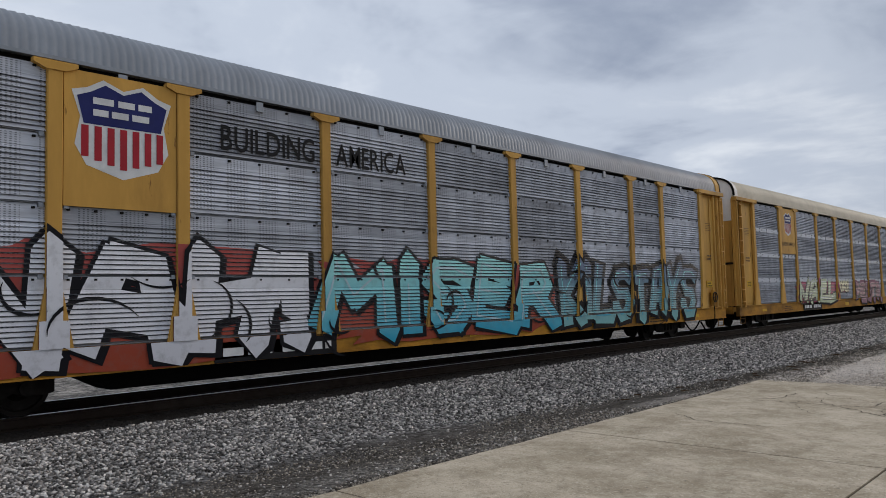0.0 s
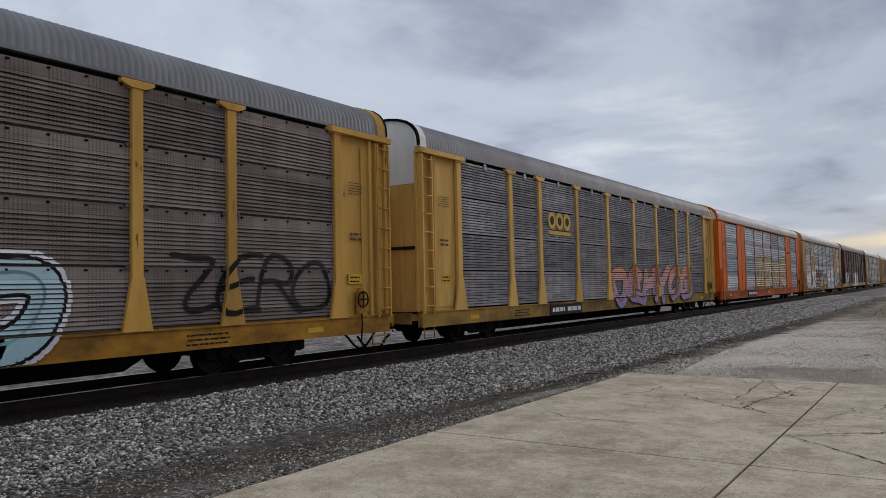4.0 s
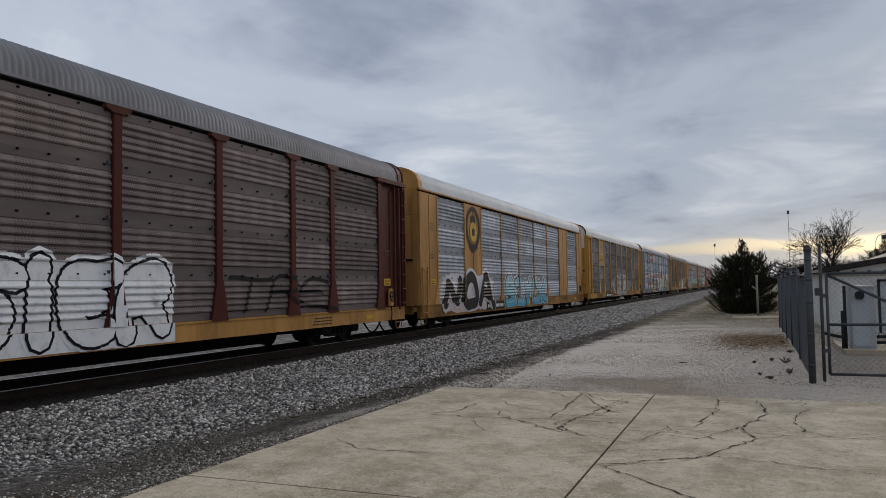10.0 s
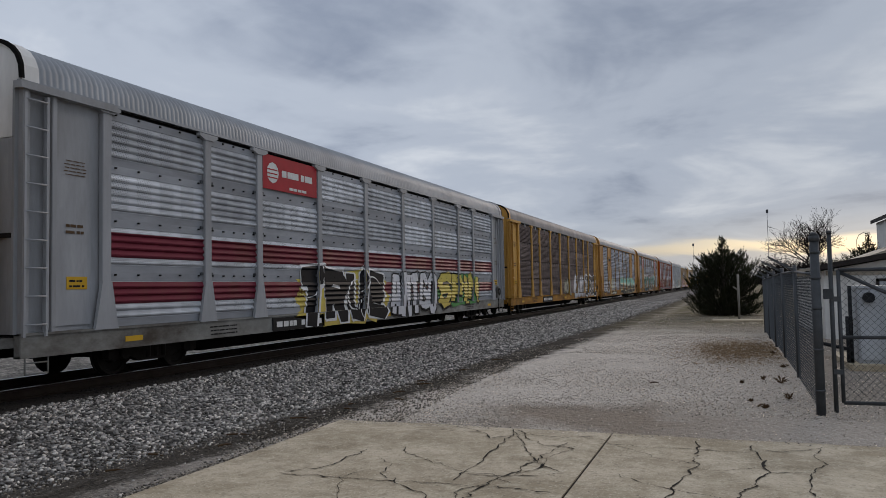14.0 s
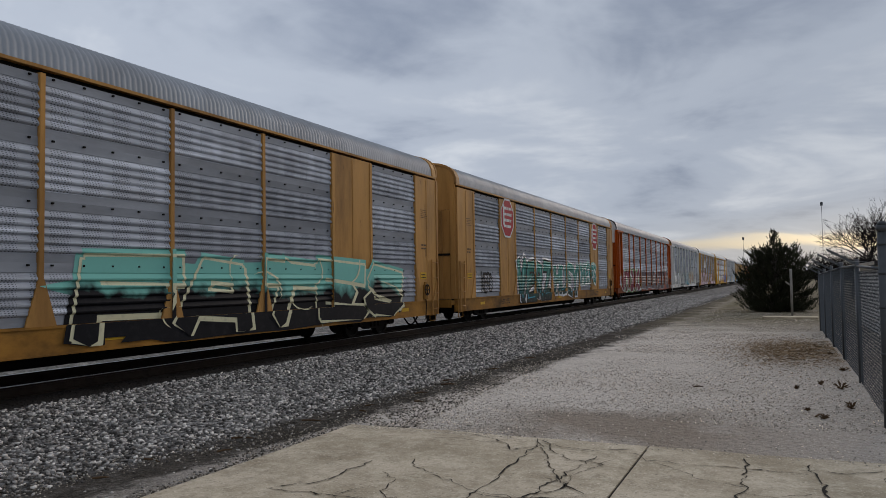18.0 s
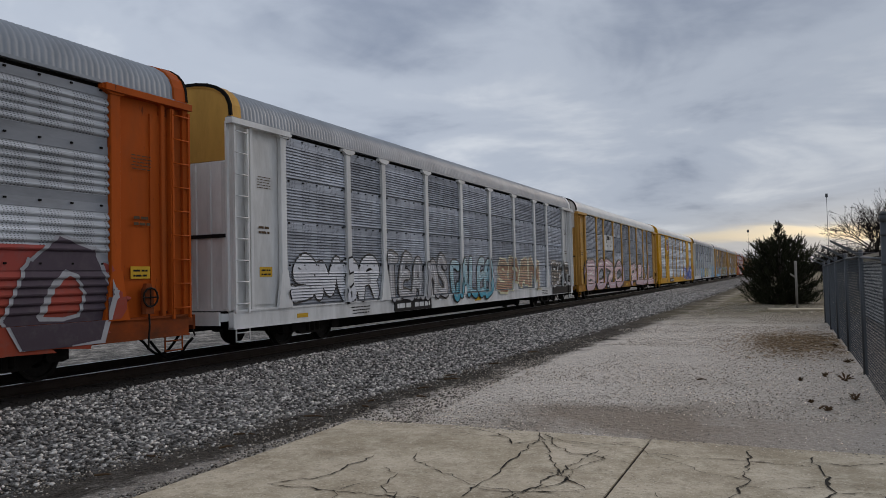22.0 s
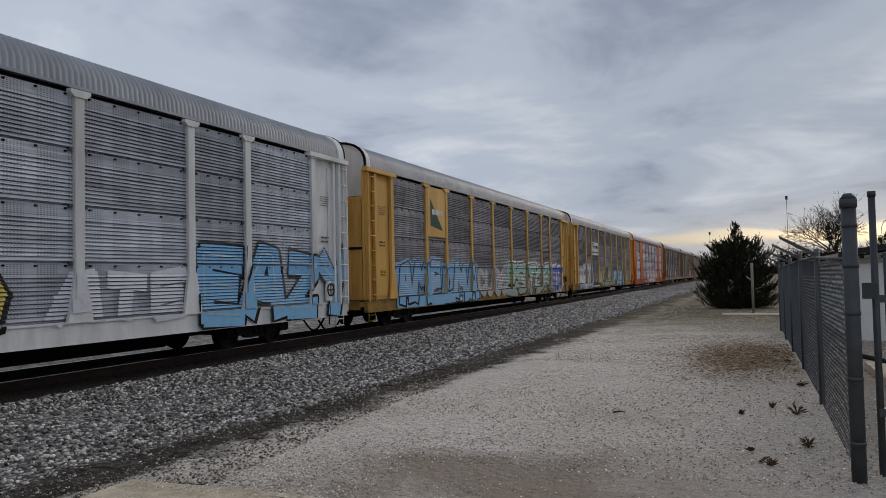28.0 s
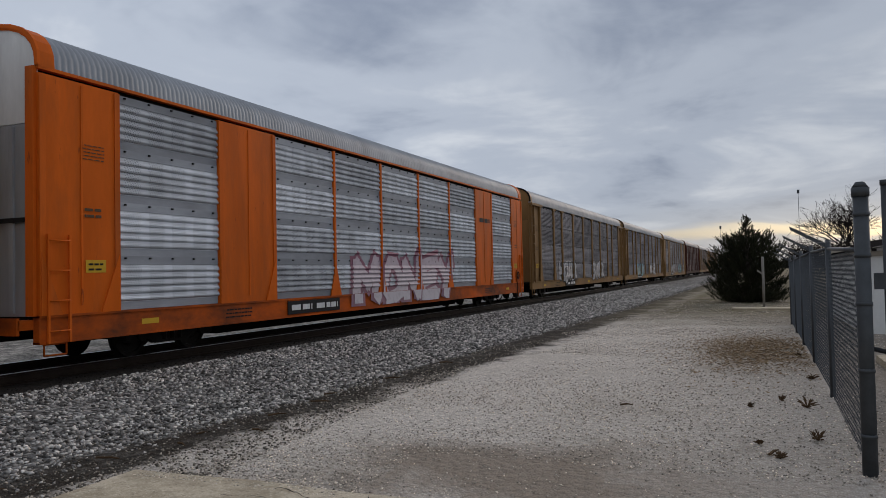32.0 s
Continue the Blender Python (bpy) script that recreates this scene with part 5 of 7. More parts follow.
def graffito(car, style, kind, entry, seed):
    word, y0, y1, z0, z1, fill, line, back = entry
    cols = surface(style, kind)
    layers, mats = [], []
    rim = 0.030 + 0.016 * (z1 - z0)

    def coat(shapes, lift, paint_name):
        layers.append(lay(cols, shapes, lift))
        mats.append(SPRAY[paint_name])
    if back != "-":
        if back in ("RED", "GREEN", "LEMON", "PINK", "BLUE", "VIOLET", "CLOUD", "NIGHTB"):
            coat([blob(y0 - 0.15, y1 + 0.15, z0 - 0.02, z1 - 0.05, seed)], 0.004, back)
        elif back == fill:
            coat([rect(y0 - 0.1, y1 + 0.1, 0.6, z1 - 0.12)], 0.004, back)
        if back not in ("RED", "GREEN", "LEMON", "PINK"):
            coat(pieces(word, y0, y1, z0, z1, seed, 2.4 * rim), 0.009, back)
    if fill == "-":
        coat(pieces(word, y0, y1, z0, z1, seed, 0.0, 0.05), 0.012, line)
    else:
        if line != "-":
            if word not in BUBBLE:
                coat(pieces(word, y0, y1, z0, z1, seed, rim, None, (0.05, -0.04)), 0.014, line)
            coat(pieces(word, y0, y1, z0, z1, seed, rim), 0.019, line)
        coat(pieces(word, y0, y1, z0, z1, seed), 0.024, fill)
        if fill in SHINE and (y1 - y0) / len(word) > 0.6:
            coat(pieces(word, y0, y1, z0, z1, seed, 0.001, 0.022, (-0.05, 0.05)), 0.029, SHINE[fill])
        if line != "-" and word in WILD:
            coat(swirls(word, y0, y1, z0, z1, seed), 0.034, line)
    tagged(part("graffiti", mesh_of(layers), mats, car, "spray-painted graffiti lettering"), kind="stuff")


def swirls(word, y0, y1, z0, z1, seed):
    """Looping strokes that run through and over a piece."""
    rnd = random.Random(seed + 7)
    out = []
    for k in range(len(word) + 2):
        c, r = (rnd.uniform(y0, y1), rnd.uniform(z0 + 0.2, z1 - 0.1)), rnd.uniform(0.16, 0.5) * (z1 - z0)
        a0, sweep, w = rnd.uniform(0, 6.28), rnd.uniform(1.2, 3.6) * rnd.choice((-1, 1)), rnd.uniform(0.018, 0.038)
        ln = [(c[0] + r * 1.25 * math.cos(a0 + sweep * i / 12) * (1 - 0.035 * i), c[1] + r * math.sin(a0 + sweep * i / 12) * (1 - 0.035 * i)) for i in range(13)]
        pts = []
        for i, (y, z) in enumerate(ln):
            a, b = ln[max(0, i - 1)], ln[min(12, i + 1)]
            d = math.hypot(b[0] - a[0], b[1] - a[1]) or 1
            ny, nz = -(b[1] - a[1]) / d, (b[0] - a[0]) / d
            ww = w * math.sin(math.pi * (i + 0.6) / 13.2)
            pts += [(y + ny * ww, max(0.51, min(z1 + 0.1, z + nz * ww))), (y - ny * ww, max(0.51, min(z1 + 0.1, z - nz * ww)))]
        out.append((pts, [(2 * i, 2 * i + 1, 2 * i + 3, 2 * i + 2) for i in range(12)]))
    return out


def rect(y0, y1, z0, z1):
    return [(y0, z0), (y1, z0), (y1, z1), (y0, z1)], [(0, 1, 2, 3)]


def flat(shapes, x):
    v, f = [], []
    for i, (pts, faces) in enumerate(shapes):
        n = len(v)
        v += [(x + 0.0003 * (i % 8), y, z) for y, z in pts]
        f += [tuple(n + k for k in q) for q in faces]
    return v, f


def bars(y0, y1, z0, z1, rows, seed, fill=0.75):
    """Unreadable lines of lettering."""
    rnd = random.Random(seed)
    out = []
    h = (z1 - z0) / rows
    for r in range(rows):
        y = y0 + (0 if rows < 3 else rnd.uniform(0, 0.1) * (y1 - y0))
        while y < y1 - 0.05:
            w = min(y1 - y, rnd.uniform(0.5, 2.2) * h)
            out.append(rect(y, y + w * 0.82, z0 + r * h + h * 0.2, z0 + r * h + h * (0.2 + 0.75 * fill)))
            y += w
    return out


M_DECALK = mat("black_stencil_paint", (0.015, 0.015, 0.016), var=0.1, grime=0.1)
M_DECALW = mat("white_stencil_paint", (0.62, 0.62, 0.61), var=0.12, grime=0.25)
M_DECALB = mat("navy_emblem_paint", (0.025, 0.03, 0.12), var=0.15, grime=0.2)
M_DECALR = mat("red_emblem_paint", (0.36, 0.03, 0.04), var=0.15, grime=0.2)
M_DECALG = mat("gold_emblem_paint", (0.58, 0.36, 0.06), var=0.15, grime=0.2)
M_STENC = mat("faded_stencil_paint", (0.10, 0.062, 0.035), var=0.2, grime=0.2)
M_LABEL = mat("yellow_label", (0.56, 0.33, 0.03), var=0.1, grime=0.15)
M_TEALD = mat("dark_green_emblem_paint", (0.02, 0.07, 0.05), var=0.15, grime=0.2)


def plate(car, y0, y1, z0, z1, material, label=""):
    return part("emblem_plate", Mesh().box(SIDE + 0.02, SIDE + 0.062, y0, y1, z0, z1), material, car, label)


def shield(parent, y, z, w, h, x):
    """A striped shield with a dark blue chief, plain."""
    def outline(k):
        p = [(-0.5, 0.36), (-0.36, 0.40), (-0.2, 0.5), (0, 0.42), (0.2, 0.5), (0.36, 0.40), (0.5, 0.36), (0.42, 0.1), (0.47, -0.18), (0.36, -0.38), (0, -0.5), (-0.36, -0.38), (-0.47, -0.18), (-0.42, 0.1)]
        return [(y + a * w * k, z + b * h * k) for a, b in p], [tuple(range(14))]
    part("emblem_border", mesh_of([flat([outline(1.0)], x)]), M_DECALW, parent)
    top = [(y + a * w * 0.9, z + b * h * 0.9) for a, b in [(-0.5, 0.34), (-0.36, 0.40), (-0.2, 0.5), (0, 0.42), (0.2, 0.5), (0.36, 0.40), (0.5, 0.34), (0.43, 0.04), (-0.43, 0.04)]]
    part("emblem_chief", mesh_of([flat([(top, [tuple(range(9))])], x + 0.004), flat(bars(y - w * 0.3, y + w * 0.32, z + h * 0.1, z + h * 0.34, 2, 5), x + 0.008)]), [M_DECALB, M_DECALW], parent)
    st = [rect(y + (k - 3) * w * 0.125 - w * 0.035, y + (k - 3) * w * 0.125 + w * 0.035, z - h * (0.40 - abs(k - 3) * 0.035), z + h * 0.02) for k in range(7)]
    part("emblem_stripes", mesh_of([flat(st, x + 0.004)]), M_DECALR, parent)


def sign_text(car, word, y0, y1, z0, z1, x):
    shp = letters(word, y0, y1, z0, z1, BOLD[0])
    part("lettering", mesh_of([flat(shp, x)]), M_DECALK, car, "black lettering")


def ring(y, z, r0, r1, n=28):
    pts = [(y + r * math.cos(2 * math.pi * i / n), z + r * 1.04 * math.sin(2 * math.pi * i / n)) for r in (r0, r1) for i in range(n)]
    return pts, [(i, (i + 1) % n, n + (i + 1) % n, n + i) for i in range(n)]


def disc(y, z, r, n=8, ph=0.0, k=1.0):
    return [(y + r * math.cos(2 * math.pi * (i + ph) / n), z + k * r * math.sin(2 * math.pi * (i + ph) / n)) for i in range(n)], [tuple(range(n))]


def emblems(n, car, body):
    X = SIDE + 0.066
    XB = SIDE + 0.075
    if n in (0, 1, 8):
        pl = plate(car, -8.93, -7.24, 3.02 if n else 2.96, 4.93, body, "painted steel emblem plate")
        if n == 0:
            shield(pl, -8.08, 4.12, 1.5, 1.45, X)
        else:
            shield(pl, -8.08, 4.28, 0.9, 1.0, X)
            sign_text(pl, "BUILDING AMERICA", -8.85, -7.32, 3.36, 3.52, X)
    if n == 0:
        sign_text(car, "BUILDING", -6.45, -4.48, 4.08, 4.50, X - 0.02)
        sign_text(car, "AMERICA", -4.02, -2.15, 4.08, 4.50, X - 0.02)
    if n in (2, 3):
        y = -5.65
        part("emblem", mesh_of([flat([rect(y - 0.85, y + 0.85, 3.2, 3.32)] + [disc(y + k * 0.58, 3.66, 0.29, 10) for k in (-1, 0, 1)], X - 0.025),
                                flat([disc(y + k * 0.58, 3.66, 0.15, 10) for k in (-1, 0, 1)], X - 0.02)]), [M_DECALG, M_DECALK], car, "gold block emblem")
    if n in (4, 20):
        part("emblem", mesh_of([flat(bars(7.5, 8.8, 3.55, 3.85, 1, n), X + 0.012)]), M_DECALK, car)
    if n == 5:
        worm = [(-8.5, 4.6), (-9.0, 4.6), (-9.08, 4.5), (-9.08, 4.12), (-9.0, 4.03), (-8.32, 4.03), (-8.2, 4.12), (-8.14, 4.6), (-7.56, 4.06), (-7.44, 4.62)]
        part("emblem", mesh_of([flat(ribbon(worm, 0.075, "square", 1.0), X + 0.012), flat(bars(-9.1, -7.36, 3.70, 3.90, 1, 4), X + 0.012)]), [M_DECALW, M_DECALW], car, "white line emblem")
    if n == 6:
        part("emblem", mesh_of([flat([rect(-6.9 + k * 0.12, -5.6, 3.95 - k * 0.09, 4.0 - k * 0.09) for k in range(5)] + bars(-5.5, -4.5, 3.62, 3.98, 1, 2) + bars(-5.7, -4.45, 3.15, 3.5, 2, 3), X - 0.02)]), M_DECALK, car, "faded black striped emblem")
    if n == 7:
        y, z = -8.15, 4.0
        part("emblem", mesh_of([flat([ring(y, z, 0.68, 0.86), rect(y - 0.5, y + 0.5, z - 0.86, z - 0.68), disc(y, z + 0.34, 0.3, 9, k=0.7)] + bars(y - 0.3, y + 0.3, 2.95, 3.2, 1, 2), X + 0.012),
                                flat([disc(y, z - 0.16, 0.42, 10)], X + 0.014), flat([disc(y, z - 0.16, 0.2, 5, 0.25)], X + 0.018)]), [M_DECALK, M_DECALG, M_DECALK], car, "round black crest")
    if n == 9:
        pl = plate(car, -6.97, -4.42, 4.08, 4.93, M_DECALR, "dark red sign plate")
        part("lettering", mesh_of([flat([disc(-6.55, 4.5, 0.26, 12)] + bars(-6.15, -4.6, 4.38, 4.68, 1, 8) + bars(-5.8, -4.9, 4.12, 4.24, 1, 5), X), flat([rect(-6.8, -6.35, 4.36 + k * 0.1, 4.39 + k * 0.1) for k in range(3)], X + 0.004)]), [M_DECALW, M_DECALR], pl)
    if n in (11, 15):
        y = -8.1 if n == 11 else -5.69
        if n == 15:
            plate(car, -6.97, -4.42, 3.05, 4.0, M_WHT, "white emblem plate")
        x = X + 0.012
        part("emblem", mesh_of([flat([rect(y - 0.75, y - 0.67, 3.5, 4.1), rect(y - 0.75, y - 0.55, 3.5, 3.57), rect(y - 0.75, y - 0.55, 4.03, 4.1), rect(y + 0.67, y + 0.75, 3.5, 4.1),
                                      rect(y + 0.55, y + 0.75, 3.5, 3.57), rect(y + 0.55, y + 0.75, 4.03, 4.1)] + bars(y - 0.48, y + 0.5, 3.6, 4.05, 1, 6)
                                     + [disc(y + k, 3.32, 0.06) for k in (-0.6, -0.42, 0.42, 0.6)], x)]), M_DECALK, car, "black bracket emblem")
    if n == 12:
        for y in (-8.2, 8.15):
            em = part("emblem", mesh_of([flat([disc(y, 4.2, 0.88, 8, 0.5)], X + 0.012), flat([disc(y, 4.2, 0.80, 8, 0.5)], X + 0.016)]), [M_DECALW, M_DECALR], car, "red octagon emblem")
            part("lettering", mesh_of([flat(bars(y - 0.5, y + 0.55, 3.75, 4.75, 4, 9, 0.6) + [rect(y - 0.55, y - 0.4, 3.9, 4.75)], X + 0.02)]), M_DECALW, em)
    if n == 16:
        shield(car, -7.95, 4.1, 1.25, 1.25, X + 0.012)
        sign_text(car, "BUILDING", -8.68, -7.15, 3.10, 3.32, X + 0.012)
        sign_text(car, "AMERICA", -8.64, -7.18, 2.80, 3.02, X + 0.012)
    if n == 18:
        pl = plate(car, -8.93, -7.24, 3.1, 4.93, M_PALE, "pale yellow emblem plate")
        part("emblem", mesh_of([flat([([(-8.7, 3.5), (-7.5, 3.35), (-8.7, 4.5)], [(0, 1, 2)])], X), flat(bars(-8.55, -7.5, 3.85, 4.2, 1, 3), X + 0.004)]), [M_TEALD, M_DECALW], pl)
    if n == 19:
        pl = plate(car, -6.97, -4.42, 3.05, 3.98, M_WHT, "white emblem plate")
        part("emblem", mesh_of([flat([rect(-6.85 + k * 0.1, -6.0, 3.85 - k * 0.1, 3.9 - k * 0.1) for k in range(5)] + bars(-5.9, -4.6, 3.45, 3.85, 1, 4) + bars(-6.85, -4.6, 3.15, 3.33, 1, 6), X)]), M_DECALK, pl)
    # stencils and labels that every car carries
    if n < 24:
        rm = part("mark_panel", Mesh().box(SIDE + 0.04, SIDE + 0.079, -6.6, -4.1, 0.57, 0.90), M_DECALK, car, "black panel with white stencilled marks")
        part("lettering", mesh_of([flat(bars(-6.45, -5.5, 0.62, 0.86, 1, n) + bars(-5.3, -4.2, 0.62, 0.86, 1, n + 50), SIDE + 0.083)]), M_DECALW, rm)
        for e in (-1, 1):
            lb = part("warning_label", Mesh().box(SIDE - 0.01, SIDE + 0.064 if n in BOXES else SIDE + 0.008, e * 12.5 - 0.22, e * 12.5 + 0.22, 1.66, 1.88), M_LABEL, car, "yellow warning label")
            xx = (SIDE + 0.068) if n in BOXES else SIDE + 0.012
            part("lettering", mesh_of([flat(bars(e * 12.5 - 0.17, e * 12.5 + 0.17, 1.68, 1.86, 2, n + e, 0.5), xx)]), M_DECALK, lb)
            part("stencil", mesh_of([flat(bars(e * 12.55 - 0.25, e * 12.55 + 0.25, 3.62, 3.92, 5, n * 3 + e, 0.4) + bars(e * 12.55 - 0.2, e * 12.55 + 0.2, 2.6, 2.82, 2, n * 7 + e, 0.6), xx)]), M_STENC, car)
            part("sill_stencil", mesh_of([flat(bars(e * 8.5 - 0.5, e * 8.5 + 0.5, 0.62, 0.86, 3, n * 5 + e, 0.5), SIDE + 0.056)]), M_DECALK, car)
            part("sill_label", Mesh().box(SIDE + 0.04, SIDE + 0.056, e * 11.2 - 0.22, e * 11.2 + 0.22, 0.68, 0.78), M_LABEL, car, "yellow reflective strip")
        part("sill_label", Mesh().box(SIDE + 0.04, SIDE + 0.056, -0.3, 0.3, 0.66, 0.80), M_LABEL, car, "yellow reflective strip")


BOXES = (4, 5, 7, 11, 12, 16, 20, 23, 27, 31)
YEL = "yellow and grey autorack with posts, covered in graffiti"
CONSIST = [
    # style, screen, body, panel, roof, extra, label
    ("post", "fine", M_YEL, M_PG, M_ROOF, {}, "autorack with yellow posts, grey screens and large silver graffiti"),
    ("post", "fine", M_YEL, M_PG, M_ROOFC, dict(hood=M_WHT), "autorack with yellow posts, grey screens and a cream roof"),
    ("post", "fine", M_YEL, M_PB, M_ROOFD, dict(hood=M_WHT), "autorack with yellow posts, dark screens and pale blue graffiti"),
    ("post", "louvre", M_PALE, M_PD, M_ROOFD, dict(hood=M_WHT), "autorack with pale yellow posts, dark screens and orange graffiti"),
    ("box", "ribbed", M_ORG, M_PW, M_ROOF, dict(hood=M_WHT, end_lower=M_GREY), "orange autorack with bright galvanised screens and faded graffiti"),
    ("box", "ribbed", M_TAN, M_PW, M_ROOF, dict(end_lower=M_GREY), "tan yellow autorack with galvanised screens and white graffiti"),
    ("post", "ribbed", M_BRN, M_PB, M_ROOFD, dict(hood=M_WHT, sill=M_TAN), "brown autorack with brownish screens and bubble letters"),
    ("box", "ribbed", M_TAN, M_PW, M_ROOFW, {}, "tan yellow autorack with galvanised screens and a round emblem"),
    ("post", "louvre", M_YEL, M_PD, M_ROOFW, dict(hood=M_WHT, rail=M_ROOFC), "autorack with yellow posts, dark screens and outline graffiti"),
    ("post", "ribbed", M_GREY, M_PW, M_ROOF, dict(hood=M_WHT, red_bands=True), "light grey autorack with dark red bands on its screens"),
    ("post", "fine", M_YEL, M_PB, M_ROOFD, dict(hood=M_YEL), "autorack with yellow posts and brownish screens"),
    ("box", "ribbed", M_TAN, M_PG, M_ROOF, dict(end_lower=M_GREY), "tan yellow autorack with grey screens and green graffiti"),
    ("box", "ribbed", M_TAN, M_PG, M_ROOF, {}, "tan yellow autorack with red octagon emblems and green graffiti"),
    ("post", "ribbed", M_RUSTORG, M_PW, M_ROOF, dict(hood=M_WHT), "burnt orange autorack with galvanised screens and maroon graffiti"),
    ("post", "fine", M_WHT, M_PG, M_ROOF, dict(hood=M_YEL), "off-white autorack with grey screens and mixed graffiti"),
    ("post", "louvre", M_YEL, M_PG, M_ROOFW, dict(hood=M_WHT, rail=M_ROOFC), "autorack with yellow posts, grey screens and pink graffiti"),
    ("box", "ribbed", M_BRIGHT, M_PWB, M_ROOFW, {}, "bright yellow autorack with clean white screens and blue graffiti"),
    ("post", "fine", M_WHT, M_PG, M_ROOF, dict(hood=M_YEL), "off-white autorack with grey screens and blue graffiti"),
    ("post", "fine", M_PALE, M_PD, M_ROOF, dict(hood=M_WHT), "autorack with pale yellow posts, dark screens and blue graffiti"),
    ("post", "louvre", M_PALE, M_PD, M_ROOF, dict(hood=M_WHT), "autorack with pale yellow posts, dark screens and white graffiti"),
    ("box", "ribbed", M_ORG, M_PW, M_ROOF, dict(hood=M_WHT, end_lower=M_GREY), "orange autorack with galvanised screens and small graffiti"),
    ("post", "fine", M_DULL, M_PD, M_ROOF, {}, YEL),
    ("post", "fine", M_DULL, M_PD, M_ROOF, {}, YEL),
    ("box", "ribbed", M_DULL, M_PD, M_ROOF, {}, "tan yellow autorack with grey screens"),
    ("post", "fine", M_BRN, M_PB, M_ROOFD, {}, "brown autorack with brownish screens"),
    ("post", "fine", M_DULL, M_PD, M_ROOF, {}, YEL),
    ("post", "fine", M_DULL, M_PD, M_ROOF, {}, YEL),
    ("box", "ribbed", M_DULL, M_PG, M_ROOF, {}, "tan yellow autorack with grey screens"),
    ("post", "fine", M_BRN, M_PB, M_ROOFD, {}, "brown autorack with brownish screens"),
    ("post", "fine", M_DULL, M_PD, M_ROOF, {}, YEL),
    ("post", "fine", M_DULL, M_PB, M_ROOFD, {}, YEL),
    ("box", "ribbed", M_DULL, M_PD, M_ROOF, {}, "tan yellow autorack with grey screens"),
    ("post", "fine", M_DULL, M_PD, M_ROOF, {}, YEL),
]
for n, (style, kind, body, panel, roof, extra, label) in enumerate(CONSIST):
    car = autorack(n, style, kind, body, panel, roof, label, **extra)
    emblems(n, car, body)
    for i, entry in enumerate(GRAFFITI.get(n, [])):
        graffito(car, style, kind, entry, 100 * n + i)
    if 20 < n < 24:
        for i in range(2):
            y = -8 + 9 * i + (n % 3)
            graffito(car, style, kind, (("HOAX", "SIER", "NOE")[(n + i) % 3], y, y + 4.5, 0.8, 2.1, ("GREYM", "SLATE", "GREYM")[(n + 2 * i) % 3], "K", "-"), 100 * n + i)

# ---- cracks in the concrete ----
CRACKS = [[(-3.07, 10.95), (-2.36, 10.31), (-1.93, 10.16)], [(-2.69, 11.15), (-2.72, 12.39), (-2.77, 13.36)], [(-1.03, 11.0), (-0.83, 12.26), (-0.86, 13.42)],
          [(-0.37, 13.29), (-0.24, 12.17), (-0.53, 11.21), (-0.4, 10.56), (-0.79, 9.61), (-1.69, 8.94)], [(-0.24, 12.17), (0.06, 12.24), (0.04, 11.57), (0.1, 11.0)],
          [(-0.79, 9.61), (-0.33, 9.5), (0.6, 9.3)], [(-1.7, 8.98), (-1.0, 8.3), (-0.25, 7.5)], [(-2.84, 13.5), (-2.13, 11.83), (-2.56, 10.85), (-2.34, 10.26)],
          [(-0.53, 11.21), (-0.96, 10.41), (-1.61, 10.51)], [(0.1, 11.1), (0.48, 10.79), (0.9, 11.1), (1.7, 10.4)], [(-4.6, 9.3), (-4.1, 8.9), (-3.2, 8.95)]]

FINE_CRACKS = [[(-4.3, 10.96), (-3.08, 11.02), (-2.58, 11.06), (-1.76, 11.05)], [(-2.1, 12.95), (-2.25, 11.84), (-2.43, 11.07), (-2.44, 10.7), (-2.3, 10.34)], [(-2.51, 10.56), (-2.21, 10.31), (-1.79, 10.13)],
               [(-1.71, 10.6), (-1.25, 10.77), (-0.85, 10.52), (-0.65, 10.34)], [(-1.31, 11.04), (-1.25, 10.77), (-1.4, 10.47), (-1.51, 10.08)], [(-1.67, 12.94), (-1.06, 12.95), (-0.34, 12.87)],
               [(-3.62, 13.5), (-3.27, 13.36), (-2.91, 12.98), (-2.63, 13.26), (-2.17, 13.14), (-1.8, 13.4)], [(-2.37, 12.05), (-2.14, 11.94), (-1.88, 11.62)], [(-2.67, 11.43), (-2.34, 11.44), (-1.82, 11.66)],
               [(-4.27, 10.97), (-3.99, 11.27), (-3.92, 12.15)], [(-2.78, 13.5), (-2.51, 12.96), (-2.33, 12.8), (-1.92, 12.6)]]


def crack_mesh(pts, width):
    me = Mesh()
    line = []
    for (x0, y0), (x1, y1) in zip(pts, pts[1:]):
        n = max(2, int(math.hypot(x1 - x0, y1 - y0) / 0.06))
        for k in range(n):
            a = k / n
            x, y = x0 + (x1 - x0) * a, y0 + (y1 - y0) * a
            line.append((x + 0.05 * noise.noise((x * 5, y * 5, 1)) + 0.045 * noise.noise((x * 17, y * 17, 5)), y + 0.05 * noise.noise((x * 5, y * 5, 8)) + 0.045 * noise.noise((x * 17, y * 17, 2))))
    rows = []
    for i, (x, y) in enumerate(line):
        a, b = line[max(0, i - 1)], line[min(len(line) - 1, i + 1)]
        d = Vector((b[0] - a[0], b[1] - a[1], 0)).normalized()
        w = width * (0.3 + abs(noise.noise((x * 13, y * 13, 3))) * 2.6) * (0.35 if i in (0, len(line) - 1) else 1)
        rows.append([(x - d.y * w, y + d.x * w, 0.0065), (x + d.y * w, y - d.x * w, 0.0065)])
    return me.grid(rows)


SIDE_RND = random.Random(31)
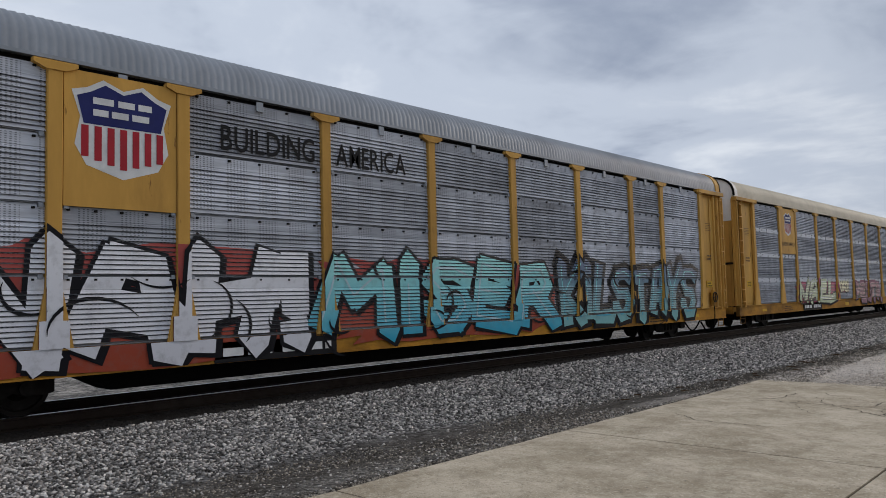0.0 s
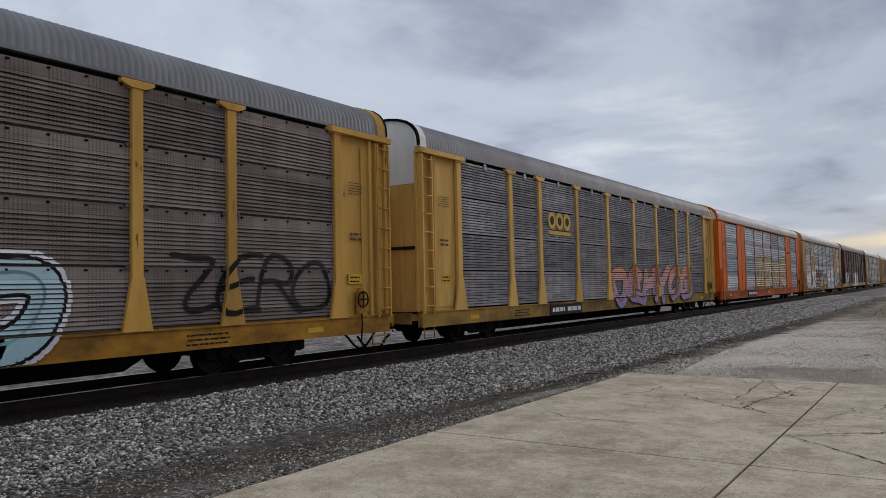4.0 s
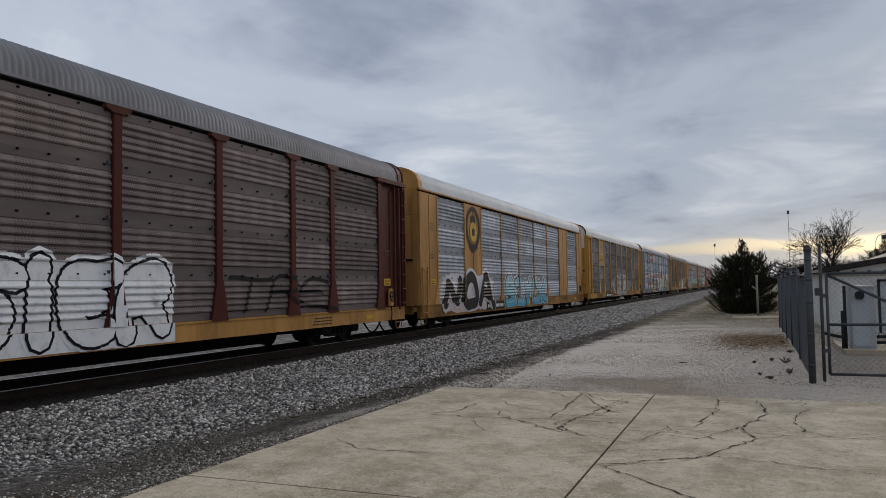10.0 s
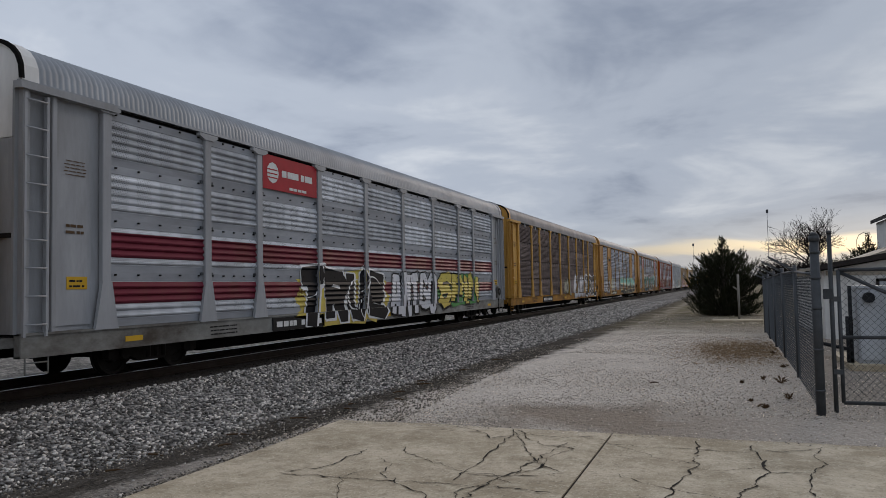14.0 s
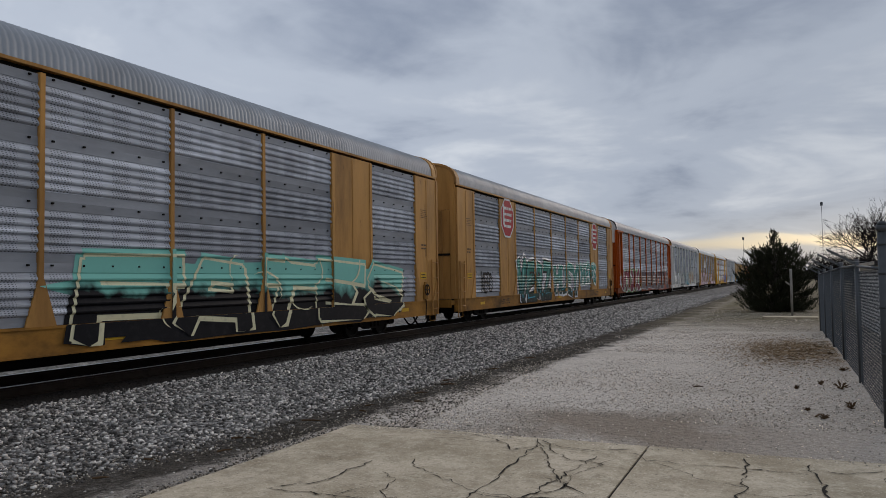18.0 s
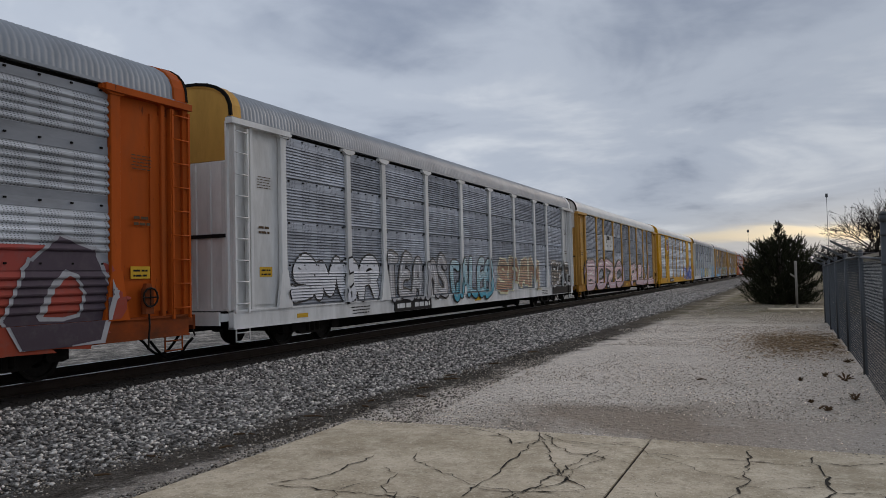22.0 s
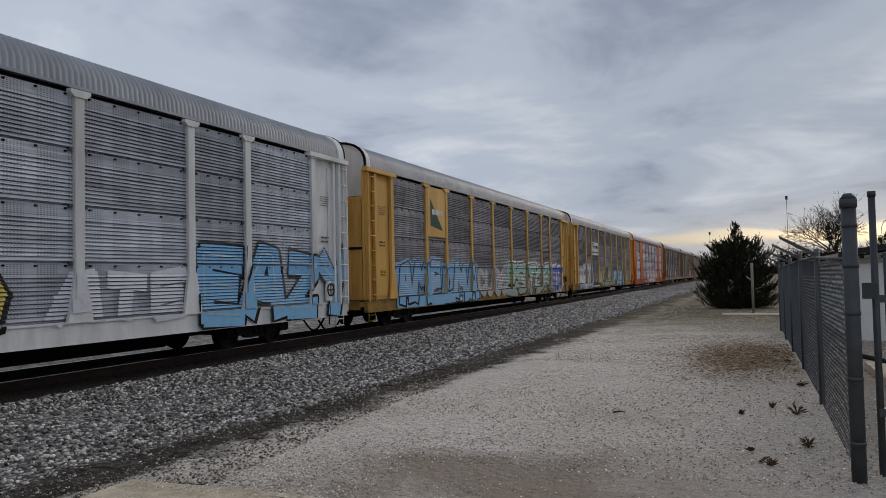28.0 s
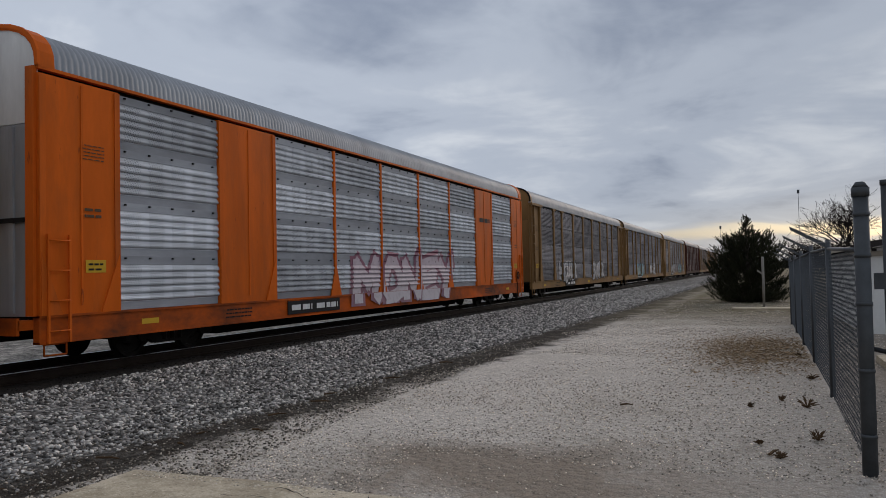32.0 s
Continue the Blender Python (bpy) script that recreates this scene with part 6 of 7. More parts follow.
for c in CRACKS[:10]:
    for k in range(1):
        x, y = SIDE_RND.choice(c)
        a, line = SIDE_RND.uniform(0, 6.28), [(x, y)]
        for q in range(SIDE_RND.randint(2, 4)):
            a += SIDE_RND.uniform(-0.7, 0.7)
            x, y = x + 0.38 * math.cos(a), y + 0.38 * math.sin(a)
            line.append((x, y))
        if all(-4.9 < u < 5 and v < 13.4 for u, v in line):
            CRACKS.append(line)
for k in range(9):
    x, y, a = SIDE_RND.uniform(-4.6, 2.2), SIDE_RND.uniform(11.2, 13.2), SIDE_RND.uniform(0, 6.28)
    line = [(x, y)]
    for q in range(SIDE_RND.randint(2, 5)):
        a += SIDE_RND.uniform(-0.8, 0.8)
        x, y = x + 0.33 * math.cos(a), min(13.4, y + 0.33 * math.sin(a))
        line.append((x, y))
    if all(-4.9 < u < 5 and v < 13.45 for u, v in line):
        CRACKS.append(line)
for i, c in enumerate(CRACKS[:11] + FINE_CRACKS + CRACKS[11:]):
    part("crack", crack_mesh(c, 0.009 if i in (3, 6) else 0.0065 if i < 22 else 0.004), M_CRACK, apron, "dark open crack")

# ---- loose stones ----
M_STONE = mat("grey_ballast_stone", (0.385, 0.357, 0.328), rough=0.9, var=0.3, scale=3.0, grime=0.2, bump=0.3)
M_PEBBLE = mat("limestone_pebble", (0.80, 0.70, 0.585), rough=0.95, var=0.3, scale=3.0, grime=0.2)


def island_shade(ma, lo, hi):
    """Each stone of a heap has its own shade."""
    nt = ma.node_tree
    N, L = nt.nodes.new, nt.links.new
    b = nt.nodes["Principled BSDF"]
    src = b.inputs["Base Color"].links[0].from_socket
    geo, r, sc, pw = N("ShaderNodeNewGeometry"), N("ShaderNodeMapRange"), N("ShaderNodeVectorMath"), N("ShaderNodeMath")
    sc.operation, pw.operation = "SCALE", "POWER"
    pw.inputs[1].default_value = 1.7
    r.inputs[3].default_value, r.inputs[4].default_value = lo, hi
    L(geo.outputs["Random Per Island"], pw.inputs[0])
    L(pw.outputs[0], r.inputs[0])
    L(src, sc.inputs[0])
    L(r.outputs[0], sc.inputs["Scale"])
    L(sc.outputs[0], b.inputs["Base Color"])


M_GRIT = mat("brown_grit", (0.30, 0.262, 0.215), rough=0.95, var=0.3, scale=3.0, grime=0.2)
island_shade(M_GRIT, 0.25, 2.0)
island_shade(M_STONE, 0.22, 2.3)
island_shade(M_PEBBLE, 0.34, 1.4)


def heap(name, xs, ys, zs, sizes, seed, flat_k=0.7):
    """Many small angular stones in one mesh."""
    rs = np.random.RandomState(seed)
    n = len(xs)
    base = np.array([(1, 0, 0), (-0.5, 0.87, 0), (-0.5, -0.87, 0), (0.55, 0.6, 0.75), (-0.8, 0.05, 0.7), (0.45, -0.65, 0.72), (0, 0, -0.6)])
    tri = np.array([(3, 4, 5), (0, 1, 3), (1, 4, 3), (1, 2, 4), (2, 5, 4), (2, 0, 5), (0, 3, 5), (0, 6, 1), (1, 6, 2), (2, 6, 0)])
    v = base[None] * (1 + rs.uniform(-0.35, 0.35, (n, 7, 3)))
    v = v * sizes[:, None, None] * np.array([1, 1, flat_k])
    a = rs.uniform(0, 2 * np.pi, n)
    tilt = rs.uniform(-0.9, 0.9, n)
    c, s, ct, st = np.cos(a), np.sin(a), np.cos(tilt), np.sin(tilt)
    y, z = v[..., 1] * ct[:, None] - v[..., 2] * st[:, None], v[..., 1] * st[:, None] + v[..., 2] * ct[:, None]
    x = v[..., 0]
    v = np.stack([x * c[:, None] - y * s[:, None] + xs[:, None], x * s[:, None] + y * c[:, None] + ys[:, None], z + zs[:, None]], -1)
    f = (tri[None] + 7 * np.arange(n)[:, None, None]).reshape(-1, 3)
    me = bpy.data.meshes.new(name)
    me.vertices.add(n * 7)
    me.vertices.foreach_set("co", v.reshape(-1).astype(np.float32))
    me.loops.add(len(f) * 3)
    me.loops.foreach_set("vertex_index", f.reshape(-1).astype(np.int32))
    me.polygons.add(len(f))
    me.polygons.foreach_set("loop_start", np.arange(0, len(f) * 3, 3, dtype=np.int32))
    me.update(calc_edges=True)
    me.validate()
    return me


def heights(xs, ys):
    px = [-20, -15.6, -14.6, -10.6, -8.2, -6.9, -5.6, -5.0, 60]
    pz = [-0.25, -0.3, -0.16, -0.16, -0.30, -0.27, -0.10, -0.02, 0.05]
    k = np.interp(ys, [13.6, 16, 20, 30, 45, 80], [0.0, 0.11, 0.16, 0.06, -0.12, -0.1]) * np.interp(xs, [-6.5, -4.5], [0, 1])
    return np.interp(xs, px, pz) + k


def scatter_ballast():
    rs = np.random.RandomState(5)
    n = 112000
    ys = 2.3 + 85 * rs.uniform(0, 1, n) ** 2.1
    xs = -10.70 + 5.55 * rs.uniform(0, 1, n) ** 1.25
    off = xs - np.interp(ys, [8, 20], [-6.75, -4.95])
    thin = np.interp(off, [-1.3, -0.8, -0.55, 0.6, 0.9, 2.0], [1.0, 0.62, 0.13, 0.08, 0.4, 0.3]) * np.where((off > 0.3) & (ys > 13), 0.15, 1)
    keep = (rs.uniform(0, 1, n) < thin) & ((xs < -5.12) | (ys > 13.6))
    xs, ys = xs[keep], ys[keep]
    zs = heights(xs, ys) + rs.uniform(-0.012, 0.026, len(xs))
    sz = rs.uniform(0.013, 0.030, len(xs)) * np.interp(off[keep], [-1.2, 0.2], [1.0, 0.55]) * (1 + 0.020 * ys)
    return heap("ballast_stones", xs, ys, zs, sz, 6)


def scatter_crib():
    rs = np.random.RandomState(15)
    n = 9000
    ys = 2.0 + 45 * rs.uniform(0, 1, n) ** 1.5
    xs = rs.uniform(-14.5, -10.6, n)
    keep = (np.abs(xs + 11.845) > 0.1) & (np.abs(xs + 13.355) > 0.1)
    xs, ys = xs[keep], ys[keep]
    return heap("crib", xs, ys, np.full(len(xs), -0.175) + rs.uniform(-0.01, 0.015, len(xs)), rs.uniform(0.02, 0.04, len(xs)), 16)


def scatter_lot():
    rs = np.random.RandomState(8)
    n = 100000
    ys = 13.45 + 36 * rs.uniform(0, 1, n) ** 2.1
    xs = rs.uniform(-6.0, 4.6, n)
    edge = np.interp(ys, [14, 20], [-4.75, -4.2]) + 0.3 * np.sin(ys * 0.9) + 0.2 * np.sin(ys * 2.3)
    keep = (xs > edge) & (rs.uniform(0, 1, n) < np.interp(ys, [26, 34, 50], [1.0, 0.45, 0.25])) & ((ys > 14.7) | (xs < -3) | (rs.uniform(0, 1, n) < 0.10)) & (rs.uniform(0, 1, n) < np.interp(xs, [-2.2, 0.2], [1.0, 0.8]))
    xs, ys = xs[keep], ys[keep]
    zs = heights(xs, ys) + rs.uniform(-0.003, 0.010, len(xs))
    return heap("gravel", xs, ys, zs, rs.uniform(0.004, 0.0115, len(xs)) * (1 + 0.03 * (ys - 13)), 9)


def scatter_toe():
    rs = np.random.RandomState(25)
    n = 60000
    ys = 2.3 + 22 * rs.uniform(0, 1, n) ** 1.6
    xs = rs.uniform(-7.3, -4.3, n)
    off = xs - np.interp(ys, [8, 20], [-6.75, -4.95])
    keep = (rs.uniform(0, 1, n) < np.interp(off, [-0.6, -0.4, 0.55, 0.85], [0.5, 0.34, 0.34, 1.0]) * np.where(off < 0.6, np.interp(ys, [9, 15], [1.0, 0.55]), 1.0)) & ((xs < -5.1) | (ys > 13.6))
    xs, ys = xs[keep], ys[keep]
    return heap("toe", xs, ys, heights(xs, ys) + rs.uniform(-0.006, 0.012, len(xs)), rs.uniform(0.006, 0.017, len(xs)), 26)


# near-black stones carry oil and the shade under the train in their colour
M_OILY_SHADED = mat("oily_shaded_ballast_stone", (0.028, 0.025, 0.023), rough=0.9, var=0.3, scale=3.0, grime=0.2)
tagged(part("ballast_stones", scatter_ballast(), M_STONE), "loose angular grey ballast stones beside the ties", "ballast", kind="stuff")
tagged(part("ditch_gravel", scatter_toe(), M_GRIT), "fine dirty gravel between ballast and concrete", "gravel", kind="stuff")
tagged(part("crib_stones", scatter_crib(), M_OILY_SHADED), "ballast stones between the ties, coloured dark for oil and train shade", "ballast", kind="stuff")
tagged(part("gravel_stones", scatter_lot(), M_PEBBLE), "pale crushed limestone pebbles on the lot", "gravel", kind="stuff")

# ---- fence, gate and compound ----
M_CAP = mat("weathered_post_steel", (0.075, 0.08, 0.085), rough=0.5, metal=0.4, var=0.25, scale=5, grime=0.3)


def chain_link(p, q, z0, z1, pitch=0.057, r=0.0021):
    """Woven wire between two places, from height z0 to z1: two sets of slanting wires."""
    p, q = Vector((*p, 0)), Vector((*q, 0))
    u = (q - p).normalized()
    nrm = Vector((-u.y, u.x, 0))
    length, h = (q - p).length, z1 - z0
    v, f = [], []
    for s in (1, -1):
        k = -h
        while k < length:
            a0, a1 = max(0, k), min(length, k + h)
            if a1 - a0 > 0.02:
                za, zb = (z0 + (a0 - k), z0 + (a1 - k)) if s > 0 else (z1 - (a0 - k), z1 - (a1 - k))
                for j, (a, z) in enumerate(((a0, za), (a1, zb))):
                    c = p + u * a + Vector((0, 0, z)) + nrm * (0.002 * s)
                    for m in range(3):
                        th = 2.094 * m
                        v.append(tuple(c + nrm * (r * math.cos(th)) + (u * -0.7 * s + Vector((0, 0, 0.7))) * (r * math.sin(th))))
                n = len(v) - 6
                f += [(n, n + 1, n + 4, n + 3), (n + 1, n + 2, n + 5, n + 4), (n + 2, n, n + 3, n + 5)]
            k += pitch * 1.414
    me = bpy.data.meshes.new("chain_link")
    me.from_pydata(v, [], f)
    return me


FX, GZ = 0.43, 0.08
fence = thing("chain_link_fence", "grey galvanised chain-link fence with barbed wire arms", "fence", at=(0, 0, 0))


def corner_post():
    me = Mesh().tube((0, 0, -0.1), (0, 0, 2.0), 0.052, 14)
    me.tube((0, 0, 1.98), (0, 0, 2.045), 0.060, 14).tube((0, 0, 2.045), (0, 0, 2.085), 0.056, 14, 0.03)
    return me


part("corner_post", corner_post(), M_CAP, fence, "thick capped steel post", at=(FX, 15.0, GZ))
for z in (0.25, 0.72, 1.2, 1.55, 1.85):
    part("tension_band", shared("tension_band", lambda: Mesh().tube((0, 0, -0.014), (0, 0, 0.014), 0.057, 14)), M_CAP, fence, at=(FX, 15.0, GZ + z))
ENDY = 30.2
BAYS = 5
for k in range(BAYS + 1):
    y = 15.0 + (ENDY - 15.0) * k / BAYS
    z = ground_z(FX, y) + rise(FX, y)
    if k:
        part("line_post", shared("line_post", lambda: Mesh().tube((0, 0, -0.15), (0, 0, 1.72), 0.03, 10)), M_FENCE, fence, at=(FX, y, z))
        arm = part("barb_arm", shared("barb_arm", lambda: Mesh().prism([(0.03, -0.02), (-0.37, 0.22), (-0.38, 0.26), (0.0, 0.05)], "y", -0.012, 0.012)), M_FENCE, fence, "slanting barbed wire arm", at=(FX, y, z + 1.62))
    if k < BAYS:
        y2 = 15.0 + (ENDY - 15.0) * (k + 1) / BAYS
        part("chain_link", chain_link((FX, y + 0.03), (FX, y2), z + 0.03, z + 1.62), M_WIRE, fence, "woven wire mesh")
        part("top_wire", Mesh().tube((FX, y, z + 1.62), (FX, y2, ground_z(FX, y2) + rise(FX, y2) + 1.62), 0.018, 8), M_FENCE, fence)
        for j in range(3):
            a = 0.1 + 0.12 * j
            part("barbed_wire", Mesh().tube((FX - a, y, z + 1.63 + a * 0.62), (FX - a, y2, ground_z(FX, y2) + rise(FX, y2) + 1.63 + a * 0.62), 0.0022, 4), M_FENCE, fence)
part("back_link", chain_link((FX, ENDY), (7.0, ENDY), 0.05, 1.6, pitch=0.09), M_WIRE, fence, "woven wire mesh")

gate = thing("chain_link_gate", "closed chain-link gate with a diagonal brace and pipe frame", "gate")
GY = 15.2
part("gate_post", Mesh().tube((0.61, GY, -0.05), (0.61, GY, 2.15), 0.025, 12).tube((0.61, GY, 2.15), (0.61, GY, 2.19), 0.030, 12), M_CAP, gate)
part("gate_post", Mesh().tube((4.4, GY, -0.05), (4.4, GY, 2.15), 0.036, 12), M_CAP, gate)
for z, nm in ((1.72, "top_pipe"), (0.93, "middle_pipe"), (0.17, "bottom_pipe")):
    part(nm, Mesh().tube((0.69, GY, z), (4.3, GY, z), 0.022, 10), M_FENCE, gate)
for x in (0.69, 2.5, 4.3):
    part("upright_pipe", Mesh().tube((x, GY, 0.17), (x, GY, 1.72), 0.022, 10), M_FENCE, gate)
part("brace", Mesh().tube((0.7, GY + 0.02, 1.70), (2.5, GY + 0.02, 0.75), 0.022, 10), M_FENCE, gate, "diagonal brace pipe")
part("chain_link", chain_link((0.69, GY), (4.3, GY), 0.17, 1.72), M_WIRE, gate, "woven wire mesh")
for z in (0.5, 1.35):
    part("hinge", Mesh().box(0.6, 0.7, GY - 0.03, GY + 0.03, z, z + 0.06), M_FENCE, gate)
part("latch", Mesh().box(0.52, 0.62, GY - 0.05, GY + 0.0, 1.38, 1.5), M_CAP, gate)
M_CAB = mat("grey_cabinet_paint", (0.42, 0.44, 0.46), rough=0.5, var=0.12, scale=2, grime=0.25, stretch=(1, 1, 0.4))
M_SHED = mat("white_metal_siding", (0.66, 0.65, 0.62), rough=0.55, var=0.12, scale=1.2, grime=0.3, grime_col=(0.25, 0.23, 0.2))
M_TANROOF = mat("tan_roof_metal", (0.36, 0.32, 0.26), rough=0.6, var=0.15, scale=1.5, grime=0.3)
M_DKTRIM = mat("dark_trim", (0.035, 0.03, 0.028), rough=0.6, var=0.2, grime=0.2)
M_CONDUIT = mat("black_conduit", (0.02, 0.021, 0.023), rough=0.5, var=0.2, grime=0.1)
pad = tagged(part("equipment_pad", Mesh().box(1.25, 4.6, 18.9, 21.4, -0.05, 0.24, ch=0.03), M_CONC), "raised concrete equipment pad behind the fence", "slab", kind="structure")
cabinet = thing("utility_cabinet", "grey metal utility cabinet with a round meter", "cabinet")
part("body", Mesh().box(1.42, 1.86, 19.2, 19.85, 0.24, 1.46, ch=0.015), M_CAB, cabinet)
part("door", Mesh().box(1.45, 1.74, 19.175, 19.198, 0.30, 1.42), M_CAB, cabinet)
part("lid", Mesh().box(1.40, 1.88, 19.17, 19.87, 1.46, 1.50), M_CAB, cabinet)
part("meter", Mesh().tube((1.58, 19.17, 1.31), (1.58, 19.07, 1.31), 0.085, 16), M_CONDUIT, cabinet, "round dark glass meter")
manifold = thing("pipe_stand", "dark steel pipe stand with conduits and a junction box", "pipe stand")
part("mast", Mesh().tube((2.32, 19.0, 0.2), (2.32, 19.0, 2.75), 0.06, 12).tube((2.32, 19.0, 2.75), (2.32, 19.0, 2.84), 0.075, 12), M_CAP, manifold)
part("collar", Mesh().tube((2.32, 19.0, 2.40), (2.32, 19.0, 2.52), 0.085, 12), M_FENCE, manifold)
part("cross_arm", Mesh().tube((2.0, 19.0, 2.44), (3.6, 19.0, 2.50), 0.05, 10), M_CAP, manifold)
part("junction_box", Mesh().box(2.24, 2.5, 18.85, 18.98, 1.08, 1.43, ch=0.012), M_CAB, manifold)
for k, (a, b) in enumerate((((2.22, 18.95, 2.40), (2.16, 18.95, 0.24)), ((2.5, 18.97, 2.1), (2.56, 18.95, 0.24)), ((2.62, 19.0, 1.85), (2.62, 19.0, 0.1)))):
    part("conduit", Mesh().tube(a, b, 0.035, 8), M_CONDUIT, manifold)
part("conduit_bend", Mesh().path([(2.5, 18.97, 2.1), (2.52, 18.97, 2.3), (2.6, 18.97, 2.42), (2.75, 18.97, 2.45)], 0.035, 8), M_CONDUIT, manifold)
risers = thing("pipe_riser", "black pipe risers on the equipment pad", "pipes")
for x, h in ((1.33, 1.5), (1.28, 1.0)):
    part("pipe", Mesh().tube((x, 19.3, 0.2), (x, 19.3, h), 0.03, 8), M_CONDUIT, risers)
part("cross_pipe", Mesh().path([(0.9, 19.3, 0.55), (1.33, 19.3, 0.45), (1.33, 19.3, 0.24)], 0.03, 8), M_CONDUIT, risers)
tank_pipe = thing("ground_pipe", "two dark pipes lying along the pad", "pipes")
for z in (0.42, 0.30):
    part("pipe", Mesh().tube((1.9, 20.2, z), (4.4, 20.2, z), 0.035, 8), M_CONDUIT, tank_pipe)
block = tagged(part("concrete_block", Mesh().box(2.1, 2.42, 18.6, 18.85, 0.05, 0.32, ch=0.02), M_WHT), "pale concrete block beside the pad", "block")

shed = thing("pump_shed", "low white metal shed with a shallow tan gable roof", "building")
part("wall", Mesh().prism([(1.75, -0.3), (9.5, -0.3), (9.5, 1.85), (5.6, 2.50), (1.75, 1.85)], "y", 27.0, 36.0), M_SHED, shed)
part("roof", Mesh().prism([(1.5, 1.86), (5.6, 2.55), (9.8, 1.86), (9.8, 1.95), (5.6, 2.66), (1.5, 1.95)], "y", 26.7, 36.3), M_TANROOF, shed)
part("rake_trim", Mesh().prism([(1.48, 1.84), (5.6, 2.53), (9.82, 1.84), (9.82, 1.97), (5.6, 2.68), (1.48, 1.97)], "y", 26.66, 26.72), M_DKTRIM, shed, "dark rake board")
part("eave_band", Mesh().box(1.8, 9.4, 26.96, 27.02, 1.72, 1.84), M_TANROOF, shed)
for k in range(18):
    part("vent_tooth", shared("vent_tooth", lambda: Mesh().box(-0.04, 0.04, -0.02, 0.02, 0, 0.06)), M_DKTRIM, shed, at=(1.95 + k * 0.4, 26.94, 1.83))
part("door", Mesh().box(3.0, 4.3, 26.94, 26.99, -0.2, 1.55), M_CAB, shed, "pale grey roll-up door")
part("door_frame", Mesh().box(2.94, 3.0, 26.92, 27.0, -0.2, 1.62).box(4.3, 4.36, 26.92, 27.0, -0.2, 1.62).box(2.94, 4.36, 26.92, 27.0, 1.55, 1.62), M_DKTRIM, shed)
for k in range(20):
    part("siding_rib", shared("siding_rib", lambda: Mesh().box(-0.02, 0.02, -0.015, 0.01, -0.3, 1.72)), M_SHED, shed, at=(1.85 + k * 0.39, 26.985, 0))

hall = thing("metal_building", "tall pale metal building with a dark roof edge", "building")
part("wall", Mesh().prism([(9.1, -0.3), (22, -0.3), (22, 5.4), (15.5, 8.0), (9.1, 5.5)], "y", 60, 65), M_SHED, hall)
part("roof", Mesh().prism([(8.8, 5.45), (15.5, 8.1), (22.3, 5.35), (22.3, 5.6), (15.5, 8.35), (8.8, 5.7)], "y", 59.6, 65.4), M_DKTRIM, hall)
for k in range(3):
    part("window", Mesh().box(10.2 + k * 2.6, 11.4 + k * 2.6, 59.94, 60.02, 3.0, 4.2), M_CONDUIT, hall)
annex = thing("low_annex", "low tan-roofed annex beside the metal building", "building")
part("wall", Mesh().box(6.2, 9.0, 52, 60, -0.3, 2.5), M_SHED, annex)
part("roof", Mesh().prism([(5.9, 2.5), (9.05, 3.6), (9.05, 3.75), (5.9, 2.65)], "y", 51.6, 60.2), M_TANROOF, annex)

# marker pole and slab near the cedar
pole = tagged(part("marker_post", Mesh().tube((-0.2, 41.6, -0.3), (-0.2, 41.6, 1.93), 0.05, 10).prism([(-0.42, 1.35), (-0.2, 1.18), (-0.2, 1.26), (-0.42, 1.43)], "y", 41.56, 41.6), mat("weathered_grey_wood", (0.24, 0.22, 0.19), var=0.2, grime=0.3)), "thin weathered grey marker post", "post")
slab = tagged(part("curb_slab", Mesh().box(-1.3, 0.7, 38.6, 39.6, -0.2, 0.02, ch=0.05), M_CONC), "pale concrete slab lying in the gravel", "slab", kind="structure")

# ---- plants ----
M_CEDAR = mat("cedar_foliage", (0.032, 0.034, 0.019), rough=0.8, var=0.5, scale=1.5, grime=0.3, grime_col=(0.03, 0.026, 0.012))
M_BARK = mat("grey_bark", (0.075, 0.062, 0.052), rough=0.95, var=0.35, scale=4, grime=0.3, bump=0.4)
M_TWIG = mat("bare_twigs", (0.016, 0.013, 0.012), rough=0.95, var=0.3, scale=3, grime=0.2)
M_DRY = mat("dry_weed", (0.10, 0.062, 0.035), rough=0.95, var=0.4, scale=5, grime=0.2)


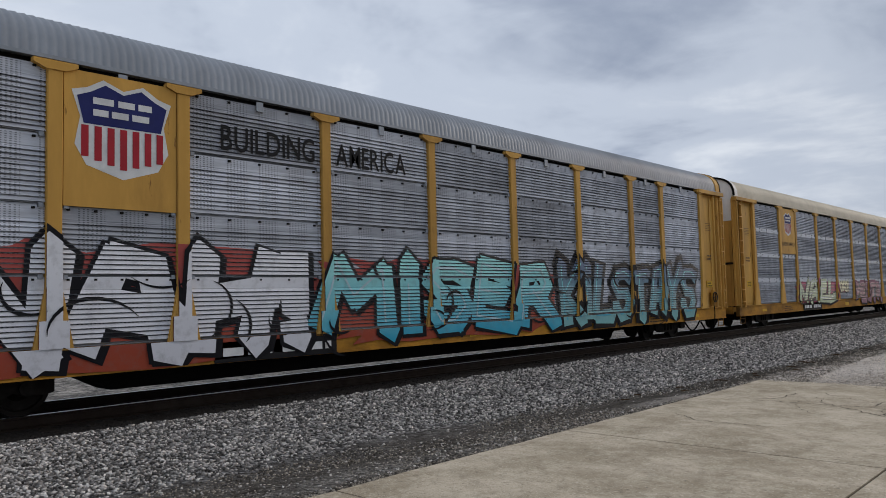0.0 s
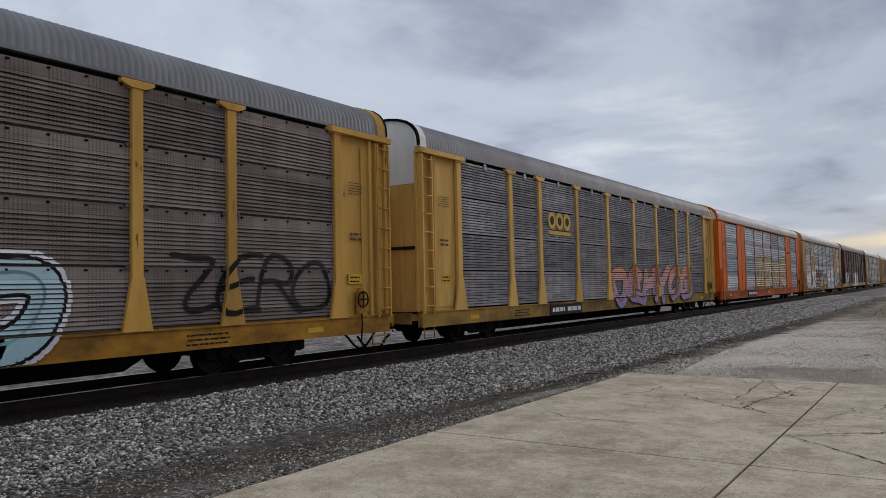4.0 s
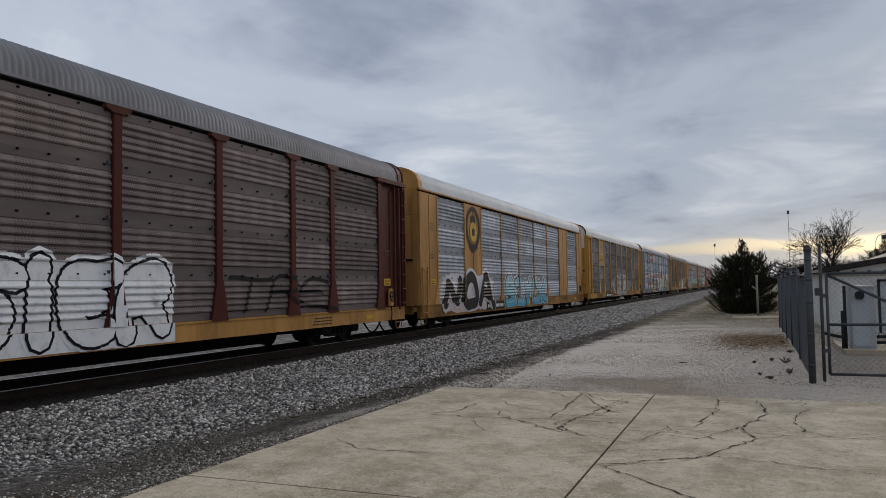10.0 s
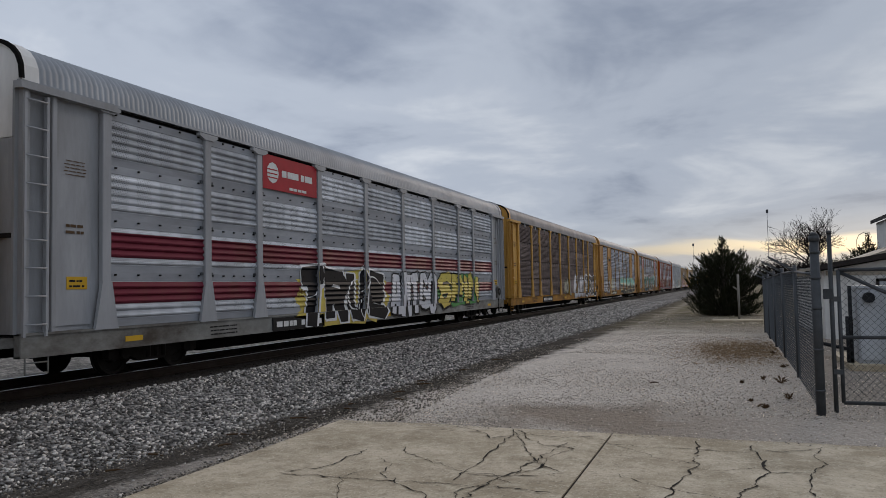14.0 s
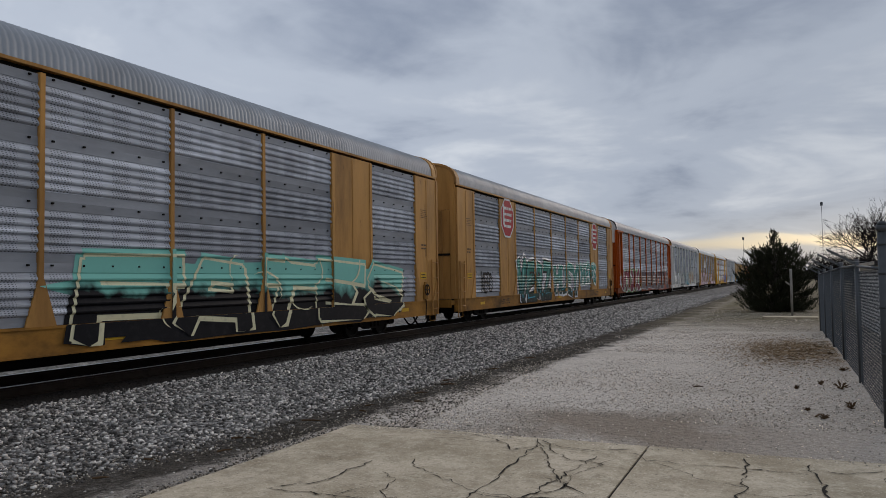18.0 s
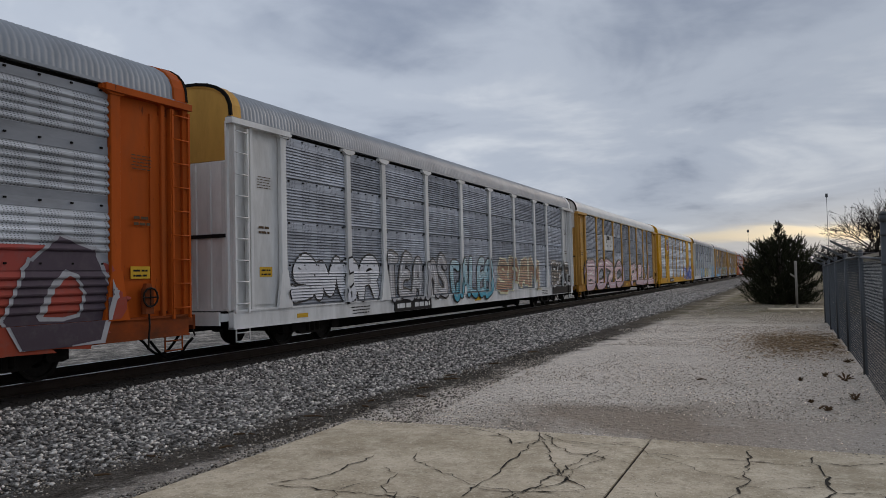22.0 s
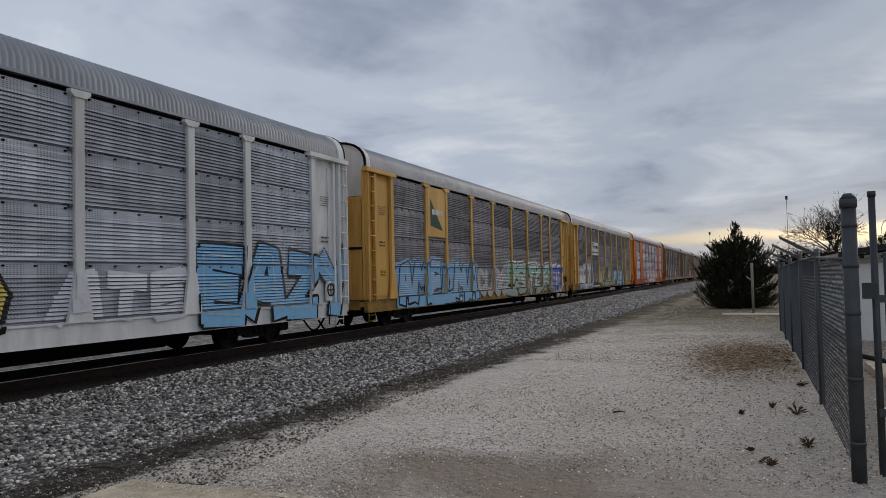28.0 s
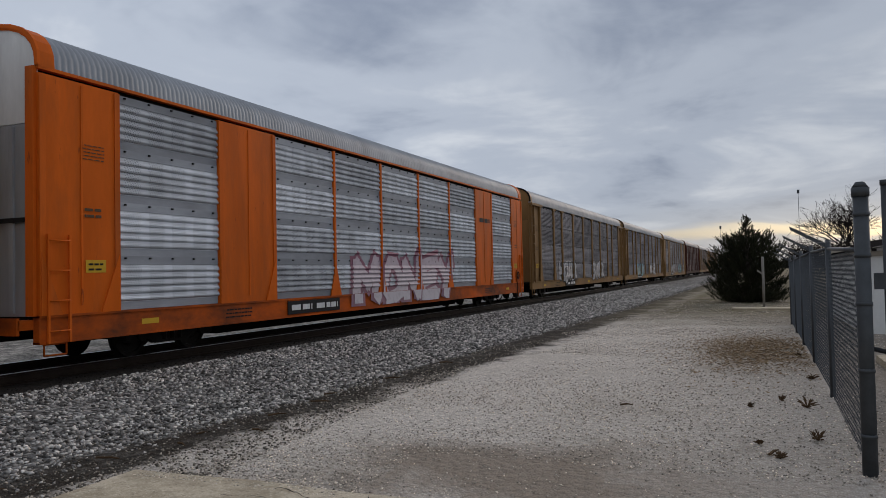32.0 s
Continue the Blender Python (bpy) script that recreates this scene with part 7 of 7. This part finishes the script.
def cedar(at, height, radius, seed, count=400):
    rnd = random.Random(seed)
    tree = thing("cedar_tree", "dense dark green cedar with feathery upswept tips and a thin leader", "tree", at=at)
    part("trunk", Mesh().tube((0, 0, -0.2), (0.05, 0, height * 0.97), 0.13, 8, 0.012), M_BARK, tree)
    v, f = [], []
    limbs = Mesh()
    for i in range(count):
        t = i / count
        k = 0.03 + 0.95 * t ** 1.15
        if k > 0.74 and rnd.random() < 0.45:
            continue
        reach = radius * float(np.interp(k, [0, 0.08, 0.25, 0.45, 0.58, 0.68, 0.77, 0.86, 1.0], [0.96, 1.0, 1.0, 0.97, 0.84, 0.56, 0.20, 0.11, 0.03]))
        reach *= rnd.uniform(0.72, 1.12) if rnd.random() < 0.85 else rnd.uniform(1.1, 1.3)
        a = i * 2.399 + rnd.uniform(-0.4, 0.4)
        z = k * height
        tip = Vector((reach * math.cos(a), reach * math.sin(a), z + reach * rnd.uniform(0.10, 0.40) * min(1.0, k * 5 - 0.2)))
        base = Vector((0.03, 0, max(0.05, z - 0.35 * reach)))
        limbs.tube(base, tip, 0.018, 4, 0.005, caps=False)
        axis = (tip - base).normalized()
        for j in range(int(3 + 15 * reach / radius)):
            s = rnd.uniform(0.2, 1.0) ** 0.65
            root = base.lerp(tip, s) + Vector((rnd.gauss(0, 0.05), rnd.gauss(0, 0.05), rnd.gauss(0, 0.04)))
            d0 = (axis * 0.6 + Vector((rnd.gauss(0, 0.45), rnd.gauss(0, 0.45), rnd.uniform(0.1, 1.1)))).normalized()
            if s > 0.8:
                d0 = (d0 + axis * 0.8 + Vector((0, 0, 0.6))).normalized()
            plume = rnd.uniform(0.16, 0.42) * (1.0 if s < 0.8 else 1.5) * (0.30 + 0.70 * reach / radius)
            for q in range(15):
                c = root + d0 * plume * (q / 15)
                d = (d0 + Vector((rnd.gauss(0, 0.30), rnd.gauss(0, 0.30), rnd.gauss(0.1, 0.28)))).normalized()
                w = d.cross(Vector((rnd.gauss(0, 1), rnd.gauss(0, 1), rnd.gauss(0, 1)))).normalized()
                ln, wd = rnd.uniform(0.06, 0.15) * (1.1 - 0.6 * q / 15) * (0.55 + 0.45 * min(1.0, 2 * reach / radius)), rnd.uniform(0.011, 0.024)
                m = len(v)
                v += [tuple(c), tuple(c + d * ln * 0.45 - w * wd), tuple(c + d * ln), tuple(c + d * ln * 0.45 + w * wd)]
                f.append((m, m + 1, m + 2, m + 3))
    part("branchwork", limbs, M_BARK, tree)
    me = bpy.data.meshes.new("crown")
    me.from_pydata(v, [], f)
    part("crown", me, M_CEDAR, tree, "dark green scale-leaf sprays")
    return tree


cedar((-0.9, 47.5, -0.22), 4.25, 1.5, 4)


def bare_tree(at, height, seed, spread=0.55, deep=6, name="bare_tree", label="leafless winter tree with fine spreading branches"):
    rnd = random.Random(seed)
    tree = thing(name, label, "tree", at=at)
    trunk, twigs = Mesh(), Mesh()

    def grow(p, d, ln, r, level):
        q = p + d * ln
        (trunk if level < 2 else twigs).tube(p, q, max(r, 0.011), 6 if level < 2 else 3, max(r * 0.66, 0.009), caps=False)
        if level >= deep:
            return
        for k in range(3 if level < 5 else 2):
            nd = (d + Vector((rnd.gauss(0, spread), rnd.gauss(0, spread), rnd.gauss(0.12, spread * 0.6)))).normalized()
            start = p.lerp(q, rnd.uniform(0.35, 1.0)) if k else q
            grow(start, nd, ln * rnd.uniform(0.66, 0.90), r * 0.62, level + 1)
    grow(Vector((0, 0, -0.2)), Vector((0, 0, 1)), height * 0.19, height * 0.016, 0)
    part("trunk", trunk, M_BARK, tree)
    part("twig_crown", twigs, M_TWIG, tree, "fine bare twigs")
    return tree


bare_tree((7.5, 92, -0.2), 13.5, 3, 0.46, 8)
t2 = bare_tree((3.3, 112, -0.2), 5.4, 7)
t3 = bare_tree((11.5, 105, -0.2), 5.6, 11)
for k, (x, y, s) in enumerate(((7.5, 118, 0.75), (14, 125, 0.9), (1.0, 150, 0.85), (18, 120, 1.0), (9, 150, 1.0), (24, 140, 1.1), (5.5, 100, 0.55))):
    src = (t2, t3)[k % 2]
    copy_thing(src, pose(x, y, -0.2, 0, 0, 60 * k))
thicket = bare_tree((4.2, 70, -0.2), 6.8, 21, 0.75, 7, "thicket", "tangled leafless brush behind the fence")
for k, (x, y) in enumerate(((2.4, 66), (6.0, 72), (3.2, 78), (5.2, 64), (5.6, 88))):
    copy_thing(thicket, pose(x, y, -0.25, 0, 0, 77 * k))
pine = cedar((8.7, 66, 0.0), 4.9, 1.7, 9, 300)
pine["label"] = "dark evergreen rising behind the annex roof"


def far_woods():
    """Distant leafless woods round the horizon: many thin upright wedges."""
    rnd = random.Random(2)
    v, f = [], []
    for i in range(9000):
        a = rnd.uniform(0, 2 * math.pi)
        dist = rnd.uniform(420, 700)
        x, y = dist * math.sin(a), dist * math.cos(a)
        if abs(x + 12.6) < 14 and y > 0:
            continue
        h = rnd.uniform(4, 9) * (0.7 + 0.5 * noise.noise((a * 7, 0, 0)))
        w = rnd.uniform(0.8, 2.6)
        ux, uy = math.cos(a) * w, -math.sin(a) * w
        n = len(v)
        v += [(x - ux, y - uy, -0.5), (x + ux, y + uy, -0.5), (x + ux * 0.7, y + uy * 0.7, h * 0.7), (x + ux * rnd.uniform(-0.3, 0.3), y, h), (x - ux * 0.7, y - uy * 0.7, h * rnd.uniform(0.5, 0.8))]
        f.append((n, n + 1, n + 2, n + 3, n + 4))
    me = bpy.data.meshes.new("far_woods")
    me.from_pydata(v, [], f)
    return me


tagged(part("far_woods", far_woods(), M_TWIG), "distant grey-brown leafless woods on the horizon", "woods", kind="stuff")


def mast(at, height, r):
    m = thing("radio_mast", "thin grey communication mast against the sky", "mast", at=at)
    part("pole", Mesh().tube((0, 0, -0.3), (0, 0, height), r, 6, r * 0.6), M_FENCE, m)
    part("head", Mesh().box(-0.16, 0.16, -0.12, 0.12, height - 0.5, height), M_FENCE, m, "small antenna head")


mast((4.75, 124.4, 0), 12.0, 0.045)
mast((-6.9, 154.4, 0), 8.9, 0.035)
lamp_pole = thing("street_lamp", "distant curved street lamp pole", "street lamp", at=(11.6, 92, 0))
part("pole", Mesh().path([(0, 0, -0.2), (0, 0, 5.6), (0.2, 0, 6.1), (0.7, 0, 6.4), (1.2, 0, 6.35)], 0.03, 6), M_FENCE, lamp_pole)


def weed(at, size, seed):
    rnd = random.Random(seed)
    me = Mesh()
    for k in range(26):
        a, e = rnd.uniform(0, 6.28), rnd.uniform(0.1, 1.2)
        ln = size * rnd.uniform(0.3, 0.75)
        tip = (ln * math.cos(a) * math.cos(e), ln * math.sin(a) * math.cos(e), ln * math.sin(e) * 0.8 + 0.01)
        mid = (tip[0] * 0.5, tip[1] * 0.5, tip[2] * 0.7)
        me.tube((0, 0, 0), mid, 0.004, 3, 0.003, caps=False).tube(mid, tip, 0.010, 3, 0.002, caps=False)
    return tagged(part("dry_weed", me, M_DRY, at=at), "small dry brown weed in the gravel", "weed", "weeds along the fence")


for i, (x, y, s) in enumerate([(-0.39, 17.24, 0.09), (-0.09, 17.69, 0.11), (0.14, 17.34, 0.20), (0.15, 15.89, 0.16), (-0.31, 15.66, 0.07), (-0.16, 15.27, 0.10), (0.30, 19.3, 0.13), (0.25, 22.0, 0.12)]):
    weed((x, y, float(ground_z(x, y) + rise(x, y))), s, i)


def stick_at(x, y, ln, ang, i):
    z = ground_z(x, y) + rise(x, y) + 0.012
    dx, dy = ln * math.cos(ang) / 2, ln * math.sin(ang) / 2
    return tagged(part("stick", Mesh().tube((x - dx, y - dy, z), (x, y + 0.01, z + 0.008), 0.011, 5).tube((x, y + 0.01, z + 0.008), (x + dx, y + dy, z), 0.010, 5, 0.005), M_DRY), "broken dark stick on the gravel", "stick", "sticks on the ground")


for i, (x, y, ln, a) in enumerate([(-1.62, 17.0, 0.13, 0.4), (-5.15, 16.6, 0.30, 0.2), (-5.3, 15.9, 0.22, 0.9), (-4.9, 15.0, 0.18, -0.3), (-0.2, 15.4, 0.2, 1.2), (-6.3, 13.2, 0.3, 0.3), (-5.6, 17.6, 0.25, 0.6), (-5.9, 12.4, 0.16, 1.0), (-6.0, 14.2, 0.34, 0.1), (-5.5, 14.6, 0.20, -0.5), (-6.4, 11.3, 0.22, 0.4),
                                   (-5.75, 15.2, 0.14, 0.8), (-6.6, 12.1, 0.28, -0.2), (-5.2, 18.6, 0.26, 0.5), (-5.0, 20.1, 0.22, 0.2)]):
    stick_at(x, y, ln, a, i)


def leaf_litter():
    rs = random.Random(12)
    me = Mesh()
    for k in range(5200):
        x, y = rs.gauss(-0.35, 0.6), rs.gauss(22.9, 1.6)
        if x > 0.38:
            continue
        z = ground_z(x, y) + rise(x, y) + 0.02
        a, s = rs.uniform(0, 6.3), rs.uniform(0.015, 0.035)
        c, d = math.cos(a) * s, math.sin(a) * s
        me.face([(x - c, y - d, z), (x + d * 0.6, y - c * 0.6, z + rs.uniform(0, 0.015)), (x + c, y + d, z + rs.uniform(0, 0.02)), (x - d * 0.6, y + c * 0.6, z + rs.uniform(0, 0.012))])
    return me


tagged(part("leaf_litter", leaf_litter(), mat("tan_dead_leaves", (0.26, 0.175, 0.10), rough=0.95, var=0.4, scale=5, grime=0.3)), "brown dead leaves drifted against the fence", "leaves", kind="stuff")


# ---- what moves ----
def motions():
    # the train rolls past at an almost even speed; small leads and lags by the second
    lag = [(0, -0.31), (1, -0.50), (2, -0.50), (3, -0.53), (6, -0.38), (7, -0.37), (8, -0.42), (9, -0.51), (10, -0.62), (11, -0.50), (12, -0.54), (13, -0.62), (14, -0.55), (17, -0.47), (18, -0.37),
           (19, -0.40), (20, -0.33), (21, -0.46), (22, -0.39), (23, -0.44), (24, -0.46), (25, -0.39), (26, -0.32), (29, -0.38), (30, -0.28), (31, -0.17), (32, 0.07)]
    for n, car in CARS:
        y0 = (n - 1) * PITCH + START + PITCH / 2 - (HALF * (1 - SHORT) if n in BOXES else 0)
        walk(car, [(t, pose(TRACK_X, y0 - SPEED * t + d, RAIL_Z)) for t, d in lag])
    # wheels turn while their car is near, one row a picture, under a quarter turn each
    step = 1 / FPS
    for n, off, ws in WHEELSETS:
        if n > 20:
            continue
        y0 = (n - 1) * PITCH + START + PITCH / 2 + off
        ta, tb = max(0.0, (y0 - 32) / SPEED), min(32.0, (y0 + 4) / SPEED)
        if tb <= ta:
            continue
        home = ws.location.copy()
        k0, k1 = math.ceil(ta * FPS), math.floor(tb * FPS)
        turn = math.degrees(SPEED / 0.42) * step
        rows = [(0.0, 0.0)] if k0 > 0 else []
        rows += [(k * step, (k - k0) * turn) for k in range(k0, k1 + 1)]
        if k1 < 32 * FPS:
            rows.append((32.0, (k1 - k0) * turn))
        walk(ws, [(t, pose(*home, a % 360)) for t, a in rows])


motions()
